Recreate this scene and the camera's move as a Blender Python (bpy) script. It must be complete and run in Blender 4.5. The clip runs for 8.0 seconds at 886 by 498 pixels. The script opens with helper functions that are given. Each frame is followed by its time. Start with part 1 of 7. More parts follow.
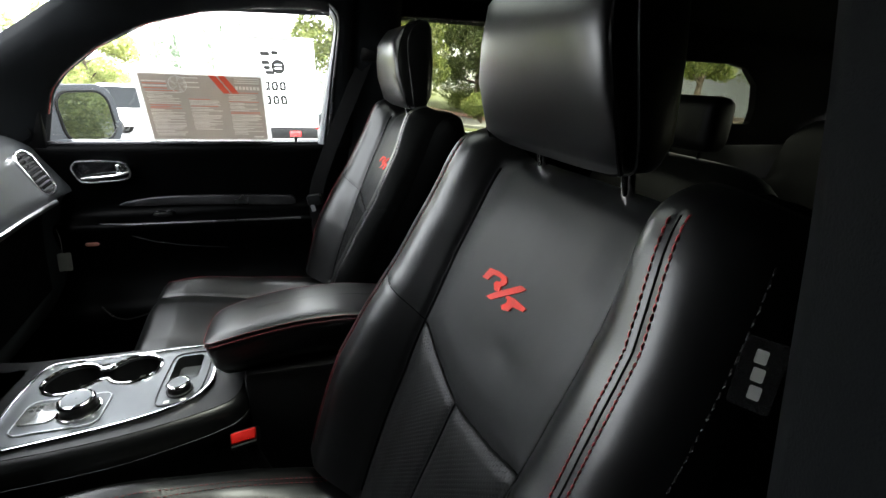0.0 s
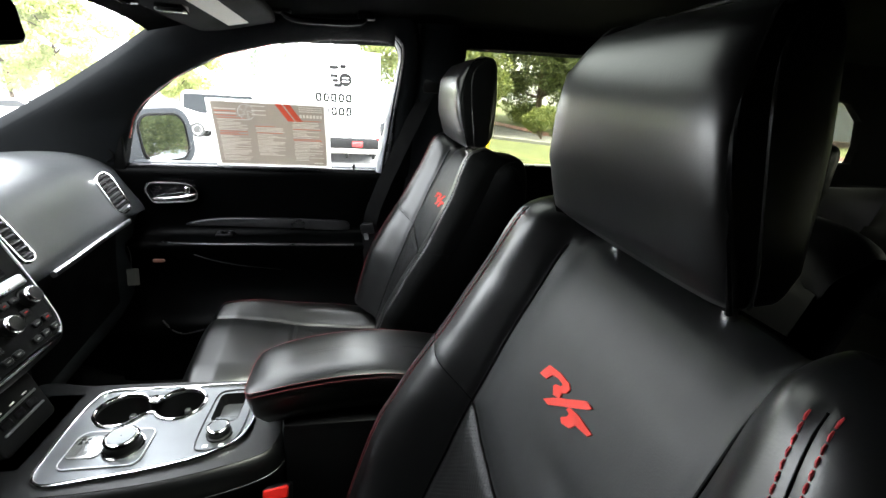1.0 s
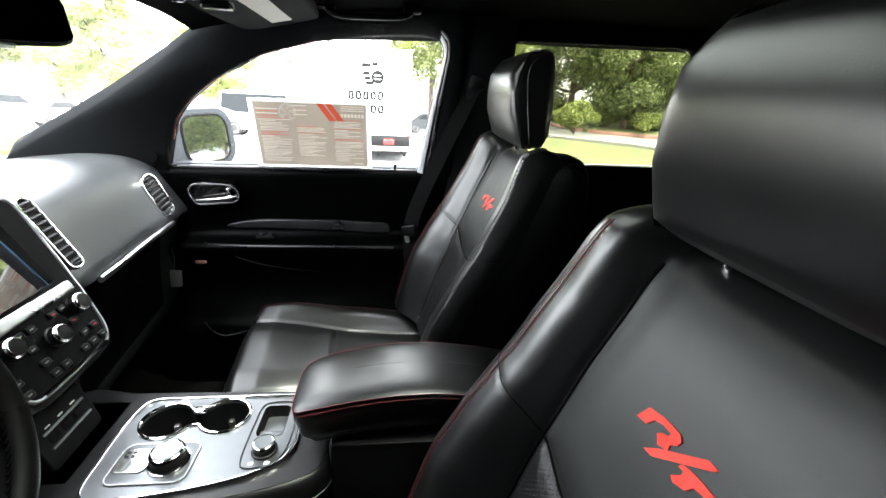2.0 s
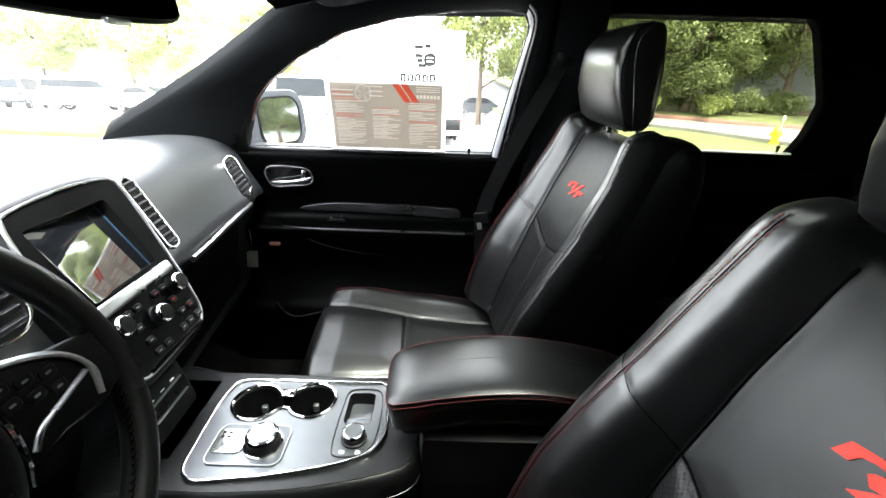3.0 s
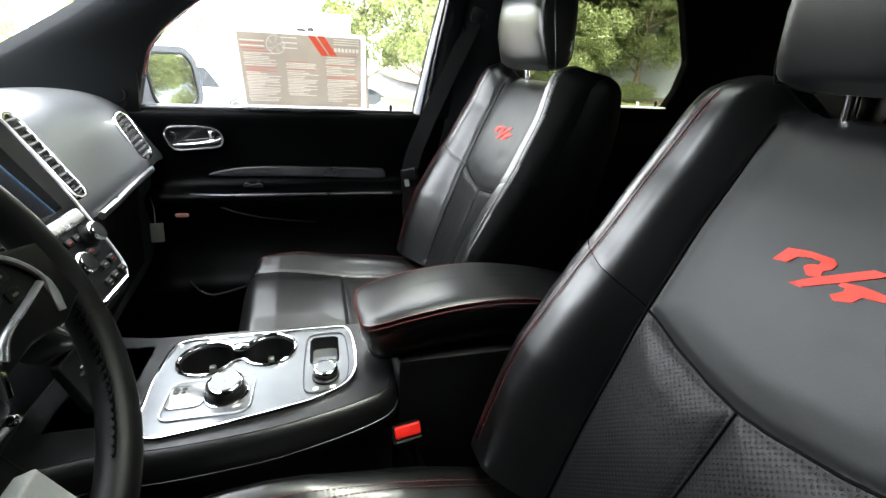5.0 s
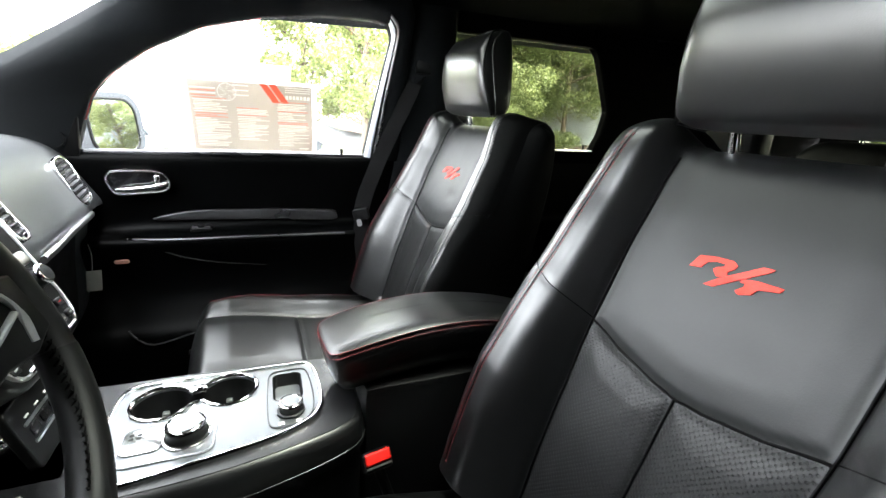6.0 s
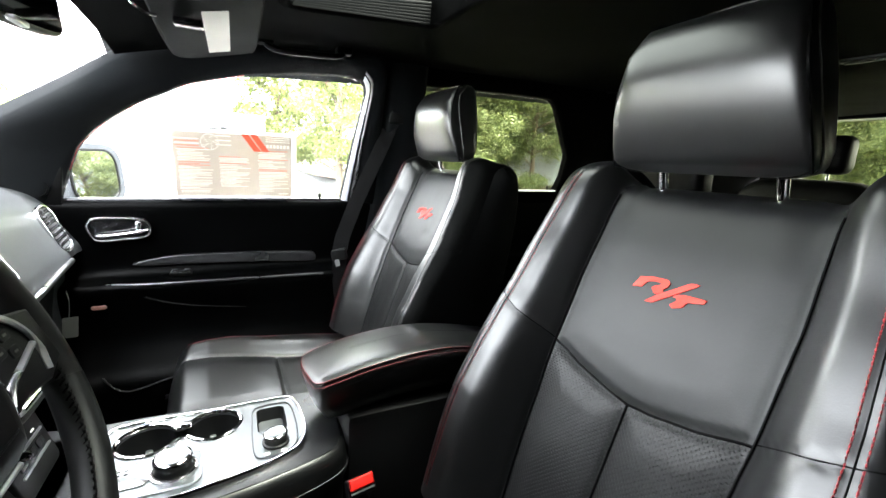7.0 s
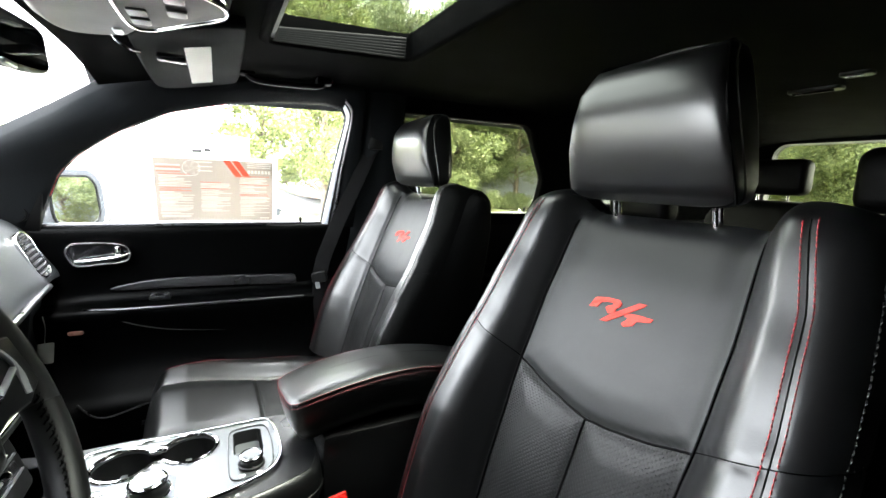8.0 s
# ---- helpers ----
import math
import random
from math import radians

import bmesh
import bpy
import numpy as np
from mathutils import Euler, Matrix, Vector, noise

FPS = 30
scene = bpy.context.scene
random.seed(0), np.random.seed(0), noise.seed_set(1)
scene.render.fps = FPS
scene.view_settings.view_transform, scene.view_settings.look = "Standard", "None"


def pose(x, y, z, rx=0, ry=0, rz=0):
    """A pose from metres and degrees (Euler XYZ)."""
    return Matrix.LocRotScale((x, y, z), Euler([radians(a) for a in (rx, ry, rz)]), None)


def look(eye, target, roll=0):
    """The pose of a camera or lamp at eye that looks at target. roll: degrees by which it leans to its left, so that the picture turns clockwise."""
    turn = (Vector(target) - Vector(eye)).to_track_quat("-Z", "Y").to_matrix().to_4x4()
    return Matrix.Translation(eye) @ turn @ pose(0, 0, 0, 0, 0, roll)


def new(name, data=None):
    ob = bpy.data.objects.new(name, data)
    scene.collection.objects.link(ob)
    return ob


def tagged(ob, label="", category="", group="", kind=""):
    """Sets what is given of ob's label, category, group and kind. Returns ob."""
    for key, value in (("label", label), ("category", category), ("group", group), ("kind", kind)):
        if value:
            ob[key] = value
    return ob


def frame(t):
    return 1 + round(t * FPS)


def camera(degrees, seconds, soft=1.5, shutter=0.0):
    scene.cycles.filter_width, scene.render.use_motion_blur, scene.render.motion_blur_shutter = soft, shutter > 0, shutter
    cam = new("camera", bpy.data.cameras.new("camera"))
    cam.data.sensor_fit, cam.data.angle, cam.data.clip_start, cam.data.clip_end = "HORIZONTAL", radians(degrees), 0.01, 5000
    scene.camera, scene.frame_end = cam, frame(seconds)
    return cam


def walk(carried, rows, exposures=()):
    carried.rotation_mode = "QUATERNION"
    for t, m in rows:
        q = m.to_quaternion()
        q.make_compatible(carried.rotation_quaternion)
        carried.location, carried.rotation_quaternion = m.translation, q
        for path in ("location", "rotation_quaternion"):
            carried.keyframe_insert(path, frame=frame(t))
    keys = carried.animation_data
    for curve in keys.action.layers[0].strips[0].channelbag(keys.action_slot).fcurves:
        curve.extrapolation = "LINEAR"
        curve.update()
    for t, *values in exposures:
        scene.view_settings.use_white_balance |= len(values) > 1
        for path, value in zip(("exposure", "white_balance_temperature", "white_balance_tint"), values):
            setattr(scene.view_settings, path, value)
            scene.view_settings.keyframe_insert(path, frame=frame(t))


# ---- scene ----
cam = camera(91.1, 8.0)
PATH = [
    (0, (-0.192, -0.77, 1.416), (0.377, 1.004, 0.687), 2.4),
    (0.5, (-0.174, -0.722, 1.45), (0.266, 1.099, 0.75), 3.7),
    (1, (-0.18, -0.694, 1.473), (0.163, 1.15, 0.777), 3.5),
    (2.5, (-0.256, -0.596, 1.467), (-0.126, 1.255, 0.721), 2.2),
    (3, (-0.305, -0.58, 1.458), (-0.284, 1.259, 0.67), 2.0),
    (3.5, (-0.348, -0.587, 1.44), (-0.366, 1.244, 0.633), 2.5),
    (4, (-0.375, -0.595, 1.411), (-0.303, 1.22, 0.573), 3.2),
    (4.5, (-0.393, -0.611, 1.38), (-0.122, 1.183, 0.539), 2.9),
    (5, (-0.409, -0.623, 1.356), (0.076, 1.146, 0.56), 3.1),
    (6.5, (-0.463, -0.694, 1.347), (0.338, 1.072, 0.856), 2.9),
    (7, (-0.471, -0.726, 1.35), (0.379, 1.039, 0.947), 2.4),
    (7.5, (-0.469, -0.752, 1.361), (0.416, 1.014, 1.045), 2.7),
    (8, (-0.464, -0.768, 1.365), (0.447, 0.985, 1.052), 2.2),
]
SKY, SUN, STOPS = 0.15, 2.0, 5.05
EXPOSURES = [(0, -0.85), (0.5, -0.6), (1, -0.4), (2.5, -0.2), (4, -0.15), (5, 0.15), (6.5, 0.7), (8, 0.65)]
walk(cam, [(t, look(eye, target, roll)) for t, eye, target, roll in PATH], [(t, STOPS + e) for t, e in EXPOSURES])

# ---- light ----
world = bpy.data.worlds.new("overcast_sky")
scene.world = world
world.use_nodes = True
wn, wl = world.node_tree.nodes, world.node_tree.links
wn.clear()
w_sky = wn.new("ShaderNodeTexSky")
w_sky.sky_type, w_sky.sun_disc = "NISHITA", False
w_sky.sun_elevation, w_sky.sun_rotation = radians(68), radians(119)
w_sky.air_density, w_sky.dust_density = 1.0, 1.5
w_hsv = wn.new("ShaderNodeHueSaturation")
w_hsv.inputs["Saturation"].default_value = 0.10
w_bg, w_out = wn.new("ShaderNodeBackground"), wn.new("ShaderNodeOutputWorld")
w_bg.inputs["Strength"].default_value = SKY
wl.new(w_sky.outputs[0], w_hsv.inputs["Color"])
wl.new(w_hsv.outputs[0], w_bg.inputs["Color"])
wl.new(w_bg.outputs[0], w_out.inputs["Surface"])

sun = new("sun", bpy.data.lights.new("sun", "SUN"))
sun.data.energy, sun.data.angle, sun.data.color = SUN, radians(35), (1.0, 0.98, 0.94)
sun.matrix_world = look((3.2, -1.8, 9), (0, 0, 0))


# ---- materials ----
def mat(name, color, rough=0.5, metal=0.0, vary=0.15, scale=8.0, grain=0.0, grain_scale=300.0,
        spec=0.5, coat=0.0, rough_vary=0.08, per_object=0.0, grain_kind="noise", tint=None):
    """A surface with variation of colour and gloss at a large scale and fine relief at a small one."""
    m = bpy.data.materials.new(name)
    m.use_nodes = True
    n, l = m.node_tree.nodes, m.node_tree.links
    b = n["Principled BSDF"]
    b.inputs["Metallic"].default_value = metal
    b.inputs["Specular IOR Level"].default_value = spec
    b.inputs["Coat Weight"].default_value = coat
    tc = n.new("ShaderNodeTexCoord")
    big = n.new("ShaderNodeTexNoise")
    big.inputs["Scale"].default_value, big.inputs["Detail"].default_value = scale, 5
    l.new(tc.outputs["Object"], big.inputs["Vector"])
    ramp = n.new("ShaderNodeMix")
    ramp.data_type = "RGBA"
    low = [c * (1 - vary) for c in color]
    high = list(tint) if tint else [min(1, c * (1 + vary)) for c in color]
    ramp.inputs[6].default_value, ramp.inputs[7].default_value = (*low, 1), (*high, 1)
    spread = n.new("ShaderNodeMapRange")
    spread.inputs[1].default_value, spread.inputs[2].default_value = 0.3, 0.7
    l.new(big.outputs["Fac"], spread.inputs[0])
    l.new(spread.outputs[0], ramp.inputs[0])
    out = ramp.outputs[2]
    if per_object:
        info = n.new("ShaderNodeObjectInfo")
        hs = n.new("ShaderNodeHueSaturation")
        mr = n.new("ShaderNodeMapRange")
        mr.inputs[3].default_value, mr.inputs[4].default_value = 1 - per_object, 1 + per_object
        l.new(info.outputs["Random"], mr.inputs[0])
        l.new(mr.outputs[0], hs.inputs["Value"])
        l.new(out, hs.inputs["Color"])
        out = hs.outputs[0]
    l.new(out, b.inputs["Base Color"])
    rr = n.new("ShaderNodeMapRange")
    rr.inputs[1].default_value, rr.inputs[2].default_value = 0.3, 0.7
    rr.inputs[3].default_value, rr.inputs[4].default_value = max(0.02, rough - rough_vary), min(1, rough + rough_vary)
    l.new(big.outputs["Fac"], rr.inputs[0])
    l.new(rr.outputs[0], b.inputs["Roughness"])
    if grain:
        if grain_kind == "noise":
            g = n.new("ShaderNodeTexNoise")
            g.inputs["Detail"].default_value = 3
            src = g.outputs["Fac"]
        else:
            g = n.new("ShaderNodeTexVoronoi")
            g.feature = "SMOOTH_F1"
            src = g.outputs["Distance"]
        g.inputs["Scale"].default_value = grain_scale
        l.new(tc.outputs["Object"], g.inputs["Vector"])
        bump = n.new("ShaderNodeBump")
        bump.inputs["Strength"].default_value, bump.inputs["Distance"].default_value = grain, 0.001
        l.new(src, bump.inputs["Height"])
        l.new(bump.outputs[0], b.inputs["Normal"])
    return m


def leather(name, color, rough, perforated=False, spec=0.62):
    """Pebbled hide with soft creases; the perforated kind has rows of small punched holes laid out in its map."""
    m = mat(name, color, rough, vary=0.25, scale=5.0, rough_vary=0.03, spec=spec)
    n, l = m.node_tree.nodes, m.node_tree.links
    b = n["Principled BSDF"]
    tc = n.new("ShaderNodeTexCoord")
    cell = n.new("ShaderNodeTexVoronoi")
    cell.feature, cell.inputs["Scale"].default_value = "SMOOTH_F1", 700
    crease = n.new("ShaderNodeTexNoise")
    crease.inputs["Scale"].default_value, crease.inputs["Detail"].default_value = 24, 4
    for node in (cell, crease):
        l.new(tc.outputs["Object"], node.inputs["Vector"])
    b1, b2 = n.new("ShaderNodeBump"), n.new("ShaderNodeBump")
    b1.inputs["Strength"].default_value, b1.inputs["Distance"].default_value = 0.08, 0.0006
    b2.inputs["Strength"].default_value, b2.inputs["Distance"].default_value = 0.07, 0.003
    l.new(cell.outputs["Distance"], b1.inputs["Height"])
    l.new(crease.outputs["Fac"], b2.inputs["Height"])
    l.new(b2.outputs[0], b1.inputs["Normal"])
    last = b1
    if perforated:
        uv = n.new("ShaderNodeUVMap")
        uv.uv_map = "metres"
        sep = n.new("ShaderNodeSeparateXYZ")
        l.new(uv.outputs[0], sep.inputs[0])

        def op(kind, a, v=None):
            q = n.new("ShaderNodeMath")
            q.operation = kind
            l.new(a, q.inputs[0])
            if v is not None:
                if isinstance(v, (int, float)):
                    q.inputs[1].default_value = v
                else:
                    l.new(v, q.inputs[1])
            return q.outputs[0]
        pitch = 0.0064
        gx, gy = op("DIVIDE", sep.outputs[0], pitch), op("DIVIDE", sep.outputs[1], pitch)
        ra = op("SUBTRACT", op("FRACT", op("ADD", gx, gy)), 0.5)
        rb = op("SUBTRACT", op("FRACT", op("SUBTRACT", gx, gy)), 0.5)
        dist = op("SQRT", op("ADD", op("MULTIPLY", ra, ra), op("MULTIPLY", rb, rb)))
        hole = n.new("ShaderNodeMapRange")
        hole.inputs[1].default_value, hole.inputs[2].default_value = 0.2, 0.3
        l.new(dist, hole.inputs[0])
        b3 = n.new("ShaderNodeBump")
        b3.inputs["Strength"].default_value, b3.inputs["Distance"].default_value = 0.7, 0.002
        l.new(hole.outputs[0], b3.inputs["Height"])
        l.new(b1.outputs[0], b3.inputs["Normal"])
        last = b3
        old = b.inputs["Base Color"].links[0].from_socket
        mx = n.new("ShaderNodeMix")
        mx.data_type = "RGBA"
        mx.inputs[6].default_value = (0.002, 0.002, 0.002, 1)
        l.new(hole.outputs[0], mx.inputs[0])
        l.new(old, mx.inputs[7])
        l.new(mx.outputs[2], b.inputs["Base Color"])
    l.new(last.outputs[0], b.inputs["Normal"])
    return m


def pane_glass(name, tint, gloss=0.9, haze=0.0):
    """Thin glazing: tinted see-through with a Fresnel sheen; haze adds a pale veil standing for glare."""
    m = bpy.data.materials.new(name)
    m.use_nodes = True
    n, l = m.node_tree.nodes, m.node_tree.links
    n.remove(n["Principled BSDF"])
    tr, gl, lw, pw, ad, mx = (n.new("ShaderNode" + k) for k in ("BsdfTransparent", "BsdfGlossy", "LayerWeight", "Math", "Math", "MixShader"))
    tr.inputs[0].default_value = (*tint, 1)
    gl.inputs["Color"].default_value, gl.inputs["Roughness"].default_value = (gloss, gloss, gloss, 1), 0.02
    pw.operation, ad.operation = "POWER", "MULTIPLY_ADD"
    pw.inputs[1].default_value, ad.inputs[1].default_value, ad.inputs[2].default_value = 5.0, 0.6, 0.025
    l.new(lw.outputs["Facing"], pw.inputs[0])
    l.new(pw.outputs[0], ad.inputs[0])
    l.new(ad.outputs[0], mx.inputs[0])
    l.new(tr.outputs[0], mx.inputs[1])
    l.new(gl.outputs[0], mx.inputs[2])
    last = mx
    # pale translucent layer: glare and dash reflections put into the glass itself
    if haze:
        veil, film = n.new("ShaderNodeBsdfTranslucent"), n.new("ShaderNodeMixShader")
        veil.inputs[0].default_value = (0.9, 0.92, 0.9, 1)
        film.inputs[0].default_value = haze
        l.new(mx.outputs[0], film.inputs[1])
        l.new(veil.outputs[0], film.inputs[2])
        last = film
    l.new(last.outputs[0], n["Material Output"].inputs["Surface"])
    return m


def leaf_mat(name, dark, light):
    m = bpy.data.materials.new(name)
    m.use_nodes = True
    n, l = m.node_tree.nodes, m.node_tree.links
    b = n["Principled BSDF"]
    geo = n.new("ShaderNodeNewGeometry")
    mx = n.new("ShaderNodeMix")
    mx.data_type = "RGBA"
    mx.inputs[6].default_value, mx.inputs[7].default_value = (*dark, 1), (*light, 1)
    l.new(geo.outputs["Random Per Island"], mx.inputs[0])
    l.new(mx.outputs[2], b.inputs["Base Color"])
    b.inputs["Roughness"].default_value = 0.5
    tl, ms = n.new("ShaderNodeBsdfTranslucent"), n.new("ShaderNodeMixShader")
    l.new(mx.outputs[2], tl.inputs[0])
    ms.inputs[0].default_value = 0.4
    l.new(b.outputs[0], ms.inputs[1])
    l.new(tl.outputs[0], ms.inputs[2])
    l.new(ms.outputs[0], n["Material Output"].inputs["Surface"])
    return m


HIDE = leather("black_leather", (0.0024, 0.0026, 0.0028), 0.33)
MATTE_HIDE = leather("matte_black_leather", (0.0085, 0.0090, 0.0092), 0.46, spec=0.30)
PERF = leather("perforated_leather", (0.0034, 0.0036, 0.0038), 0.46, True, spec=0.28)
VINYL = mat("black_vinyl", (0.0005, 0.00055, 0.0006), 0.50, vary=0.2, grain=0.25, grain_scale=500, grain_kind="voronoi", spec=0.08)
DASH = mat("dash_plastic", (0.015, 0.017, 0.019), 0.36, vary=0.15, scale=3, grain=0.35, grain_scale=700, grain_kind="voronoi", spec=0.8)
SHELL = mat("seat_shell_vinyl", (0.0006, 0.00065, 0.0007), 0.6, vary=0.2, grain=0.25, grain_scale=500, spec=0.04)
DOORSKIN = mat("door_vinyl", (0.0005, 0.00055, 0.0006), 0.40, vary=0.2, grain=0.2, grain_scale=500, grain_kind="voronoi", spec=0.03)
CONBODY = mat("console_plastic", (0.0022, 0.0024, 0.0027), 0.34, vary=0.15, scale=3, grain=0.2, grain_scale=700, grain_kind="voronoi", spec=0.4)
BRIGHT = mat("bright_chrome", (0.88, 0.88, 0.89), 0.2, 1.0, vary=0.03, rough_vary=0.04)
PLASTIC = mat("black_plastic", (0.0014, 0.0015, 0.0017), 0.40, vary=0.2, grain=0.15, grain_scale=900, spec=0.22)
GLOSS = mat("piano_black", (0.006, 0.006, 0.007), 0.12, vary=0.1, rough_vary=0.03)
TRIM = mat("pillar_cloth", (0.0026, 0.0032, 0.0038), 0.85, vary=0.15, grain=0.4, grain_scale=900, spec=0.08)
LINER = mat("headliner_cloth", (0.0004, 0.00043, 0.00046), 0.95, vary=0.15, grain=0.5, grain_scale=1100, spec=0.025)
CARPET = mat("floor_carpet", (0.003, 0.003, 0.003), 0.95, vary=0.3, grain=1.0, grain_scale=700, spec=0.05)
CHROME = mat("chrome", (0.82, 0.82, 0.83), 0.09, 1.0, vary=0.03, rough_vary=0.04)
SATIN = mat("satin_silver", (0.55, 0.56, 0.57), 0.3, 1.0, vary=0.08, rough_vary=0.06, grain=0.1, grain_scale=1500)
SPOKESATIN = mat("spoke_satin", (0.45, 0.46, 0.47), 0.32, 0.9, vary=0.1)
DARKTRIM = mat("dark_satin_trim", (0.05, 0.05, 0.053), 0.3, 0.8, vary=0.15, rough_vary=0.06)
CONSOLE = mat("console_graphite", (0.15, 0.158, 0.166), 0.34, 0.85, vary=0.03, scale=40, grain=0.05, grain_scale=1400, rough_vary=0.01)
# lit copy of the red thread for the driver's outer double seam
LITTHREAD = mat("lit_red_thread", (0.30, 0.016, 0.022), 0.6, vary=0.2, scale=200)
REDTHREAD = mat("red_thread", (0.145, 0.009, 0.012), 0.6, vary=0.2, scale=200)
GREYTHREAD = mat("grey_thread", (0.0045, 0.0045, 0.0045), 0.6, vary=0.2, scale=200)
# headrest piping: the light it catches is put into the grey
PIPING = mat("lit_grey_piping", (0.007, 0.0072, 0.0075), 0.4, vary=0.1, scale=80)
EMBROID = mat("red_embroidery", (0.66, 0.032, 0.018), 0.65, vary=0.12, scale=60, grain=0.5, grain_scale=1800)
REDPLASTIC = mat("red_plastic", (0.40, 0.008, 0.005), 0.5, vary=0.08, spec=0.15)
WHITE = mat("white_print", (0.72, 0.72, 0.70), 0.6, vary=0.06)
PAPER = mat("sticker_film", (0.75, 0.75, 0.74), 0.85, spec=0.15, vary=0.05)
BROWN = mat("sticker_brown", (0.46, 0.41, 0.355), 0.85, spec=0.15, vary=0.08)
INKRED = mat("sticker_red", (0.62, 0.24, 0.18), 0.85, spec=0.15, vary=0.1)
INKPALE = mat("sticker_pale", (0.80, 0.77, 0.72), 0.85, spec=0.15, vary=0.12)
SCREEN = mat("display_glass", (0.008, 0.009, 0.011), 0.05, vary=0.1, rough_vary=0.02, spec=1.0, coat=1.0)
SCREEN.node_tree.nodes["Principled BSDF"].inputs["Coat IOR"].default_value = 3.2
LABEL = mat("visor_label", (0.70, 0.68, 0.62), 0.6, vary=0.08)
BELT = mat("belt_webbing", (0.0009, 0.0009, 0.001), 0.85, vary=0.2, grain=0.8, grain_scale=900, spec=0.1)
PAINT = mat("car_paint", (0.012, 0.014, 0.018), 0.45, spec=0.3, vary=0.05)
GLASS = pane_glass("clear_glass", (0.97, 0.985, 0.98), 0.9, 0.003)
TINTED = pane_glass("privacy_glass", (0.60, 0.61, 0.53))
ROOFGLASS = pane_glass("roof_glass", (0.55, 0.57, 0.54))
# door seal catching outside light: the sheen is put into a pale base
SEALGREY = mat("seal_daylit_grey", (0.30, 0.31, 0.33), 0.4, vary=0.08, grain=0.1, grain_scale=900)
FRAMERED = mat("frame_red", (0.28, 0.02, 0.02), 0.3, coat=0.5, vary=0.05)
# rear-view glass: the dark cabin it reflects is put into the colour
CABINMIRROR = mat("cabin_dark_mirror", (0.022, 0.024, 0.028), 0.05, 1.0, vary=0.03, rough_vary=0.02)
TAGPAPER = mat("tag_paper", (0.16, 0.16, 0.15), 0.7, vary=0.1)
MIRROR = mat("mirror_silver", (0.88, 0.9, 0.9), 0.02, 1.0, vary=0.01, rough_vary=0.01)
AMBER = mat("amber_reflector", (0.22, 0.11, 0.09), 0.2, vary=0.05)


# ---- mesh helpers ----
def catmull(pts, n, closed=False):
    """A smooth curve of n points through the given ones, spaced by length."""
    p = np.array(pts, float)
    k = len(p)
    out = []
    segs = k if closed else k - 1
    for i in range(segs):
        a = p[(i - 1) % k] if closed or i > 0 else 2 * p[0] - p[1]
        b, c = p[i % k], p[(i + 1) % k]
        d = p[(i + 2) % k] if closed or i + 2 < k else 2 * p[-1] - p[-2]
        for t in np.linspace(0, 1, 12, endpoint=False):
            out.append(0.5 * (2 * b + (c - a) * t + (2 * a - 5 * b + 4 * c - d) * t * t + (3 * b - a - 3 * c + d) * t ** 3))
    out.append(p[0] if closed else p[-1])
    return resample(out, n, closed)


def resample(pts, n, closed=False):
    p = np.array(pts, float)
    s = np.concatenate([[0], np.cumsum(np.linalg.norm(np.diff(p, axis=0), axis=1))])
    t = np.linspace(0, s[-1], n + 1)[:-1] if closed else np.linspace(0, s[-1], n)
    return np.stack([np.interp(t, s, p[:, i]) for i in range(p.shape[1])], 1)


def rrect(w, h, r, n=6):
    """Rounded rectangle outline about the origin, as (a, b) pairs."""
    out = []
    for cx, cy, a0 in ((w / 2 - r, h / 2 - r, 0), (-w / 2 + r, h / 2 - r, 90), (-w / 2 + r, -h / 2 + r, 180), (w / 2 - r, -h / 2 + r, 270)):
        for i in range(n + 1):
            a = radians(a0 + 90 * i / n)
            out.append((cx + r * math.cos(a), cy + r * math.sin(a)))
    return np.array(out)


def circle(r, n=32):
    return np.array([(r * math.cos(2 * math.pi * i / n), r * math.sin(2 * math.pi * i / n)) for i in range(n)])


def bm_loft(rows, closed=False, cap=False, bm=None):
    """Skin over rows of points (each row the same count); closed joins each row's ends; cap closes the first and last row."""
    bm = bm or bmesh.new()
    vs = [[bm.verts.new(tuple(q)) for q in row] for row in rows]
    n = len(vs[0])
    for a, b in zip(vs, vs[1:]):
        for i in range(n if closed else n - 1):
            j = (i + 1) % n
            try:
                bm.faces.new((a[i], a[j], b[j], b[i]))
            except ValueError:
                pass
    if cap:
        bm.faces.new(vs[0][::-1])
        bm.faces.new(vs[-1])
    return bm


def bm_prism(outline, place, depth, bevel=0.0, bm=None):
    """An outline (a, b) pushed through depth along the third axis of the placing matrix, with a soft front edge."""
    m = Matrix(place)
    o = np.array(outline, float)
    c = o.mean(0)
    rows = [(o, 0.0)]
    if bevel:
        rows += [(o, depth - bevel)]
        for a in (35, 70):
            rows += [(shrink(o, bevel * (1 - math.cos(radians(a)))), depth - bevel + bevel * math.sin(radians(a)))]
        rows += [(shrink(o, bevel), depth)]
    else:
        rows += [(o, depth)]
    return bm_loft([[m @ Vector((q[0], q[1], z)) for q in oo] for oo, z in rows], True, True, bm)


def shrink(o, d):
    """The closed outline pulled inwards by d."""
    o = np.array(o, float)
    t = np.roll(o, -1, 0) - np.roll(o, 1, 0)
    nrm = np.stack([-t[:, 1], t[:, 0]], 1)
    nrm /= np.linalg.norm(nrm, axis=1)[:, None] + 1e-9
    area = np.sum(o[:, 0] * np.roll(o[:, 1], -1) - np.roll(o[:, 0], -1) * o[:, 1])
    return o + nrm * d * (1 if area > 0 else -1)


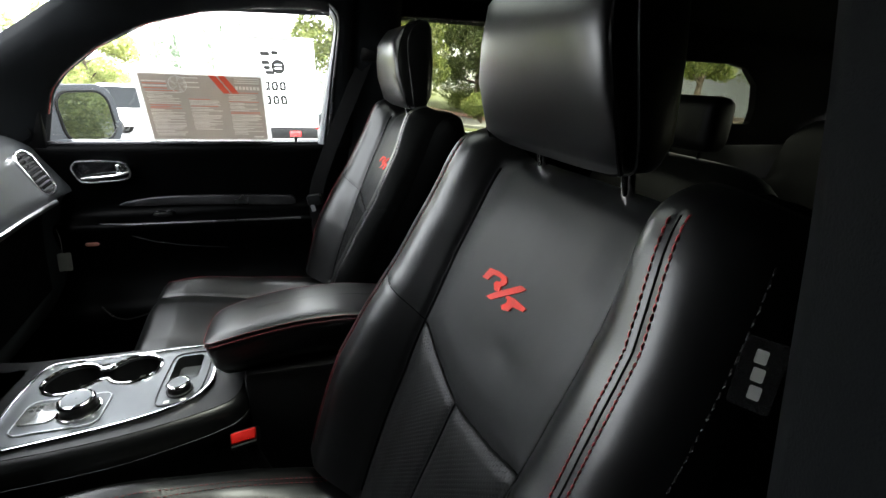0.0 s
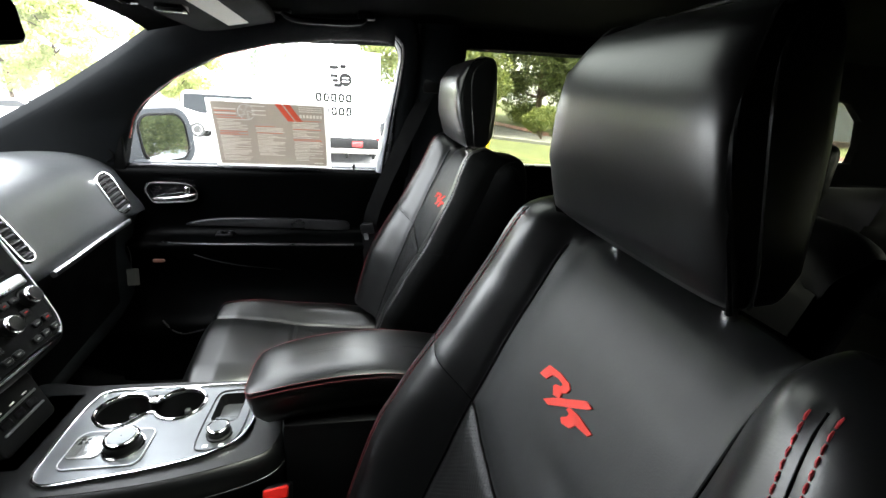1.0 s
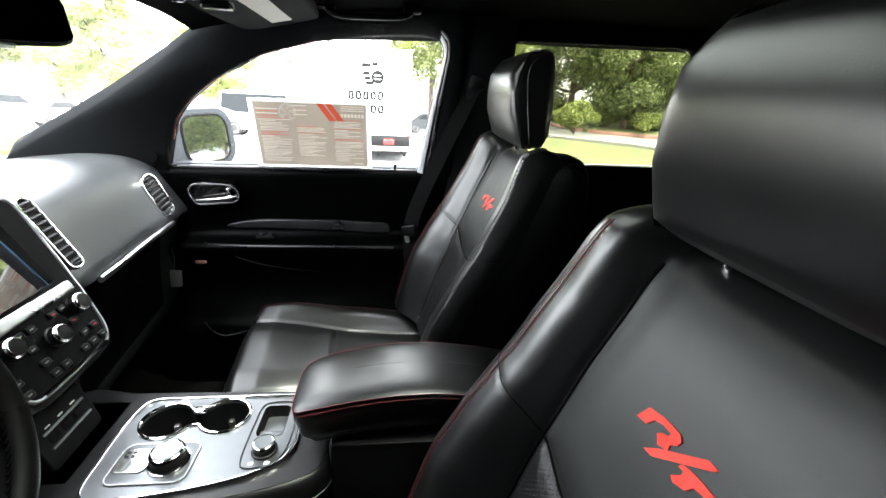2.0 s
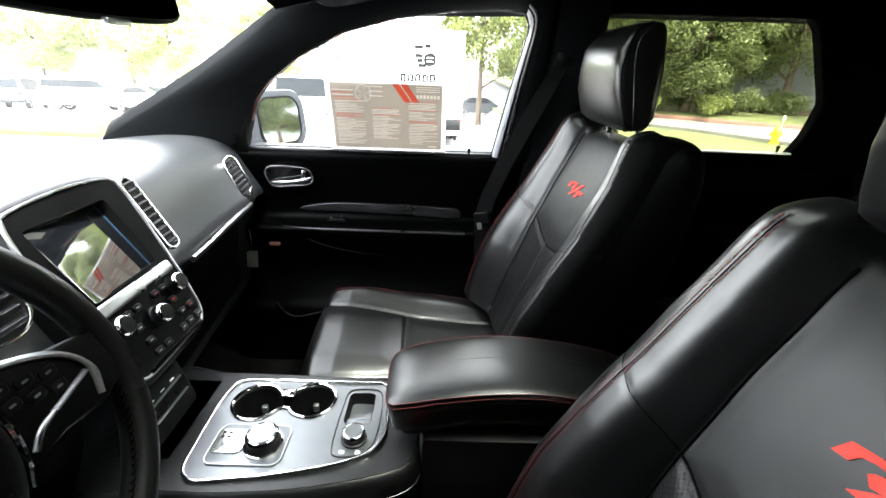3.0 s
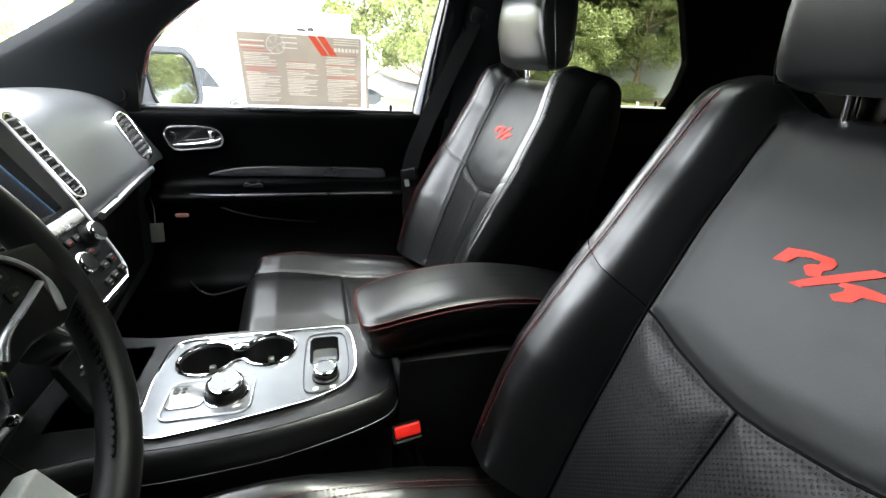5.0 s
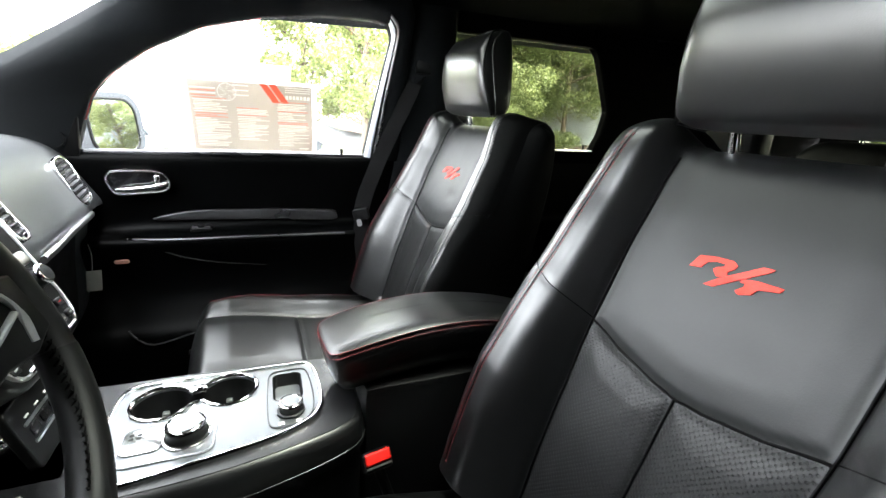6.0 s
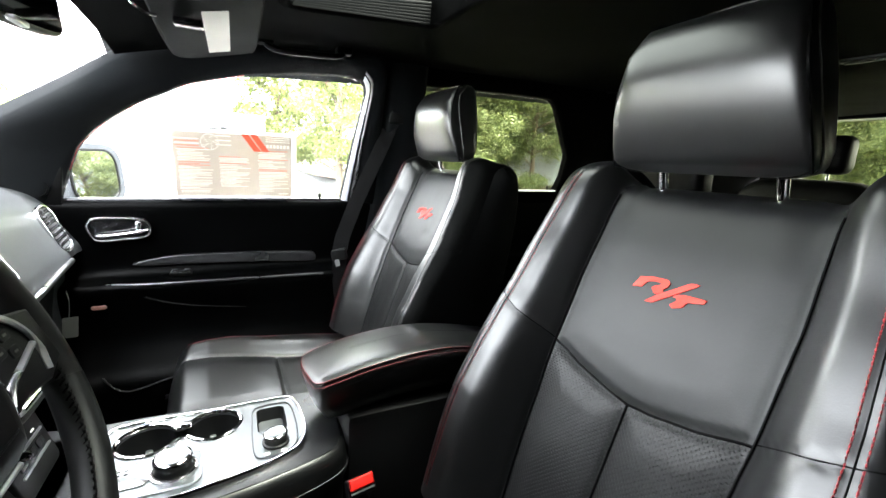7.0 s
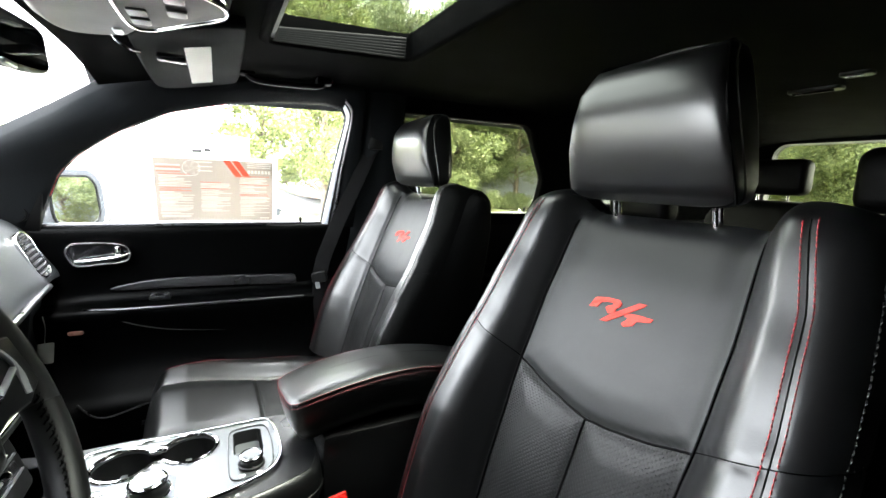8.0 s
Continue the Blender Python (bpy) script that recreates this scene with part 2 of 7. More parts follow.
def bm_tube(path, r, n=8, closed=False, cap=True, flat=1.0, bm=None):
    """A round bar along a path; r may be one number or one for each point."""
    p = np.array(path, float)
    k = len(p)
    rows = []
    up = np.array((0.13, 0.07, 1.0))
    for i in range(k):
        a = p[(i - 1) % k] if closed or i else p[0]
        b = p[(i + 1) % k] if closed or i < k - 1 else p[-1]
        t = (b - a) / (np.linalg.norm(b - a) + 1e-12)
        u = np.cross(up, t)
        if np.linalg.norm(u) < 0.05:
            u = np.cross((1, 0, 0), t)
        u /= np.linalg.norm(u)
        w = np.cross(t, u)
        rr = r[i] if hasattr(r, "__len__") else r
        rows.append([p[i] + rr * (math.cos(2 * math.pi * j / n) * u + flat * math.sin(2 * math.pi * j / n) * w) for j in range(n)])
    if closed:
        rows.append(rows[0])
        bm = bm_loft(rows, True, False, bm)
        bmesh.ops.remove_doubles(bm, verts=bm.verts, dist=1e-6)
        return bm
    return bm_loft(rows, True, cap, bm)


def bm_ring(outline, place, w, h, bm=None):
    """A raised moulding of width w and height h along a closed outline in a placing matrix."""
    m = Matrix(place)
    o = np.array(outline, float)
    prof = [(0, 0), (0, h * 0.6), (w * 0.2, h * 0.95), (w * 0.5, h), (w * 0.8, h * 0.95), (w, h * 0.6), (w, 0)]
    rows = [[m @ Vector((q[0], q[1], b)) for q in shrink(o, a)] for a, b in prof]
    return bm_loft(rows, True, False, bm)


def bm_box(lo, hi, bevel=0.0, bm=None, seg=2):
    own = bmesh.new()
    r = bmesh.ops.create_cube(own, size=1)
    lo, hi = Vector(lo), Vector(hi)
    for v in own.verts:
        v.co = Vector([(lo[i] + hi[i]) / 2 + v.co[i] * (hi[i] - lo[i]) for i in range(3)])
    if bevel:
        bmesh.ops.bevel(own, geom=list(own.edges), offset=bevel, segments=seg, profile=0.5, affect="EDGES")
    if bm is None:
        return own
    tmp = bpy.data.meshes.new("tmp")
    own.to_mesh(tmp)
    own.free()
    bm.from_mesh(tmp)
    bpy.data.meshes.remove(tmp)
    return bm


def bm_lathe(profile, place, n=32, bm=None):
    """A turned form from (radius, height) pairs."""
    m = Matrix(place)
    rows = [[m @ Vector((r * math.cos(2 * math.pi * i / n), r * math.sin(2 * math.pi * i / n), z)) for i in range(n)] for r, z in profile]
    return bm_loft(rows, True, True, bm)


def mesh_of(name, bm, material, angle=40):
    bmesh.ops.recalc_face_normals(bm, faces=bm.faces)
    me = bpy.data.meshes.new(name)
    bm.to_mesh(me)
    bm.free()
    for f in me.polygons:
        f.use_smooth = True
    me.set_sharp_from_angle(angle=radians(angle))
    me.materials.append(material)
    return me


def part(name, bm, material, parent, label="", angle=40):
    ob = new(name, mesh_of(name, bm, material, angle))
    ob.parent = parent
    if label:
        ob["label"] = label
    return ob


def thing(name, label, category, group="", kind="", at=(0, 0, 0)):
    ob = new(name)
    ob.empty_display_size = 0.05
    ob.location = at
    return tagged(ob, label, category, group, kind)


def single(name, bm, material, label, category, group="", kind="", angle=40):
    return tagged(new(name, mesh_of(name, bm, material, angle)), label, category, group, kind)


def axes(origin, a, b, c=None):
    """A placing matrix with first axis a, second b and third c (or a x b)."""
    a, b = Vector(a).normalized(), Vector(b).normalized()
    c = Vector(c).normalized() if c else a.cross(b).normalized()
    m = Matrix((a, b, c)).transposed().to_4x4()
    m.translation = origin
    return m


# ---- the car's shell ----
def ywall(z):
    """Inner face of the side wall: upright below the belt line, leaning in above it."""
    return 0.735 - 0.235 * (z - 1.218) if z > 1.2 else 0.739


FRONT_WIN = [(-0.893, 1.203), (-0.86, 1.285), (-0.833, 1.345), (-0.79, 1.392), (-0.70, 1.457), (-0.573, 1.52), (-0.434, 1.557),
             (-0.283, 1.577), (-0.15, 1.584), (-0.10, 1.577), (-0.088, 1.545), (-0.12, 1.39), (-0.148, 1.235), (-0.153, 1.203)]
FRONT_OUT = [(-1.24, 0.61, 1.19), (-1.21, 0.605, 1.25), (-1.06, 0.615, 1.335), (-0.95, 0.622, 1.40), (-0.82, 0.63, 1.487), (-0.695, 0.635, 1.575),
             (-0.54, 0.605, 1.612), (-0.33, 0.585, 1.632), (-0.14, 0.58, 1.638), (-0.06, 0.58, 1.638), (-0.04, 0.60, 1.60), (-0.04, 0.678, 1.39),
             (-0.04, 0.713, 1.235), (-0.04, 0.722, 1.19)]
REAR_WIN = [(0.0, 1.238), (0.028, 1.40), (0.065, 1.54), (0.105, 1.583), (0.4, 1.587), (0.615, 1.588), (0.645, 1.568), (0.70, 1.48), (0.758, 1.386), (0.757, 1.30), (0.738, 1.24)]
QUARTER_WIN = [(1.14, 1.280), (1.14, 1.47), (1.17, 1.515), (1.42, 1.515), (1.51, 1.50), (1.60, 1.44), (1.65, 1.35), (1.665, 1.285)]


def frame_loft(win, outer, side):
    """Trim between a window's outline and the line where it meets the roof and pillars."""
    n = 90
    a = resample([(x, ywall(z), z) for x, z in win], n)
    b = resample(outer, n)
    rows = [a + (0, 0.034, 0), a + (0, 0.006, 0), a + (0, 0.0, 0) * 1]
    for t in (0.05, 0.15, 0.3, 0.5, 0.7, 0.85, 0.95, 1.0):
        q = a + (b - a) * t
        q[:, 1] -= 0.018 * math.sin(math.pi * t) ** 0.8
        rows.append(q)
    rows.append(b + (0, 0.03, 0.03))
    return [r * (1, side, 1) for r in rows]


def radial(win, rect, n=96):
    """A rectangle's outline and a window's, matched point by point."""
    w = resample(list(win) + [win[0]], n, True)
    x0, x1, z0, z1 = rect
    c = np.array(((min(w[:, 0]) + max(w[:, 0])) / 2, (min(w[:, 1]) + max(w[:, 1])) / 2))
    out = []
    for p in w:
        d = p - c
        k = min(((x1 if d[0] > 0 else x0) - c[0]) / d[0] if abs(d[0]) > 1e-6 else 1e9,
                ((z1 if d[1] > 0 else z0) - c[1]) / d[1] if abs(d[1]) > 1e-6 else 1e9)
        out.append(c + d * k)
    return w, np.array(out)


def pane_wall(win, rect, side):
    w, o = radial(win, rect)
    rows = []
    for pts, dy, t in ((w, 0.03, 0), (w, 0.006, 0), (w, 0.0, 0), (w, -0.006, 0.05), (w, -0.006, 0.6), (w, 0.0, 1), (w, 0.1, 1)):
        rows.append([((p[0] + (q[0] - p[0]) * t), side * (ywall(p[1] + (q[1] - p[1]) * t) + dy), p[1] + (q[1] - p[1]) * t) for p, q in zip(pts, o)])
    return rows


def glazing(win, side, n=96, dy=0.03):
    w = resample(list(win) + [win[0]], n, True)
    bm = bmesh.new()
    ring = []
    for off in (0.0, 0.004):
        ring.append([bm.verts.new((p[0], side * (ywall(p[1]) + dy + off), p[1])) for p in w])
    bm.faces.new(ring[0])
    bm.faces.new(ring[1][::-1])
    for i in range(n):
        j = (i + 1) % n
        bm.faces.new((ring[0][i], ring[0][j], ring[1][j], ring[1][i]))
    return bm


def glass_pane(ob, tinted=False):
    ob.visible_shadow = tinted
    return ob


# passenger side
single("wall_right_front", bm_loft(frame_loft(FRONT_WIN, FRONT_OUT, 1)), TRIM,
                     "black cloth-covered windshield pillar and door frame trim", "pillar trim", kind="structure", angle=60)
# liner black in place of plastic puts rear-cabin shade into these two trims
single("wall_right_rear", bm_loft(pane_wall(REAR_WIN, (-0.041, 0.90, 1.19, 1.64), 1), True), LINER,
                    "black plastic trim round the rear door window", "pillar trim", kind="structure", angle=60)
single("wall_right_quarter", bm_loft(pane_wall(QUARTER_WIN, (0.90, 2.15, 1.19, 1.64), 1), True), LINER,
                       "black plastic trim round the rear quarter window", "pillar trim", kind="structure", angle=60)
glass_pane(single("window_1", glazing(FRONT_WIN, 1), GLASS, "clear front passenger door glass, closed", "window", kind="structure"))
glass_pane(single("window_2", glazing(REAR_WIN, 1), TINTED, "dark privacy glass in the rear door", "window", kind="structure"), True)
glass_pane(single("window_3", glazing(QUARTER_WIN, 1), TINTED, "dark privacy glass in the rear quarter", "window", kind="structure"), True)

# driver side: pillar, roof rail and rear windows; the front door stands wide open
single("wall_left_front", bm_loft([r[:66] for r in frame_loft(FRONT_WIN, FRONT_OUT, -1)]), TRIM,
       "black cloth-covered windshield pillar beside the driver", "pillar trim", kind="structure", angle=60)
single("wall_left_rear", bm_loft(pane_wall(REAR_WIN, (0.07, 0.90, 1.19, 1.64), -1), True), PLASTIC,
       "black plastic trim round the rear door window", "pillar trim", kind="structure", angle=60)
single("wall_left_quarter", bm_loft(pane_wall(QUARTER_WIN, (0.90, 2.15, 1.19, 1.64), -1), True), PLASTIC,
       "black plastic trim round the rear quarter window", "pillar trim", kind="structure", angle=60)
glass_pane(single("window_4", glazing(REAR_WIN, -1), TINTED, "dark privacy glass in the rear door", "window", kind="structure"), True)
glass_pane(single("window_5", glazing(QUARTER_WIN, -1), TINTED, "dark privacy glass in the rear quarter", "window", kind="structure"), True)


def b_pillar(side):
    rows = []
    for z in np.linspace(0.45, 1.66, 26):
        y = ywall(z) - 0.032 if z > 1.2 else 0.705
        y = y if z > 1.2 else 0.7 + 0.012 * (1.2 - z)
        x0 = -0.075 + 0.045 * min(1, max(0, (z - 0.9) / 0.5))
        rows.append([(x0 - 0.03, side * (y + 0.12), z), (x0 - 0.012, side * (y + 0.04), z), (x0, side * (y + 0.012), z), (x0 + 0.012, side * y, z),
                     (x0 + 0.07, side * (y - 0.004), z), (x0 + 0.115, side * y, z), (x0 + 0.13, side * (y + 0.012), z), (x0 + 0.14, side * (y + 0.12), z)])
    return bm_loft(rows)


single("wall_left_pillar", b_pillar(-1), TRIM, "dark grey centre pillar trim behind the driver's seat", "pillar trim", kind="structure", angle=60)


def head_z(x, y):
    xs = (-0.72, -0.6, -0.45, -0.2, 1.0, 2.2)
    zs = (1.594, 1.622, 1.646, 1.662, 1.668, 1.63)
    return float(np.interp(x, xs, zs)) - 0.03 * (abs(y) / 0.6) ** 4


def headliner():
    xs = sorted(set(np.round(np.concatenate([np.linspace(-0.715, -0.36, 12), np.linspace(-0.36, -0.015, 10), np.linspace(-0.015, 2.2, 30)]), 4)))
    ys = sorted(set(np.round(np.concatenate([np.linspace(-0.61, -0.315, 9), np.linspace(-0.315, 0.315, 13), np.linspace(0.315, 0.61, 9)]), 4)))
    bm = bmesh.new()
    for dz in (0.0, 0.012):
        v = {(i, j): bm.verts.new((x, y, head_z(x, y) + dz)) for i, x in enumerate(xs) for j, y in enumerate(ys)}
        for i in range(len(xs) - 1):
            for j in range(len(ys) - 1):
                cx, cy = (xs[i] + xs[i + 1]) / 2, (ys[j] + ys[j + 1]) / 2
                if -0.36 < cx < -0.015 and abs(cy) < 0.315:
                    continue
                bm.faces.new((v[i, j], v[i + 1, j], v[i + 1, j + 1], v[i, j + 1]))
    # turned-up rim of the roof opening
    loop = rrect(0.345, 0.63, 0.03, 5) + (-0.1875, 0)
    rows = []
    for off, dz in ((0.016, 0.001), (0.010, -0.004), (0.002, -0.006), (-0.005, -0.003), (-0.008, 0.003), (-0.008, 0.06)):
        rows.append([(p[0], p[1], head_z(p[0], p[1]) + dz) for p in shrink(loop, -off)])
    return bm_loft(rows, True, False, bm)


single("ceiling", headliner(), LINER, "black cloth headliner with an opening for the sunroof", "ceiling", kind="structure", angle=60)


def roof_skin():
    bm = bmesh.new()
    xs = [-0.75, -0.55, -0.385, 0.0, 0.4, 1.0, 1.6, 2.25]
    ys = [-0.76, -0.70, -0.62, -0.5, -0.36, 0.36, 0.5, 0.62, 0.70, 0.76]
    v = {(i, j): bm.verts.new((x, y, head_z(x, min(0.62, abs(y))) + 0.075 - (0.05 if abs(y) > 0.66 else 0) - (0.07 if abs(y) > 0.74 else 0))) for i, x in enumerate(xs) for j, y in enumerate(ys)}
    for i in range(len(xs) - 1):
        for j in range(len(ys) - 1):
            if xs[i] == -0.385 and ys[j] == -0.36:
                continue
            bm.faces.new((v[i, j], v[i + 1, j], v[i + 1, j + 1], v[i, j + 1]))
    return bm


single("roof", roof_skin(), PAINT, "painted metal roof skin of the car", "roof", kind="structure")

sunroof = thing("sunroof", "closed glass sunroof with its shade slid back and ribbed black rails", "sunroof")
glass_pane(part("pane", bm_box((-0.40, -0.38, 1.712), (0.01, 0.38, 1.717)), ROOFGLASS, sunroof), True)
for s in (-1, 1):
    for i in range(7):
        y = s * (0.3045 - 0.0006 * i)
        za, zb = head_z(-0.345, 0.30) + 0.003 + 0.0038 * i, head_z(-0.03, 0.30) + 0.003 + 0.0072 * i
        part("rib", bm_tube([(-0.350, y, za), (-0.19, y, (za + zb) / 2), (-0.034, y, zb)], 0.0024, 6, flat=1.6), VINYL, sunroof)
for i in range(5):
    z = head_z(-0.36, 0.0) + 0.004 + 0.0095 * i
    part("rib", bm_box((-0.358, -0.30, z), (-0.343, 0.30, z + 0.0055), 0.002), VINYL, sunroof)
part("rear_rail", bm_box((-0.018, -0.345, 1.672), (0.012, 0.345, 1.711), 0.004), PLASTIC, sunroof)

# windshield and rear glass
ws = bmesh.new()
W0 = [(-0.70, 0.66, 1.588), (-0.72, 0.33, 1.607), (-0.725, 0, 1.612), (-0.72, -0.33, 1.607), (-0.70, -0.66, 1.588)]
W1 = [(-1.28, 0.68, 1.20), (-1.36, 0.36, 1.20), (-1.39, 0, 1.20), (-1.36, -0.36, 1.20), (-1.28, -0.68, 1.20)]
a0, a1 = catmull(W0, 21), catmull(W1, 21)
rows = [a0 + (a1 - a0) * t + np.array((0, 0, 0.02 * math.sin(math.pi * t))) for t in np.linspace(0, 1, 9)]
bm_loft(rows, bm=ws)
glass_pane(single("windshield", ws, pane_glass("windshield_glass", (0.92, 0.95, 0.96), 0.9, 0.011), "clear curved windshield glass", "windshield", kind="structure"))


def hatch():
    o = rrect(1.40, 0.52, 0.03, 4)
    w = rrect(1.04, 0.34, 0.06, 4)
    m = axes((2.12, 0, 1.445), (0, 1, 0), (0.14, 0, 1))
    rows = [[m @ Vector((q[0], q[1], d)) for q in oo] for oo, d in ((o, 0), (w, 0), (w, 0.05))]
    return bm_loft(rows, True)


single("wall_rear", hatch(), PLASTIC, "black trim round the tailgate window", "tailgate trim", kind="structure")
part_w = bmesh.new()
m_h = axes((2.15, 0, 1.445), (0, 1, 0), (0.14, 0, 1))
bm_prism(rrect(1.06, 0.36, 0.06, 4), m_h, 0.004, bm=part_w)
glass_pane(single("window_6", part_w, TINTED, "dark privacy glass in the tailgate", "window", kind="structure"), True)
single("wall_rear_lower", bm_box((2.12, -0.74, 0.45), (2.2, 0.74, 1.19)), PLASTIC, "black plastic tailgate lining", "tailgate trim", kind="structure")
single("wall_front", bm_box((-1.42, -0.78, 0.40), (-1.36, 0.78, 1.19)), PLASTIC, "dark bulkhead behind the dashboard", "bulkhead", kind="structure")


def car_floor():
    bm = bmesh.new()
    prof = [(-1.36, 0.72), (-1.20, 0.60), (-1.05, 0.50), (-0.9, 0.475), (0.1, 0.475), (0.3, 0.49), (0.9, 0.49), (1.1, 0.62), (2.12, 0.62)]
    ys = np.linspace(-0.76, 0.76, 25)
    rows = [[(x, y, z + 0.16 * math.exp(-(y / 0.12) ** 4) * (1 if x < 0.9 else 0.2)) for y in ys] for x, z in prof]
    bm_loft(rows, bm=bm)
    bm_loft([[(x, y, z - 0.05) for x, y, z in r] for r in rows], bm=bm)
    return bm


single("floor", car_floor(), CARPET, "black carpeted car floor with a centre tunnel", "floor", kind="structure")
single("door_sill", bm_box((-1.4, -0.95, 0.36), (0.06, -0.72, 0.49), 0.02), PLASTIC, "black plastic sill of the open driver's doorway", "sill", kind="structure")
single("wall_left_lower", bm_box((0.04, -0.80, 0.40), (2.12, -0.735, 1.195), 0.01), VINYL, "black vinyl rear door lining", "door lining", kind="structure")
single("wall_right_cowl", bm_box((-1.36, 0.70, 0.40), (-0.98, 0.80, 1.195), 0.01), PLASTIC, "black plastic cowl side lining", "side lining", kind="structure")
for side_name, ya, yb in (("right", 0.83, 0.87), ("left", -0.87, -0.83)):
    x0 = -1.42 if side_name == "right" else 0.0
    single("wall_%s_skin" % side_name, bm_box((x0, ya, 0.34), (2.2, yb, 1.20), 0.01), PAINT, "dark painted outer body side of the car", "car body", kind="structure")
single("underbody", bm_box((-1.42, -0.87, 0.33), (2.2, 0.87, 0.37), 0.01), PLASTIC, "dark underside panel of the car", "car body", kind="structure")
single("wall_right_pillar", b_pillar(1), TRIM, "dark grey centre pillar trim beside the passenger seat", "pillar trim", kind="structure", angle=60)
single("wall_left_cowl", bm_box((-1.36, -0.80, 0.40), (-1.0, -0.73, 1.195), 0.01), PLASTIC, "black plastic cowl side lining", "side lining", kind="structure")


# unseen added slabs that hold daylight back from the driver's doorway
def doorway_blocker():
    bm = bm_box((-1.5, -0.99, 0.0), (2.2, -0.93, 1.80), 0.01)
    bm_box((-1.5, -0.93, 0.0), (-1.44, -0.78, 1.76), 0.01, bm)
    return bm_box((-1.5, -0.99, 1.76), (2.2, -0.60, 1.80), 0.01, bm)


single("wall_left_light_block", doorway_blocker(), LINER, "unseen dark screen added to keep daylight out of the driver's doorway", "wall", kind="structure")


# ---- front passenger door ----
def door_lining(x0, x1, prof, n=40, front_fade=0.0):
    rows = []
    for y, z in prof:
        row = []
        for x in np.linspace(x0, x1, n):
            row.append((x, y, z))
        rows.append(row)
    return bm_loft(rows)


door = thing("door_1", "closed front passenger door with black lining, chrome handle and grey inlay", "car door", kind="structure", at=(0, 0, 0))
DOOR_PROF = catmull([(0.80, 1.198), (0.765, 1.203), (0.742, 1.203), (0.731, 1.196), (0.728, 1.175), (0.735, 1.13), (0.744, 1.07), (0.748, 1.03),
                     (0.744, 1.0), (0.728, 0.985), (0.70, 0.978), (0.684, 0.972), (0.682, 0.955), (0.695, 0.92), (0.712, 0.86), (0.708, 0.80),
                     (0.675, 0.735), (0.648, 0.70), (0.648, 0.66), (0.668, 0.58), (0.675, 0.48)], 90)
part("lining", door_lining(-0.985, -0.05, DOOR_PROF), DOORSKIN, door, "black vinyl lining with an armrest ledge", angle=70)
handle_out = catmull([(-0.838, 1.132), (-0.833, 1.152), (-0.815, 1.163), (-0.76, 1.163), (-0.716, 1.159), (-0.697, 1.149), (-0.689, 1.130), (-0.694, 1.110), (-0.714, 1.099), (-0.76, 1.095), (-0.803, 1.092), (-0.824, 1.099)], 60, True)
part("handle_bezel", bm_ring(handle_out, axes((0, 0.7935, 0), (1, 0, 0), (0, -0.06, 1), (0, -1, 0)), 0.0075, 0.014), BRIGHT, door, "chrome bezel round the inner handle")
part("handle_cup", bm_prism(shrink(handle_out, 0.006), axes((0, 0.797, 0), (1, 0, 0), (0, -0.06, 1), (0, -1, 0)), 0.004), GLOSS, door)
lever = catmull([(-0.818, 0.716, 1.108), (-0.79, 0.710, 1.110), (-0.75, 0.706, 1.114), (-0.715, 0.709, 1.119), (-0.700, 0.716, 1.124)], 16)
part("handle_lever", bm_tube(lever, [0.003, 0.004, 0.0045, 0.005, 0.005, 0.005, 0.005, 0.005, 0.005, 0.0055, 0.0055, 0.0055, 0.005, 0.005, 0.0045, 0.004], 10), BRIGHT, door, "chrome pull lever")
part("lock_lever", bm_box((-0.727, 0.708, 1.122), (-0.712, 0.724, 1.148), 0.005), CHROME, door)
# grey blade inlay above the armrest
blade = catmull([(-0.748, 1.020), (-0.70, 1.034), (-0.62, 1.042), (-0.45, 1.041), (-0.27, 1.034), (-0.244, 1.028), (-0.239, 1.014), (-0.246, 1.003), (-0.30, 1.003), (-0.45, 1.010), (-0.60, 1.014), (-0.70, 1.015)], 90, True)
part("inlay", bm_prism(blade, axes((0, 0.747, 0), (1, 0, 0), (0, 0, 1), (0, -1, 0)), 0.013, 0.003), DARKTRIM, door, "dark satin metal inlay")
# satin bars drawn where the ledge's edge catches a highlight
part("armrest_highlight", bm_tube(catmull([(-0.79, 0.690, 0.976), (-0.7, 0.683, 0.973), (-0.45, 0.681, 0.972), (-0.225, 0.681, 0.970)], 24), 0.0042, 8), DARKTRIM, door, "thin satin bar standing for the highlight along the armrest edge")
part("armrest_highlight", bm_tube(catmull([(-0.895, 0.73, 0.968), (-0.84, 0.715, 0.972), (-0.795, 0.693, 0.975)], 12), 0.004, 8), DARKTRIM, door)
part("window_switch", bm_box((-0.655, 0.705, 0.985), (-0.60, 0.735, 0.998), 0.004), PLASTIC, door)
for sx in (-0.643, -0.612):
    part("switch_key", bm_box((sx - 0.008, 0.708, 0.994), (sx + 0.008, 0.728, 1.003), 0.003), DARKTRIM, door)
part("reflector", bm_prism(rrect(0.036, 0.012, 0.006), axes((-0.825, 0.70, 0.913), (1, 0, 0), (0, 0, 1), (0, -1, 0)), 0.008, 0.003), AMBER, door, "small oval red reflector")
part("pocket_edge", bm_tube(catmull([(-0.825, 0.650, 0.725), (-0.805, 0.645, 0.697), (-0.775, 0.643, 0.678), (-0.735, 0.643, 0.682), (-0.65, 0.643, 0.703), (-0.5, 0.643, 0.715), (-0.2, 0.643, 0.715)], 34), 0.0026, 8), DARKTRIM, door, "thin satin lip of the door pocket")
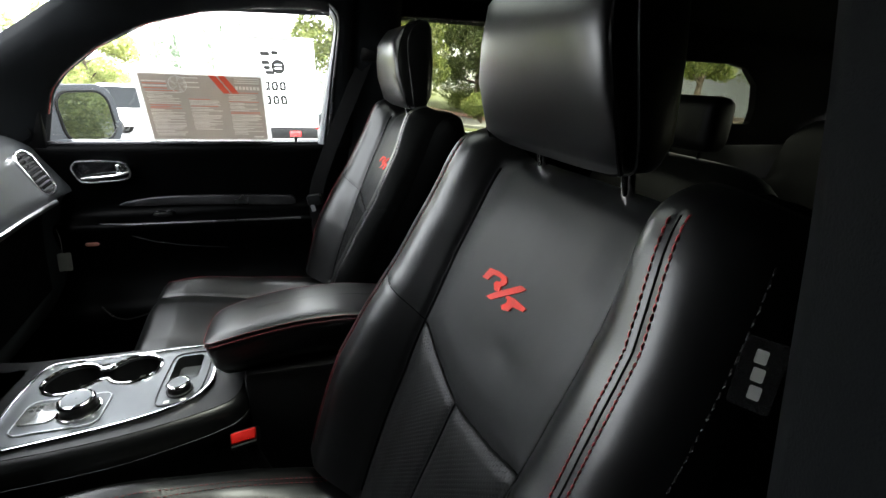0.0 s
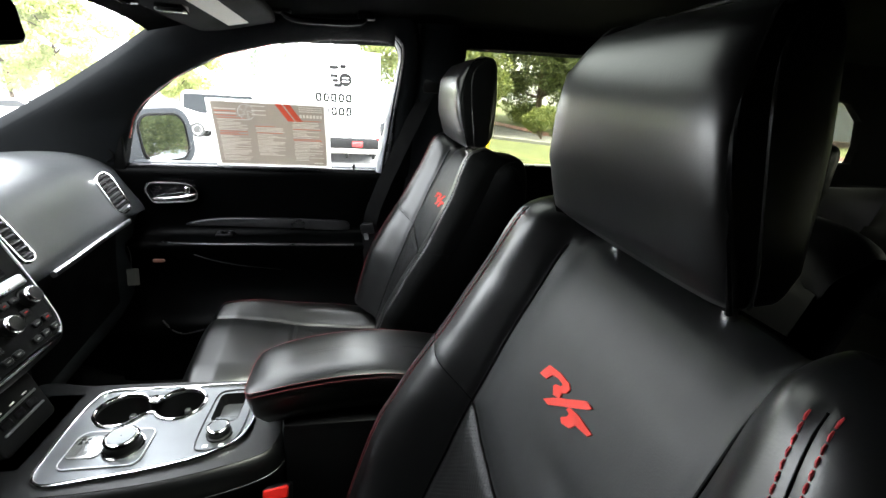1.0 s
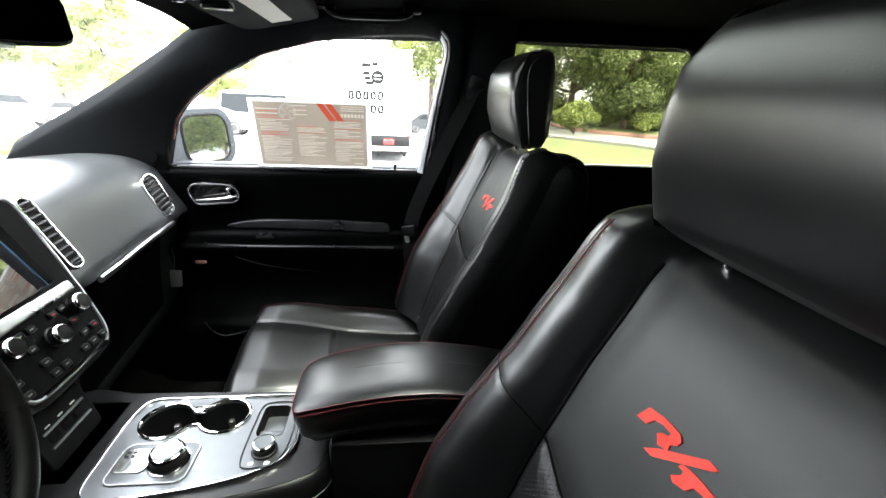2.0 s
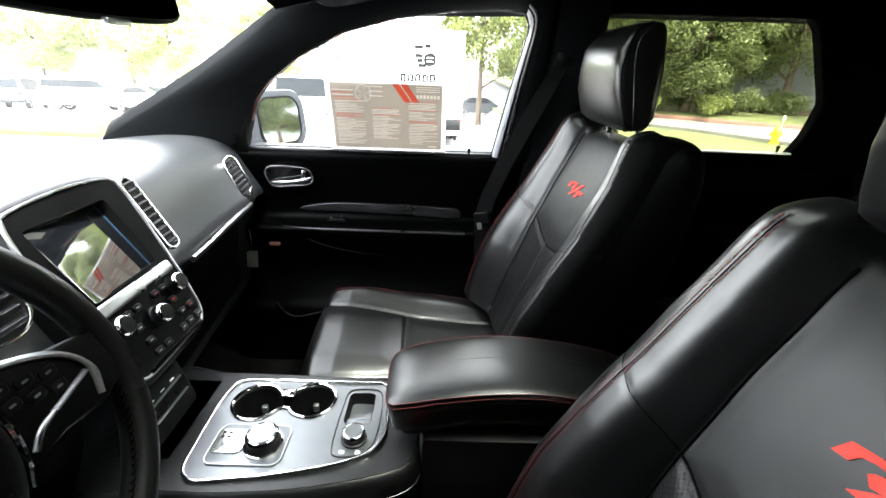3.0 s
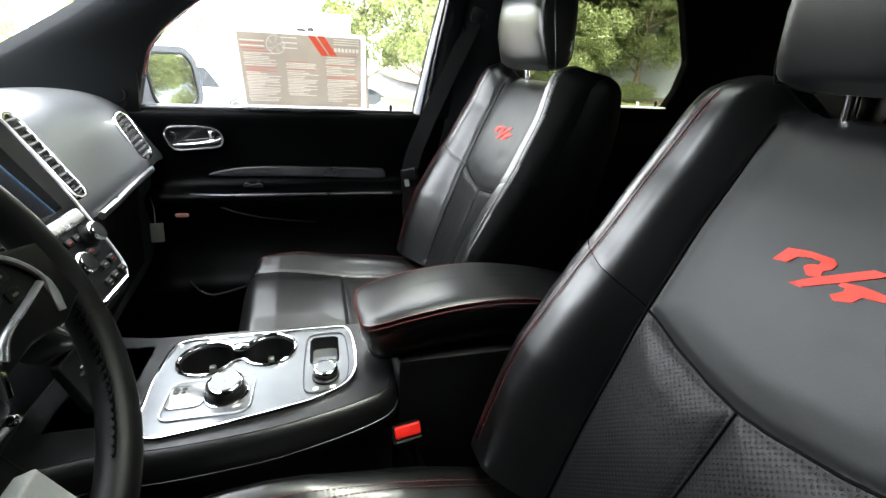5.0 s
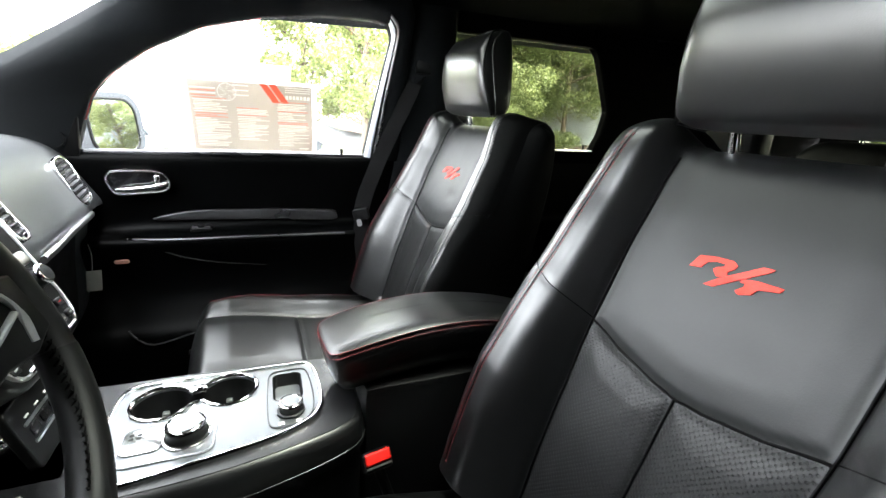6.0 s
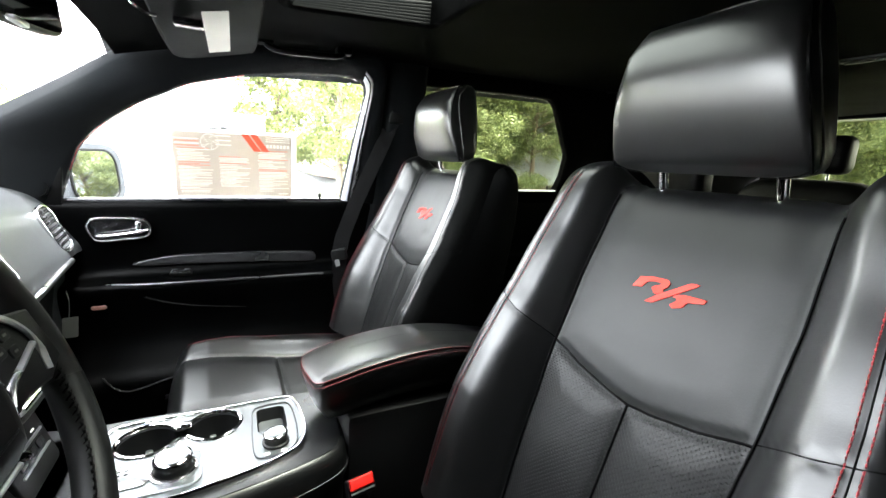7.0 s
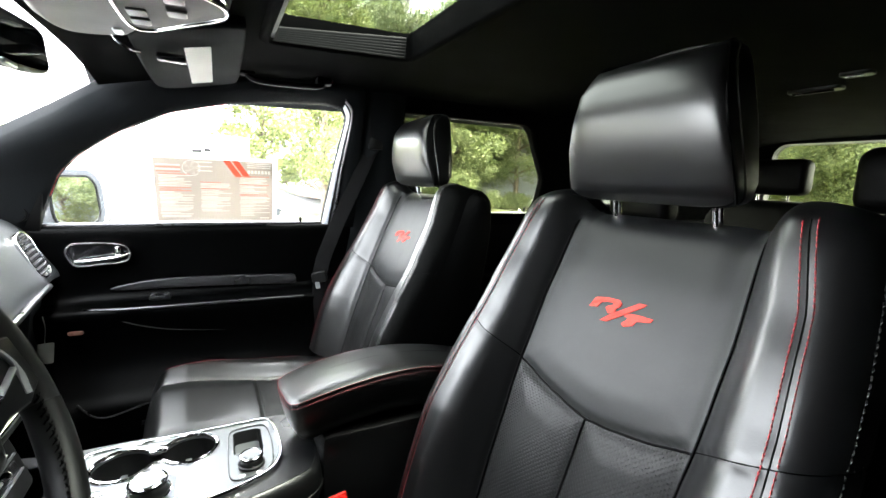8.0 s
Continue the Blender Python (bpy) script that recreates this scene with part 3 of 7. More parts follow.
part("armrest_curve", bm_tube(catmull([(-0.775, 0.690, 0.975), (-0.748, 0.690, 0.952), (-0.684, 0.692, 0.920), (-0.596, 0.697, 0.895), (-0.46, 0.706, 0.873)], 30), np.linspace(0.0022, 0.0008, 30), 8), PLASTIC, door, "curved seam under the armrest")
frame_in = resample([(x, ywall(z), z) for x, z in FRONT_WIN], 90)
frame_out = resample(FRONT_OUT, 90)
for name, ts, material, label in (("rear_edge_strip", (0.00, 0.02, 0.07, 0.14, 0.16), SEALGREY, "seal along the rear of the window, daylight put into its pale grey"),
                                  ("rear_seal", (0.22, 0.235, 0.27, 0.31, 0.325), DARKTRIM, "thin dark silver seal behind the window")):
    strip_rows = []
    for t, up in zip(ts, (0.0, 0.005, 0.007, 0.005, 0.0)):
        q = frame_in + (frame_out - frame_in) * t
        q[:, 1] -= 0.018 * math.sin(math.pi * t) ** 0.8 + up
        strip_rows.append(q[63:])
    part(name, bm_loft(strip_rows), material, door, label, 60)
part("painted_edge", bm_tube(catmull([(x, ywall(z) + 0.014, z) for x, z in FRONT_WIN[1:7]], 30), 0.0030, 6), FRAMERED, door, "thin line of red body paint at the window edge")
part("belt_strip", bm_box((-0.89, 0.738, 1.199), (-0.15, 0.752, 1.209), 0.003), DARKTRIM, door)
part("lock_pin", bm_lathe([(0.0035, 0), (0.0035, 0.014), (0.005, 0.016), (0.005, 0.024), (0.003, 0.027)], pose(-0.222, 0.742, 1.198), 12), PLASTIC, door)
sail = bmesh.new()
bm_prism([(-1.10, -0.07), (-0.886, -0.07), (-0.868, 0.030), (-0.880, 0.055), (-0.93, 0.060)], axes((0, 0.728, 1.26), (1, 0, 0), (0, -0.2, 1), (0, -1, 0)), 0.014, 0.004, bm=sail)
bm_lathe([(0.025, -0.004), (0.0245, 0.003), (0.021, 0.004), (0.0195, -0.001), (0.010, 0.000), (0.001, 0.001)], axes((-0.926, 0.713, 1.238), (1, 0, 0), (0, -0.2, 1), (0, -1, -0.2)), 28, bm=sail)
part("mirror_corner", sail, VINYL, door, "black corner cover with a round tweeter grille")

# rear passenger door lining
door2 = thing("door_2", "closed rear passenger door with black vinyl lining", "car door", kind="structure")
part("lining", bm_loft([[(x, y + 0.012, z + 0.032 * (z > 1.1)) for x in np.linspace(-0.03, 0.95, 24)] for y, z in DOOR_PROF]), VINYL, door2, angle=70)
part("belt_strip", bm_box((0.0, 0.726, 1.232), (0.76, 0.748, 1.243), 0.003), SATIN, door2, "satin strip under the glass")
part("lock_pin", bm_lathe([(0.0035, 0), (0.0035, 0.014), (0.005, 0.016), (0.005, 0.024), (0.003, 0.027)], pose(0.70, 0.735, 1.236), 12), PLASTIC, door2)
single("wall_right_lower", bm_box((0.95, 0.70, 0.40), (2.12, 0.78, 1.20), 0.01), VINYL, "black vinyl rear quarter lining", "side lining", kind="structure")

# door mirror
dm = thing("door_mirror", "dark grey outside mirror on the passenger door", "wing mirror")
hous = []
for t, sx, sz in ((0.0, 0.35, 0.45), (0.02, 0.7, 0.75), (0.05, 0.92, 0.94), (0.09, 1.0, 1.0), (0.105, 0.99, 0.99), (0.11, 0.96, 0.96)):
    hous.append([(q[0] * sx, q[1] * sz, t) for q in rrect(0.295, 0.200, 0.065, 6)])
m_mir = axes((-0.967, 0.987, 1.248), (0.42, 0.90, 0.0), (-0.082, 0.038, 1.0), (0.90, -0.42, 0.09))
part("housing", bm_loft([[m_mir @ Vector(q) for q in r] for r in hous], True, True), PAINT, dm)
glass_o = rrect(0.180, 0.150, 0.045, 6) + (0.020, 0.0)
part("glass", bm_prism(glass_o, m_mir @ Matrix.Translation((0, 0, 0.108)), 0.005), MIRROR, dm, "mirror glass")
part("bezel", bm_ring(shrink(glass_o, -0.006), m_mir @ Matrix.Translation((0, 0, 0.104)), 0.009, 0.012), VINYL, dm, "black bezel round the glass")
part("arm", bm_tube([(-0.985, 0.79, 1.20), (-0.975, 0.90, 1.205)], 0.032, 10, flat=0.7), PAINT, dm)


# ---- sticker on the window ----
def backlit(m, share):
    """Lets daylight through a thin printed sheet."""
    n, l = m.node_tree.nodes, m.node_tree.links
    tl, mx = n.new("ShaderNodeBsdfTranslucent"), n.new("ShaderNodeMixShader")
    l.new(n["Principled BSDF"].inputs["Base Color"].links[0].from_socket, tl.inputs[0])
    mx.inputs[0].default_value = share
    l.new(n["Principled BSDF"].outputs[0], mx.inputs[1])
    l.new(tl.outputs[0], mx.inputs[2])
    l.new(mx.outputs[0], n["Material Output"].inputs["Surface"])


for sheet_mat in (PAPER, BROWN, INKRED, INKPALE):
    backlit(sheet_mat, 0.6)

sticker = thing("window_sticker", "brown and white price sheet stuck inside the passenger window", "sticker")
gy = 0.745
m_st = axes((-0.4665, ywall(1.306) + 0.026, 1.306), (1, 0, -0.004), (0, -0.235, 1), (0, -1, -0.235))
ST_W, ST_H = 0.318, 0.190
part("film", bm_prism(rrect(ST_W + 0.026, ST_H + 0.018, 0.003, 2), m_st, 0.0008), PAPER, sticker, "clear-edged white film")
part("sheet", bm_prism(rrect(ST_W, ST_H, 0.002, 2), m_st, 0.0016), BROWN, sticker, "brown printed sheet")
pale, redb = bmesh.new(), bmesh.new()
rng = random.Random(4)


def bar(bm, x, y, w, h, skew=0.0):
    vs = [bm.verts.new(m_st @ Vector(q)) for q in ((x + skew * 0, y, 0.0022), (x + w, y, 0.0022), (x + w - skew, y + h, 0.0022), (x - skew, y + h, 0.0022))]
    bm.faces.new(vs)


for col, (cx, cw) in enumerate(((-0.150, 0.088), (-0.045, 0.085), (0.062, 0.085))):
    y = 0.048 if col != 1 else 0.026
    k = 0
    while y > (-0.083 if col != 1 else -0.068):
        red = k in (0, 9, 10, 11) if col == 0 else k in (0, 5) if col == 1 else k in (0, 6, 13, 14)
        bar(redb if red else pale, cx + rng.uniform(0, 0.004), y, cw * (rng.uniform(0.85, 1) if rng.random() < 0.7 else rng.uniform(0.4, 0.8)), 0.0022 if red else 0.0018)
        y -= rng.choice((0.0040, 0.0040, 0.0052))
        k += 1
for i in range(4):
    bar(redb if i % 2 else pale, -0.153, 0.074 - i * 0.0065, 0.06, 0.003)
for i in range(3):
    bar(pale, -0.05, 0.086 - i * 0.013, 0.04, 0.0025)
    bar(pale, 0.085, 0.088 - i * 0.006, 0.068, 0.0025)
for i in range(7):
    bar(pale, 0.086 + i * 0.0098, 0.058, 0.0072, 0.010)
bar(pale, 0.12, -0.088, 0.028, 0.004)
part("print_block", pale, INKPALE, sticker, "rows of pale print")
part("print_block", redb, INKRED, sticker, "rows of red print")
for i in range(2):
    s = bmesh.new()
    bar(s, 0.052 + i * 0.024, 0.046, 0.019, 0.050, 0.034)
    part("slash", s, mat("sticker_orange", (0.60, 0.07, 0.03), 0.5, vary=0.05), sticker, "slanted orange-red stripe")
wh = bmesh.new()
bm_ring(circle(0.0235, 28), m_st @ Matrix.Translation((-0.065, 0.068, 0.0018)), 0.0012, 0.0008, bm=wh)
for i in range(5):
    a = 2 * math.pi * i / 5
    for d in (-0.16, 0.10):
        bm_prism([(0.004 * math.cos(a + 1.57), 0.004 * math.sin(a + 1.57)), (0.022 * math.cos(a + d) , 0.022 * math.sin(a + d)), (0.022 * math.cos(a + d + 0.05), 0.022 * math.sin(a + d + 0.05))],
                 m_st @ Matrix.Translation((-0.065, 0.068, 0.0018)), 0.0008, bm=wh)
part("wheel_picture", wh, PAPER, sticker, "small white wheel drawing")


# ---- seats ----
BACK = np.array([(-0.150, 0.80), (-0.128, 0.87), (-0.100, 0.95), (-0.072, 1.02), (-0.055, 1.065), (-0.031, 1.12), (0.001, 1.195), (0.031, 1.262),
                 (0.051, 1.303), (0.068, 1.321), (0.095, 1.328), (0.124, 1.324), (0.138, 1.308), (0.142, 1.26), (0.132, 1.18), (0.105, 1.05), (0.065, 0.90), (0.03, 0.78)])
NV, NU = 210, 141
BACK_LINE = catmull(BACK, NV)
I_TOP = int(np.argmax(BACK_LINE[:, 1]))


def seat_tables(z, behind):
    wide = np.interp(z, (0.80, 0.95, 1.10, 1.25, 1.31, 1.33), (0.258, 0.262, 0.260, 0.257, 0.254, 0.250))
    swell = np.interp(z, (0.80, 0.90, 0.985, 1.06, 1.15, 1.25, 1.31, 1.33), (0.058, 0.063, 0.066, 0.056, 0.043, 0.037, 0.034, 0.026))
    half = np.interp(z, (0.80, 0.95, 1.10, 1.20, 1.25, 1.29, 1.315, 1.330), (0.258, 0.262, 0.259, 0.251, 0.244, 0.236, 0.228, 0.216))
    edge = np.interp(z, (0.80, 1.0, 1.093, 1.20, 1.31), (0.118, 0.130, 0.136, 0.137, 0.130))
    crest = np.interp(z, (0.80, 1.0, 1.11, 1.155, 1.25, 1.325), (0.226, 0.224, 0.218, 0.213, 0.201, 0.176))
    return swell * (0 if behind else 1), half + (wide - half) * behind, edge, crest


def seat_point(u, v):
    """Point of the backrest at u in -1..1 across and v, an index along the side outline."""
    i = int(v)
    f = v - i
    c = BACK_LINE[i] * (1 - f) + BACK_LINE[min(i + 1, NV - 1)] * f
    behind = v > I_TOP
    swell, half, edge, crest = seat_tables(c[1], min(1.0, max(0.0, (v - I_TOP) / 9)))
    y = abs(u) * half
    t = min(1, max(0, (y - edge + 0.010) / (0.76 * (crest - edge + 0.010))))
    q = min(1, max(0, (y - edge) / (crest - edge)))
    rise = swell * (0.90 * t * t * (3 - 2 * t) + 0.10 * q)
    drop = 0.0
    if y > crest:
        k = (y - crest) / (half - crest)
        drop = (0.022 if behind else 0.050) * (1 - math.sqrt(max(0, 1 - min(1, k) ** 2)))
    dish = 0.006 * (1 - min(1, y / edge) ** 2) if not behind else 0.0
    sgn = -1 if not behind else 1
    t = min(1, max(0, (c[1] - 1.235) / 0.085))
    w = min(1, max(0, (y - 0.112) / 0.05))
    r = min(1, max(0, (y - half + 0.06) / 0.06))
    lift = t * t * (3 - 2 * t) * (-0.010 + 0.030 * w * w * (3 - 2 * w) - 0.016 * r ** 3)
    return np.array((c[0] + sgn * rise + (drop if not behind else -drop) + (dish if not behind else 0), math.copysign(y, u), c[1] + 0.25 * rise * (not behind) + lift))


def v_of(z):
    """Index along the front of the backrest at the height z."""
    return float(np.interp(z, BACK_LINE[:I_TOP, 1], np.arange(I_TOP)))


def u_of(y, z):
    return y / float(seat_tables(z, False)[1])


def seam_lines():
    """The backrest's seams in (y, z), the far half mirrored."""
    out = {}
    zs = np.linspace(0.82, 1.312, 40)
    for s in (-1, 1):
        out["edge", s] = [(s * float(seat_tables(z, False)[2]), z) for z in zs]
        out["crest", s] = [(s * float(seat_tables(z, False)[3]), z) for z in zs]
        out["cross", s] = [(s * 0.136, 1.096), (s * 0.18, 1.114), (s * 0.223, 1.128), (s * 0.262, 1.139)]
    out["vee", 0] = [(-0.136, 1.094), (-0.085, 1.078), (-0.03, 1.067), (0, 1.064), (0.03, 1.067), (0.085, 1.078), (0.136, 1.094)]
    out["mid", 0] = [(0.0, 1.064), (0.0, 0.95), (0.0, 0.82)]
    return out


SEAMS = seam_lines()
DEEP = [k for k in SEAMS if k[0] in ("edge", "vee", "mid")]
FINE = [k for k in SEAMS if k[0] in ("crest", "cross")]


def seam_distance(y, z, keys):
    best = 1.0
    for k in keys:
        p = SEAMS[k]
        for (y0, z0), (y1, z1) in zip(p, p[1:]):
            if min(z0, z1) - 0.03 > z or z > max(z0, z1) + 0.03:
                continue
            dy, dz = y1 - y0, z1 - z0
            t = max(0, min(1, ((y - y0) * dy + (z - z0) * dz) / (dy * dy + dz * dz + 1e-12)))
            best = min(best, math.hypot(y - y0 - t * dy, z - z0 - t * dz))
    return best


def grid_normals(grid):
    n = np.cross(np.gradient(grid, axis=1), np.gradient(grid, axis=0))
    return n / (np.linalg.norm(n, axis=2)[:, :, None] + 1e-12)


def padding(y, z):
    """How far the padding stands out of the frame at a place: puffed panels, sunk seams, slight wear."""
    deep, fine = seam_distance(y, z, DEEP), seam_distance(y, z, FINE)
    groove = max(0.0045 * math.exp(-(deep / 0.0055) ** 2), 0.0015 * math.exp(-(fine / 0.0028) ** 2))
    wear = 0.0006 * noise.noise((y * 14, z * 20, 3.1)) + 0.0002 * noise.noise((y * 45, z * 55, 7.0))
    dent = 0.0014 * math.exp(-((y + 0.045) / 0.026) ** 2 - ((z - 1.150) / 0.013) ** 2)
    k = min(1, deep / 0.045)
    return 0.0040 * k * k * (3 - 2 * k) - groove + wear - dent


def backrest_grid():
    us = np.sign(np.linspace(-1, 1, NU)) * np.abs(np.linspace(-1, 1, NU)) ** 0.92
    grid = np.zeros((NV, NU, 3))
    for i in range(NV):
        for j in range(NU):
            grid[i, j] = seat_point(us[j], i)
    nrm = grid_normals(grid)
    flat = np.zeros((NV, NU, 2))
    for i in range(I_TOP + 1):
        z = BACK_LINE[i, 1]
        half = float(seat_tables(z, False)[1])
        for j in range(NU):
            y = us[j] * half
            flat[i, j] = (y, z)
            n = nrm[i, j] if nrm[i, j][0] < 0 else -nrm[i, j]
            grid[i, j] += n * padding(y, z)
    return us, grid, flat


def seat_skin(y, z, lift=0.0):
    """A point on the padded face of the backrest, raised by lift."""
    z = min(z, 1.322)
    u = max(-0.99, min(0.99, u_of(y, z)))
    v = v_of(z)
    p = seat_point(u, v)
    n = np.cross(seat_point(min(1, u + 0.01), v) - seat_point(u - 0.01, v), seat_point(u, v + 0.5) - seat_point(u, max(0, v - 0.5)))
    n /= np.linalg.norm(n) + 1e-12
    n = n if n[0] < 0 else -n
    return p + n * (padding(y, z) + lift)


def stitch_run(line, offset, step=0.0075, length=0.0046, lift=0.0004, r=0.0009):
    """Thread stitches beside a seam of the backrest, following its skin."""
    bm = bmesh.new()
    p = resample(line, max(4, int(len(line) * 12)))
    s = np.concatenate([[0], np.cumsum(np.linalg.norm(np.diff(p, axis=0), axis=1))])
    t = np.gradient(p, axis=0)
    t /= np.linalg.norm(t, axis=1)[:, None] + 1e-12
    q = p + np.stack([-t[:, 1], t[:, 0]], 1) * offset

    def skin(d, up):
        return seat_skin(float(np.interp(d, s, q[:, 0])), float(np.interp(d, s, q[:, 1])), up)
    d = 0.0
    while d + length < s[-1]:
        bm_tube([skin(d, lift - 0.0004), skin(d + length / 2, lift + 0.0003), skin(d + length, lift - 0.0004)], [r * 0.7, r, r * 0.7], 5, bm=bm)
        d += step
    return bm


def emblem(at_y, at_z, scale):
    """Three slanted embroidered strokes: a looped one, a bar and a crossed one, as plain shapes."""
    shapes = [
        [(-1.72, -0.25), (-1.68, 0.42), (-1.1, 0.60), (-0.47, 0.64), (-0.24, 0.48), (-0.22, 0.24), (-0.36, 0.06), (-0.24, -0.20), (-0.56, -0.34), (-0.86, -0.05), (-0.80, 0.10),
         (-0.58, 0.24), (-0.62, 0.38), (-0.97, 0.36), (-1.24, 0.22), (-1.30, -0.16)],
        [(-0.72, -0.90), (-0.44, -0.40), (0.52, 0.80), (0.88, 0.82), (0.80, 0.62), (-0.37, -0.86)],
        [(0.28, -0.04), (0.73, 0.10), (1.57, 0.14), (1.54, -0.08), (0.95, -0.28), (0.91, -0.60), (0.56, -0.80), (0.36, -0.66), (0.51, -0.36), (0.46, -0.20), (0.27, -0.22)],
    ]
    bm = bmesh.new()
    for o in shapes:
        pts = resample(o + [o[0]], 120, True)
        top, low = [], []
        for a, b in pts:
            y, z = at_y - (a + 0.25 * b) * scale * 1.05, at_z + b * scale * 0.74
            low.append(bm.verts.new(seat_skin(y, z, -0.001)))
            top.append(bm.verts.new(seat_skin(y, z, 0.0016)))
        edges = [bm.edges.new((top[i], top[(i + 1) % 120])) for i in range(120)]
        for i in range(120):
            j = (i + 1) % 120
            bm.faces.new((low[i], low[j], top[j], top[i]))
        bmesh.ops.triangle_fill(bm, edges=edges, use_beauty=True)
    return bm


HEAD_PROF = catmull([(1.345, 0.30), (1.348, 0.70), (1.356, 0.93), (1.375, 1.0), (1.42, 1.0), (1.47, 0.99), (1.505, 0.97), (1.527, 0.92), (1.541, 0.80), (1.547, 0.5), (1.549, 0.2)], 40)


def headrest_point(z, k, a, grow=0.0):
    """A point of the head restraint at the height z and the angle a round its upright axis."""
    t = (z - 1.345) / 0.204
    half = 0.135 * (1.0 - 0.27 * max(0, t) ** 1.4) * (0.86 + 0.14 * k)
    xf = np.interp(z, (1.345, 1.36, 1.43, 1.50, 1.530, 1.549), (0.046, 0.026, 0.002, 0.006, 0.030, 0.080))
    xb = np.interp(z, (1.345, 1.38, 1.47, 1.53, 1.549), (0.085, 0.104, 0.110, 0.106, 0.096))
    mid, dep = (xf + xb) / 2, (xb - xf) / 2
    c, s = math.cos(a), math.sin(a)
    x = mid - dep * math.copysign(abs(c) ** 0.32, c)
    y = (half + grow) * k ** 0.35 * math.copysign(abs(s) ** 0.34, s) * (1 - 0.20 * (0.5 - 0.5 * c))
    return (float(x), float(y), 1.345 + 0.965 * float(z - 1.345))


def headrest_grid(n=60):
    """A padded, forward-leaning head restraint: a rounded block, wider and fuller at its face."""
    rows = [[headrest_point(z, k, a) for a in np.linspace(0, 2 * math.pi, n, endpoint=False)] for z, k in HEAD_PROF]
    return bm_loft(rows, True, True)


def cushion_seam(x):
    """Half width of the cushion's middle panel, narrower towards the back."""
    return float(np.interp(x, (-0.63, -0.50, -0.35, -0.06), (0.138, 0.130, 0.108, 0.10)))


def cushion_grid(tilt, wing, seam_at):
    """Seat cushion as a height field with side bolsters, a front roll and grooved seams."""
    xs, us = np.linspace(-0.662, -0.06, 120), np.linspace(-0.262, 0.262, 110)
    grid = np.zeros((len(xs), len(us), 3))
    for i, x in enumerate(xs):
        for j, u in enumerate(us):
            base = np.interp(x, (-0.63, -0.55, -0.40, -0.2, -0.06), (0.812, 0.815, 0.797, 0.778, 0.774))
            e = cushion_seam(x)
            t = max(0, min(1, (abs(u) - e) / 0.085))
            bol = np.interp(x, (-0.65, -0.5, -0.3, -0.06), (0.004, 0.020, 0.018, 0.002)) * (t * t * (3 - 2 * t))
            bol += wing * float(np.interp(x, (-0.66, -0.60, -0.45, -0.33, -0.2), (0.2, 0.8, 1.0, 0.7, 0.0))) * (t * t * (3 - 2 * t))
            fall, brink = 0.0, seam_at + (0.017 if wing else -0.010)
            if abs(u) > brink:
                fall += 0.16 * (1 - math.sqrt(max(0, 1 - ((abs(u) - brink) / (0.262 - brink)) ** 2)))
            front = -0.634 + 0.022 * (abs(u) / 0.26) ** 4
            if x < front + 0.036:
                fall += 0.13 * (1 - math.sqrt(max(0, 1 - min(1, (front + 0.036 - x) / 0.050) ** 2)))
            d = min(abs(abs(u) - e), abs(x + 0.385 + 0.06 * u * u) if abs(u) < e else 1)
            z = base + bol - min(fall, 0.17) - 0.010 * (min(abs(u), e) / e) ** 4 - 0.005 * math.exp(-(d / 0.005) ** 2) + 0.005 * min(1, d / 0.06)
            z -= 0.0012 * math.exp(-((abs(u) - seam_at) / 0.003) ** 2)
            z += 0.0015 * noise.noise((x * 12, u * 12, 1.0)) + tilt * max(-0.16, min(0.16, u)) - 0.05 * tilt
            grid[i, j] = (x, u, z)
    return xs, us, grid


def skin_part(name, grid, normals, mask, material, parent, label="", uv=None):
    """One panel of a padded skin; its shading runs on from the neighbouring panels."""
    ids, faces = {}, []
    for i in range(grid.shape[0] - 1):
        for j in range(grid.shape[1] - 1):
            if mask(i, j):
                faces.append([ids.setdefault(q, len(ids)) for q in ((i, j), (i, j + 1), (i + 1, j + 1), (i + 1, j))])
    me = bpy.data.meshes.new(name)
    me.from_pydata([tuple(grid[q]) for q in ids], [], faces)
    if uv is not None:
        keys = list(ids)
        lay = me.uv_layers.new(name="metres")
        for lp in me.loops:
            lay.data[lp.index].uv = uv[keys[lp.vertex_index]][:2]
    for f in me.polygons:
        f.use_smooth = True
    first = me.polygons[0].normal
    k = list(ids)[me.polygons[0].vertices[0]]
    if first.dot(Vector(normals[k])) < 0:
        me.flip_normals()
    me.normals_split_custom_set_from_vertices([tuple(normals[q]) for q in ids])
    me.materials.append(material)
    ob = new(name, me)
    ob.parent = parent
    if label:
        ob["label"] = label
    return ob


def vee_z(y):
    return float(np.interp(abs(y), (0, 0.03, 0.085, 0.136), (1.064, 1.067, 1.078, 1.094)))


def cross_z(y):
    return float(np.interp(abs(y), (0.136, 0.18, 0.223, 0.262), (1.096, 1.114, 1.128, 1.139)))


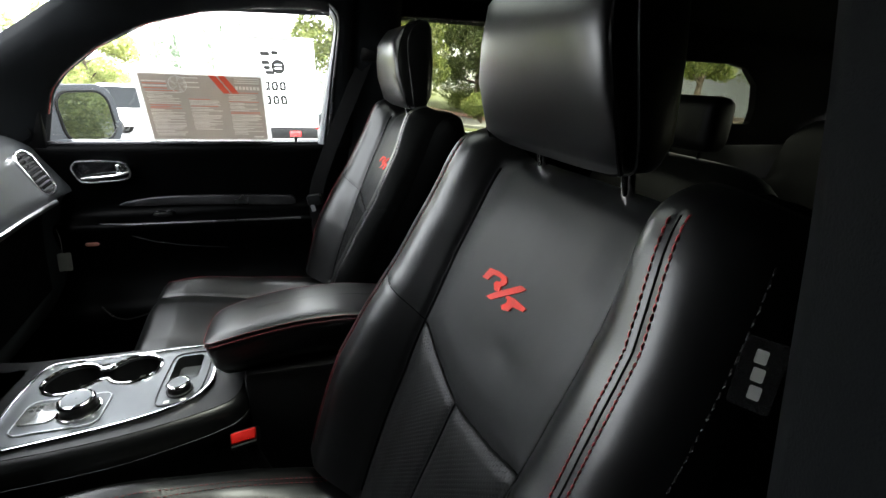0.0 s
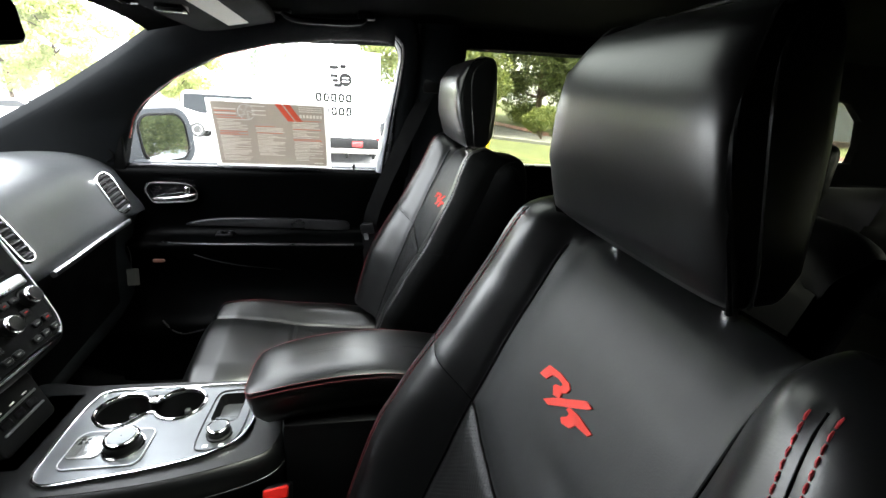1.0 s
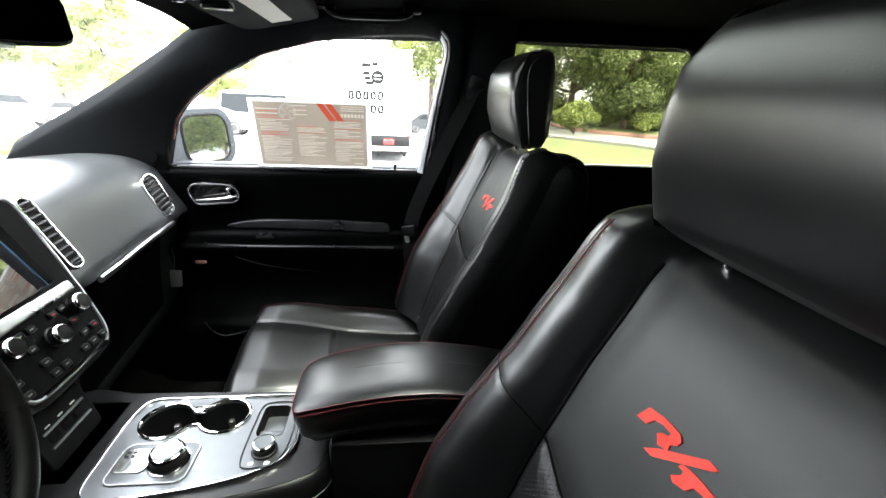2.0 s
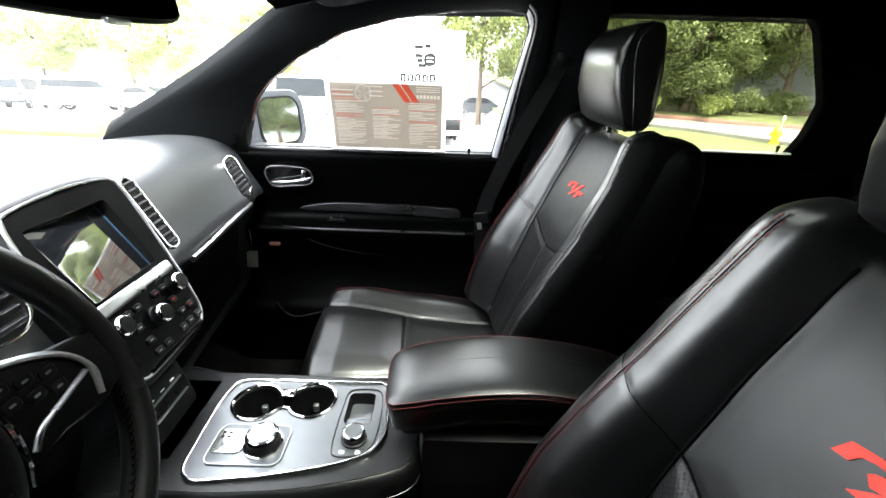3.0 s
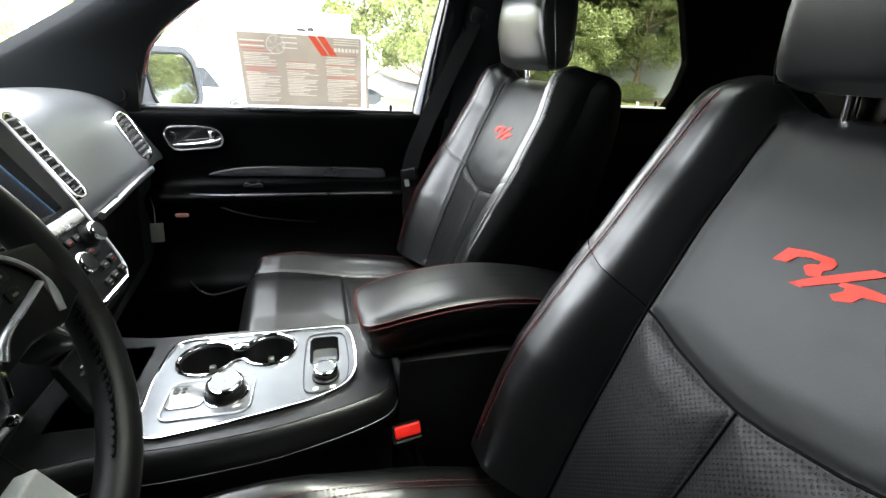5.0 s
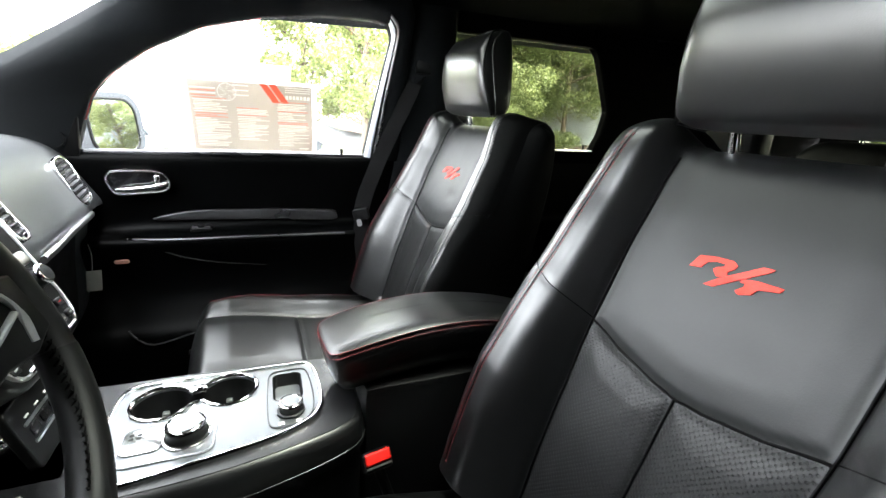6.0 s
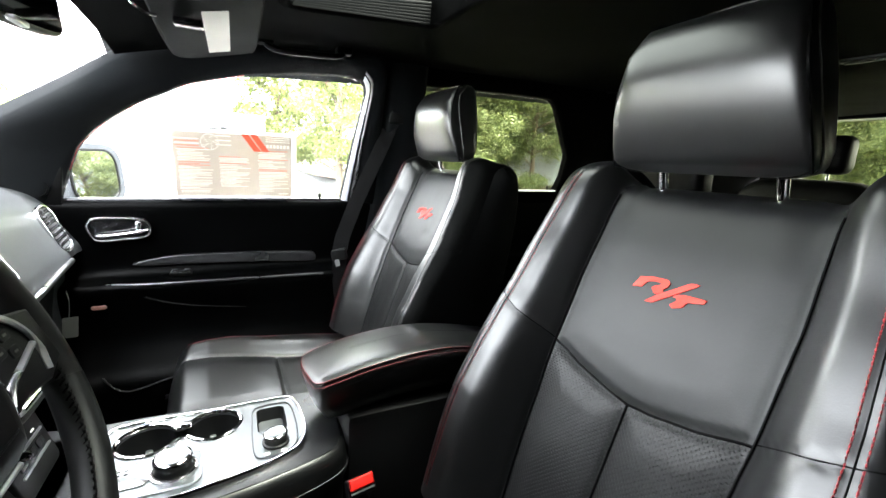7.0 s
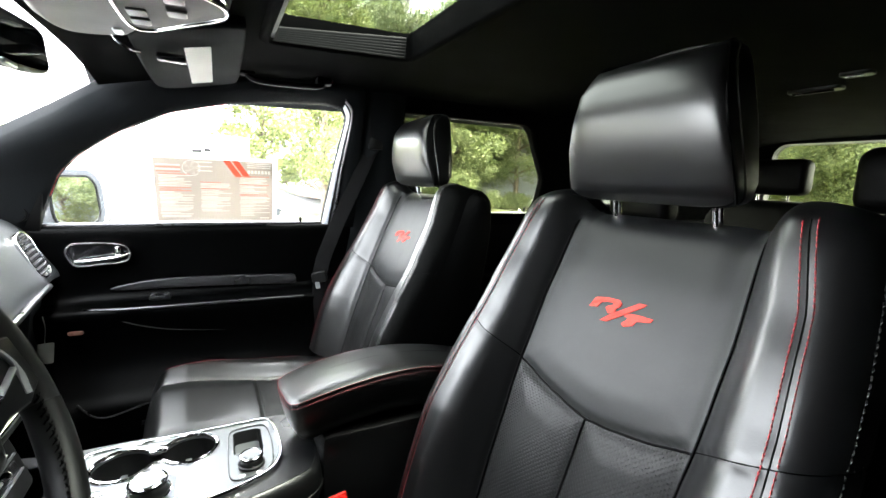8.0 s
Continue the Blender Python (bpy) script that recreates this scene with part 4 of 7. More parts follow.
def front_seat(name, label, threads, tilt=0.0, wing=0.0):
    seat = thing(name, label, "car seat", "front seats")
    us, grid, flat = backrest_grid()

    def kind(i, j):
        if i >= I_TOP:
            return "back"
        y, z = (flat[i, j] + flat[i + 1, j + 1]) / 2
        e = float(seat_tables(z, False)[2])
        if abs(y) < e:
            if z > vee_z(y):
                return "upper"
            return "low_a" if y > 0 else "low_b"
        side = "p" if y > 0 else "m"
        # hide turned from the light here; its shade is put into a near-black panel
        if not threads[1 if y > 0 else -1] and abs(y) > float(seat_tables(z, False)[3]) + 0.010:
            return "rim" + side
        return ("bu" if z > cross_z(y) else "bl") + side
    kinds = {}
    for i in range(NV - 1):
        for j in range(NU - 1):
            kinds[i, j] = kind(i, j)
    uv = flat
    gn = grid_normals(grid)
    if gn[NV // 5, NU // 2][0] > 0:
        gn = -gn

    def panel(name, k, material, label="", uvs=None):
        skin_part(name, grid, gn, lambda i, j: kinds[i, j] == k, material, seat, label, uvs)
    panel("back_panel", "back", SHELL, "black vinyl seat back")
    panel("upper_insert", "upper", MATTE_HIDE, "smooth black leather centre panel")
    for k in ("low_a", "low_b"):
        panel("perforated_insert", k, PERF, "perforated black leather panel", uv)
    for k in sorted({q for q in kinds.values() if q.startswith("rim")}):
        panel("outer_panel", k, SHELL, "leather outside the stitched edge, shade put into its near-black colour")
    for k in ("bup", "bum"):
        panel("shoulder_bolster", k, HIDE)
    for k in ("blp", "blm"):
        panel("side_bolster", k, HIDE)
    for s in (-1, 1):
        if threads[s]:
            for off in (-threads[s], threads[s]):
                part("stitching", stitch_run(SEAMS["crest", s], off, *((0.0062, 0.0042, 0.0004, 0.0007) if threads[s] < 0.005 else (0.0046, 0.0038, 0.0006, 0.0008))), REDTHREAD if threads[s] < 0.005 else LITTHREAD, seat, "dashes of dark red thread")
        lip = [seat_point(s * 0.998, v) for v in np.linspace(v_of(0.82), I_TOP, 70)]
        rear = [seat_point(s * 0.998, v) for v in np.linspace(NV - 1.001, I_TOP, 70)]
        flank = []
        for f in np.linspace(0, 1, 8):
            flank.append([a + (b - a) * f + np.array((0, s * 0.012 * math.sin(math.pi * f), 0)) for a, b in zip(lip, rear)])
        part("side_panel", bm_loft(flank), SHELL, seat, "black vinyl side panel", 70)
        part("piping", bm_tube(lip, 0.0030, 6), VINYL, seat)
        if s < 0:
            for gap in ((0.005,) if threads[s] else (0.006, 0.012)):
                edge_line = [(s * ((float(seat_tables(z, False)[1]) - gap) if threads[s] else (float(seat_tables(z, False)[3]) + gap)), z) for z in np.linspace(0.84, 1.312, 40)]
                part("stitching", stitch_run(edge_line, 0.0, 0.0062, 0.0042, 0.0003, 0.0008), GREYTHREAD, seat, "dashes of grey thread")
    for key, line in SEAMS.items():
        fine = key[0] in ("crest", "cross")
        pts = [seat_skin(a, b, 0.0006 if fine else 0.0010) for a, b in resample(line, 60)]
        part("seam", bm_tube(pts, 0.0007 if fine else 0.0017, 6), SHELL, seat, "dark sewn seam")
    part("emblem", emblem(0.0, 1.2, 0.0272), EMBROID, seat, "red embroidered emblem of slanted strokes", 30)
    # cushion
    seam_at = 0.188 if wing else 0.205
    xs, cu, cg = cushion_grid(tilt, wing, seam_at)

    def ck(i, j):
        u, x = (cu[j] + cu[j + 1]) / 2, (xs[i] + xs[i + 1]) / 2
        if cg[i, j, 2] < 0.690:
            return None
        if abs(u) < cushion_seam(x):
            return "front" if x < -0.385 else "mid"
        return "p" if u > 0 else "m"
    cuv = cg[:, :, :2]
    cn = grid_normals(cg)
    if cn[60, 55][2] < 0:
        cn = -cn
    for nm, k, mt, lb, uvs in (("cushion_front", "front", HIDE, "", None), ("cushion_centre", "mid", PERF, "perforated black leather panel", cuv),
                               ("cushion_bolster", "p", HIDE, "", None), ("cushion_bolster", "m", HIDE, "", None)):
        skin_part(nm, cg, cn, lambda i, j: ck(i, j) == k, mt, seat, lb, uvs)
    for s in (-1, 1):
        for off in ((-0.004, 0.004) if wing else (-0.004,)):
            bm = bmesh.new()
            for x in np.arange(-0.60, -0.12, 0.0075):
                pts = []
                for dx in (0, 0.0024, 0.0048):
                    i = int(np.searchsorted(xs, x + dx))
                    j = int(np.searchsorted(cu, s * seam_at + off))
                    pts.append(cg[i, j] + (0, 0, 0.002))
                pts = [np.array((x + d, s * seam_at + off, p[2])) for d, p in zip((0, 0.0024, 0.0048), pts)]
                bm_tube(pts, [0.0005, 0.0007, 0.0005], 5, bm=bm)
            part("stitching", bm, REDTHREAD, seat)
    skirt = rrect(0.42, 0.42, 0.05, 6) + (-0.315, 0)
    part("seat_base", bm_prism(skirt, pose(0, 0, 0.50), 0.24, 0.02), PLASTIC, seat, "black plastic seat base")
    # head restraint
    head = part("headrest", headrest_grid(), HIDE, seat, "padded black leather headrest", 70)
    rise = [headrest_point(z, k, radians(88), 0.001) for z, k in HEAD_PROF[8:36]]
    over_top = [(x, -y, z) for x, y, z in rise[::-1]]
    part("piping", bm_tube(catmull(rise[::3] + [(rise[-1][0], 0.0, rise[-1][2] + 0.004)] + over_top[::3], 70), 0.0015, 6), PIPING, head, "thin piping, grey with the caught light put into its colour")
    for s in (-1, 1):
        part("headrest_seam", bm_tube(catmull([headrest_point(z, k, s * radians(62), 0.0) for z, k in HEAD_PROF[4:37:3]], 30), 0.0020, 6), VINYL, head)
        part("post", bm_tube([(0.094, s * 0.075, 1.27), (0.090, s * 0.075, 1.32), (0.080, s * 0.075, 1.37)], 0.0065, 14), CHROME, head, "chrome headrest post")
        part("post_collar", bm_lathe([(0.015, 0), (0.015, 0.006), (0.012, 0.010), (0.008, 0.011)], pose(0.091, s * 0.075, 1.308), 18), PLASTIC, seat)
    return seat


seat_driver = front_seat("driver_seat", "black leather sports seat with red stitching and red emblem", {-1: 0.0052, 1: 0.0038}, 0.0, 0.026)
for ob in seat_driver.children:
    if ob.name.startswith(("headrest", "post_collar")):
        ob.location.y += 0.014
seat_driver.location, seat_driver.rotation_euler = (0, -0.385, 0), (0, 0, radians(2.5))
seat_passenger = front_seat("passenger_seat", "black leather sports seat with grey edge stitching and red emblem", {-1: 0, 1: 0.0045}, 0.12)
seat_passenger.location, seat_passenger.rotation_euler = (0, 0.385, 0), (0, 0, radians(2.5))
# airbag tag on the outer side of the driver's seat only
tag = thing("seat_tag", "small dark fabric tag with pale print on the driver's seat side", "tag")
m_tag = axes((0.012, -0.648, 1.287), (0.5, -0.8, 0), (0.25, 0.15, 0.95), (-0.8, -0.5, 0.3))
part("cloth", bm_prism(rrect(0.018, 0.036, 0.002), m_tag, 0.0015), BELT, tag)
for i in range(3):
    part("print_line", bm_prism(rrect(0.0052, 0.0070, 0.0008, 2) + (0.0010 * (i - 1), 0.009 - 0.009 * i), m_tag @ Matrix.Translation((0, 0, 0.0012)), 0.0008), TAGPAPER, tag, "pale print")

# belt buckle beside the console
bk = thing("belt_buckle", "black seat belt buckle with a red release button", "seat belt buckle")
m_bk = axes((-0.321, -0.163, 0.866), (0.985, 0.08, 0.10), (-0.06, 0.66, 0.75))
part("stalk", bm_tube([(-0.27, -0.150, 0.70), (-0.30, -0.150, 0.78), (-0.318, -0.150, 0.84)], 0.014, 10, flat=0.6), PLASTIC, bk)
part("housing", bm_prism(rrect(0.042, 0.028, 0.005), m_bk @ Matrix.Translation((0, -0.003, -0.026)), 0.030, 0.005), PLASTIC, bk)
part("button", bm_prism(rrect(0.037, 0.017, 0.003), m_bk @ Matrix.Translation((0, 0.001, 0.0)), 0.009, 0.003), REDPLASTIC, bk, "red release button")
part("slot_edge", bm_prism(rrect(0.037, 0.0026, 0.001, 2) + (0, -0.0105), m_bk, 0.0055), SATIN, bk, "bright edge of the tongue slot")

# passenger belt
belt = thing("seat_belt", "black seat belt hanging on the passenger side pillar", "seat belt")
strap = catmull([(0.0, 0.655, 1.47), (-0.04, 0.655, 1.38), (-0.095, 0.668, 1.255), (-0.135, 0.672, 1.16), (-0.172, 0.672, 1.04), (-0.165, 0.67, 0.85), (-0.13, 0.66, 0.62)], 40)
part("strap", bm_loft([[p + np.array((-0.022, 0.012, 0)), p + np.array((0.022, -0.010, 0))] for p in strap] + [[p + np.array((-0.022, 0.014, 0)), p + np.array((0.022, -0.008, 0))] for p in strap[::-1]]), BELT, belt)
part("tongue", bm_prism(rrect(0.05, 0.036, 0.008), axes((-0.176, 0.660, 1.035), (1, -0.5, 0.3), (-0.2, 0, 1)), 0.010, 0.003), PLASTIC, belt, "black belt tongue")
part("tongue_plate", bm_prism(rrect(0.014, 0.022, 0.003), axes((-0.183, 0.657, 1.008), (1, -0.5, 0.3), (-0.2, 0, 1)), 0.003), SPOKESATIN, belt, "bright metal latch plate")
part("anchor", bm_box((-0.02, 0.638, 1.455), (0.03, 0.665, 1.50), 0.008), PLASTIC, belt)


# ---- rear seats ----
def rear_seat(name, x, y, w, ztop, label, head_w=0.25, group="rear seats"):
    s = thing(name, label, "car seat", group)
    prof = catmull([(x - 0.16, 0.80), (x - 0.10, 0.95), (x - 0.03, 1.15), (x + 0.02, ztop - 0.03), (x + 0.05, ztop), (x + 0.10, ztop - 0.01), (x + 0.12, ztop - 0.06), (x + 0.05, 0.95), (x + 0.0, 0.78)], 40)
    rows = []
    for u in np.linspace(-1, 1, 21):
        k = abs(u) ** 6
        rows.append([(p[0] + 0.02 * abs(u) ** 3 * (-1 if i < 18 else 0), y + u * w / 2, p[1] - 0.05 * k * (p[1] > 1.1)) for i, p in enumerate(prof)])
    # near-black vinyl in place of hide puts the dim rear cabin into colour
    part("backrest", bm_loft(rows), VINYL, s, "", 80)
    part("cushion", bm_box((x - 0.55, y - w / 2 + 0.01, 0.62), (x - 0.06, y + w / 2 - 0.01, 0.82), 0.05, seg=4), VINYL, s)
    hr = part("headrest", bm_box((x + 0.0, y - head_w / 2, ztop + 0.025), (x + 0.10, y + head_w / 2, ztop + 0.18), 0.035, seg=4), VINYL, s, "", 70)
    for d in (-0.06, 0.06):
        part("post", bm_tube([(x + 0.06, y + d, ztop - 0.04), (x + 0.055, y + d, ztop + 0.05)], 0.006, 10), CHROME, hr, "chrome headrest post")
    return s


rear_seat("second_row_seat", 0.88, -0.40, 0.52, 1.30, "second row seat behind the driver, rear-cabin shade put into its near-black colour")
rear_seat("second_row_seat", 0.88, 0.33, 0.60, 1.22, "second row seat behind the front passenger, rear-cabin shade put into its near-black colour")
rear_seat("third_row_seat", 1.68, 0.30, 0.50, 1.33, "third row seat, rear-cabin shade put into its near-black colour", 0.27)
rear_seat("third_row_seat", 1.68, -0.30, 0.50, 1.33, "third row seat, rear-cabin shade put into its near-black colour", 0.27)


# ---- centre console ----
con = thing("centre_console", "black centre console with graphite top plate and chrome surround", "car console")
CZ = 0.893
body_top = catmull([(-0.82, -0.145), (-0.70, -0.160), (-0.60, -0.162), (-0.48, -0.150), (-0.36, -0.118), (-0.325, -0.08), (-0.318, 0.0), (-0.325, 0.075), (-0.36, 0.098), (-0.50, 0.108), (-0.70, 0.112), (-0.82, 0.108)], 80, True)
rows = []
for d, z in ((0.012, CZ - 0.004), (0.004, CZ - 0.008), (0.0, CZ - 0.020), (-0.004, CZ - 0.05), (0.004, CZ - 0.07), (0.006, CZ - 0.16), (0.004, 0.50)):
    rows.append([(p[0], p[1], z) for p in shrink(body_top, d)])
side = bm_loft(rows, True)
part("body", side, CONBODY, con, "", 60)
plate_out = catmull([(-0.664, -0.135), (-0.677, -0.117), (-0.681, -0.074), (-0.684, -0.011), (-0.681, 0.050), (-0.664, 0.078), (-0.598, 0.082), (-0.518, 0.081), (-0.436, 0.081), (-0.399, 0.078), (-0.386, 0.054), (-0.381, -0.004), (-0.383, -0.048), (-0.399, -0.081), (-0.428, -0.100), (-0.469, -0.114), (-0.539, -0.128), (-0.613, -0.138), (-0.644, -0.141)], 140, True)
cup_a, cup_b = (-0.617, 0.022, 0.0415), (-0.523, 0.030, 0.0405)
tray_o = rrect(0.047, 0.076, 0.011, 6) + (-0.434, 0.014)


def holed_plate(outline, holes, z0, z1, bm=None):
    bm = bm or bmesh.new()
    edges = []
    for loop in [outline] + holes:
        top = [bm.verts.new((p[0], p[1], z1)) for p in loop]
        low = [bm.verts.new((p[0], p[1], z0)) for p in loop]
        k = len(top)
        for i in range(k):
            j = (i + 1) % k
            edges.append(bm.edges.new((top[i], top[j])))
            bm.faces.new((top[i], top[j], low[j], low[i]))
    bmesh.ops.triangle_fill(bm, edges=edges, use_beauty=True)
    return bm


def cup_outline(grow=0.0, n=44):
    """Two round cups that run into each other through a waist."""
    a, b = np.array(cup_a[:2]), np.array(cup_b[:2])
    gap = float(np.linalg.norm(b - a))
    e = (b - a) / gap
    f = np.array((-e[1], e[0]))
    ra, rb = cup_a[2] + grow, cup_b[2] + grow
    w0 = 0.016 + grow
    t = (1 - np.cos(np.linspace(0, math.pi, n))) / 2 * (gap + ra + rb) - ra
    w = []
    for q in t:
        wa, wb = math.sqrt(max(0, ra * ra - q * q)), math.sqrt(max(0, rb * rb - (q - gap) ** 2))
        v = max(wa, wb)
        w.append(math.sqrt(v * v + w0 * w0) if 0 < q < gap and v < w0 else max(v, w0 if 0 < q < gap else 0))
    up = [a + e * q + f * v for q, v in zip(t, w)]
    low = [a + e * q - f * v for q, v in zip(t[1:-1], w[1:-1])][::-1]
    return resample(np.array((low[::-1] + up[::-1]) + [low[-1]]), 110, True)


cup_o = cup_outline()
part("shoulder", holed_plate(shrink(body_top, 0.011), [plate_out[::-1]], CZ - 0.012, CZ - 0.003), CONBODY, con)
part("top_plate", holed_plate(shrink(plate_out, 0.001), [cup_o[::-1], tray_o[::-1]], CZ - 0.01, CZ), CONSOLE, con, "graphite satin top plate", 30)
part("surround", bm_ring(plate_out, pose(0, 0, CZ - 0.004), 0.0065, 0.0085), CHROME, con, "chrome surround")


well = bm_loft([[(p[0], p[1], z) for p in shrink(cup_o, d)] for d, z in ((-0.001, CZ - 0.001), (0.0, CZ - 0.006), (0.001, CZ - 0.07), (0.004, CZ - 0.074))], True)
bm_prism(cup_o, pose(0, 0, CZ - 0.080), 0.006, bm=well)
cup = part("cup_holder", well, PLASTIC, con, "double cup holder well")
part("rim", bm_tube([(p[0], p[1], CZ + 0.001) for p in cup_outline(0.0012)], 0.0033, 8, True), CHROME, cup, "chrome rim")
for x, y, r in (cup_a, cup_b):
    for a in (100, 250):
        part("gripper", bm_box((x + (r - 0.007) * math.cos(radians(a)) - 0.005, y + (r - 0.007) * math.sin(radians(a)) - 0.005, CZ - 0.055), (x + (r - 0.007) * math.cos(radians(a)) + 0.005, y + (r - 0.007) * math.sin(radians(a)) + 0.005, CZ - 0.040), 0.002), SATIN, cup)
part("cup_bridge", bm_box((-0.583, 0.038, CZ - 0.003), (-0.557, 0.056, CZ + 0.0045), 0.004), CHROME, con, "chrome bridge between the cup holders")
# rotary shifter
pan = rrect(0.118, 0.080, 0.016, 6) + (-0.594, -0.071)
part("shifter_panel", bm_prism(pan, pose(0, 0, CZ - 0.001), 0.0035, 0.0015), CONSOLE, con, "graphite shifter panel")
part("shifter_panel_edge", bm_ring(pan, pose(0, 0, CZ + 0.001), 0.0022, 0.0025), SATIN, con)
# dark glass in itself; the pale metal colour carries the sky's reflection
part("shifter_display", bm_prism(rrect(0.050, 0.048, 0.011, 6) + (-0.625, -0.067), pose(0, 0, CZ + 0.001), 0.004, 0.001), mat("display_glass", (0.40, 0.41, 0.42), 0.12, 0.8, vary=0.02, rough_vary=0.01), con, "glossy gear display, sky reflection put into its pale metal colour")
for i in range(4):
    part("gear_mark", bm_prism(rrect(0.006, 0.0045, 0.001, 2) + (-0.640 + 0.0095 * (i % 2), -0.052 - 0.008 * (i // 2)), pose(0, 0, CZ + 0.0048), 0.0005), PLASTIC, con)
m_knob = pose(-0.571, -0.072, CZ + 0.002)
knob = part("shift_knob", bm_lathe([(0.0262, 0), (0.0262, 0.006), (0.0245, 0.008), (0.0240, 0.016), (0.0250, 0.019), (0.0240, 0.022), (0.0215, 0.0245), (0.001, 0.025)], m_knob, 40), PLASTIC, con, "round black rotary shift knob")
part("knob_base", bm_lathe([(0.0262, 0.001), (0.0265, 0.0035), (0.0280, 0.0045), (0.0300, 0.0040), (0.0305, 0.0010)], m_knob, 40), CHROME, knob, "chrome ring at the foot")
part("knob_ring", bm_lathe([(0.0248, 0.0205), (0.0256, 0.0215), (0.0250, 0.0232), (0.0233, 0.0248), (0.0212, 0.0255), (0.0202, 0.0248)], m_knob, 40), CHROME, knob, "chrome ring")
part("knob_cap", bm_lathe([(0.0203, 0.0245), (0.0195, 0.0256), (0.012, 0.0252), (0.001, 0.0250)], m_knob, 40), CONSOLE, knob)
# tray and drive knob
tray = part("tray", bm_loft([[(p[0], p[1], z) for p in shrink(tray_o, d)] for d, z in ((0, CZ + 0.0005), (0.0012, CZ - 0.001), (0.002, CZ - 0.022), (0.004, CZ - 0.025))], True, False), PLASTIC, con, "sunken black tray")
part("tray_mat", bm_prism(shrink(tray_o, 0.003), pose(0, 0, CZ - 0.027), 0.004), CONSOLE, tray, "grey ribbed mat")
part("tray_step", bm_box((-0.4545, -0.022, CZ - 0.024), (-0.4135, -0.001, CZ - 0.008), 0.003), CONSOLE, tray)
tray_rim = catmull([(-0.464, 0.046), (-0.452, 0.060), (-0.412, 0.061), (-0.399, 0.048), (-0.395, 0.012), (-0.395, -0.030), (-0.401, -0.068), (-0.418, -0.087), (-0.452, -0.091), (-0.465, -0.078), (-0.467, -0.030), (-0.466, 0.012)], 72, True)
part("tray_edge", bm_ring(tray_rim, pose(0, 0, CZ - 0.0005), 0.0022, 0.003), DARKTRIM, con)
m_mode = pose(-0.432, -0.055, CZ + 0.001)
k2 = part("mode_knob", bm_lathe([(0.0205, 0), (0.0205, 0.003), (0.0178, 0.004), (0.0172, 0.011), (0.0182, 0.014), (0.0165, 0.017), (0.001, 0.018)], m_mode, 32), PLASTIC, con, "small black rotary knob")
part("knob_ring", bm_lathe([(0.0180, 0.0140), (0.0187, 0.0150), (0.0181, 0.0168), (0.0164, 0.0181), (0.0145, 0.0184), (0.0139, 0.0178)], m_mode, 32), CHROME, k2, "chrome ring")
part("knob_cap", bm_lathe([(0.0141, 0.0176), (0.0135, 0.0186), (0.008, 0.0183), (0.0005, 0.0182)], m_mode, 32), CONSOLE, k2)
for dx in (-0.015, 0.010):
    part("knob_mark", bm_box((-0.432 + dx - 0.004, -0.084, CZ + 0.0002), (-0.432 + dx + 0.004, -0.078, CZ + 0.0009)), WHITE, con)
part("side_seam", bm_tube([(p[0], p[1], CZ - 0.046 + 0.03 * max(0, p[0] + 0.5)) for p in shrink(body_top, -0.0035)[0:52]], 0.0008, 5), DARKTRIM, con, "fine joint line along the side")
# bin at the foot of the dashboard
part("front_bin", bm_box((-0.80, -0.11, CZ - 0.10), (-0.695, 0.09, CZ - 0.003), 0.012), PLASTIC, con)
m_med = axes((-0.738, -0.028, 0.940), (0, 1, 0), (-0.30, 0, 1))
hub_panel = part("media_panel", bm_prism(rrect(0.115, 0.090, 0.010, 4), m_med @ Matrix.Translation((0, 0, -0.012)), 0.012, 0.003), PLASTIC, con, "black panel with charging sockets")
for dz in (-0.014, 0.012):
    part("socket_strip", bm_prism(rrect(0.086, 0.0032, 0.001, 2) + (0.004, dz), m_med, 0.0022), SATIN, hub_panel, "thin silver strip")
for i in range(3):
    part("socket", bm_prism(rrect(0.019, 0.012, 0.002, 2) + (-0.026 + 0.027 * i, -0.001), m_med, 0.0018), GLOSS, hub_panel)
    part("socket_mark", bm_prism(rrect(0.010, 0.0022, 0.0008, 2) + (-0.026 + 0.027 * i, 0.019), m_med, 0.0010), WHITE, hub_panel)
# padded armrest lid


def arm_rise(x, y):
    """The lid is bowed along its length: it droops at the front and again at the hinge, and it leans away from the driver."""
    return 0.020 - 0.12 * (y + 0.09) - 0.030 * min(1.0, max(0.0, (-0.19 - x) / 0.19)) ** 1.7 - 0.035 * min(1.0, max(0.0, (x + 0.17) / 0.20)) ** 1.6


arm = thing("armrest", "padded black leather console armrest with a red-stitched seam", "armrest")
lid = catmull([(-0.372, -0.085), (-0.378, -0.03), (-0.378, 0.035), (-0.362, 0.062), (-0.30, 0.074), (-0.12, 0.078), (0.03, 0.074), (0.04, 0.0), (0.03, -0.085), (-0.15, -0.092), (-0.30, -0.095), (-0.352, -0.094)], 90, True)
rows = []
for d, z in ((0.034, 0.920), (0.020, 0.930), (0.008, 0.955), (0.001, 0.985), (-0.001, 1.0015), (0.0012, 1.005), (-0.001, 1.0085), (0.0025, 1.0106), (0.008, 1.0124), (0.0175, 1.0142), (0.030, 1.0156), (0.044, 1.0166), (0.060, 1.0172), (0.074, 1.0175), (0.0852, 1.0176)):
    lp = shrink(lid, d) if d < 0.01 else (lid - (-0.168, -0.009)) * (1 - d / 0.21, 1 - d / 0.086) + (-0.168, -0.009)
    rows.append([(p[0], p[1], z + arm_rise(p[0], p[1])) for p in lp])
part("pad", bm_loft(rows, True, True), HIDE, arm, "", 60)
st = bmesh.new()
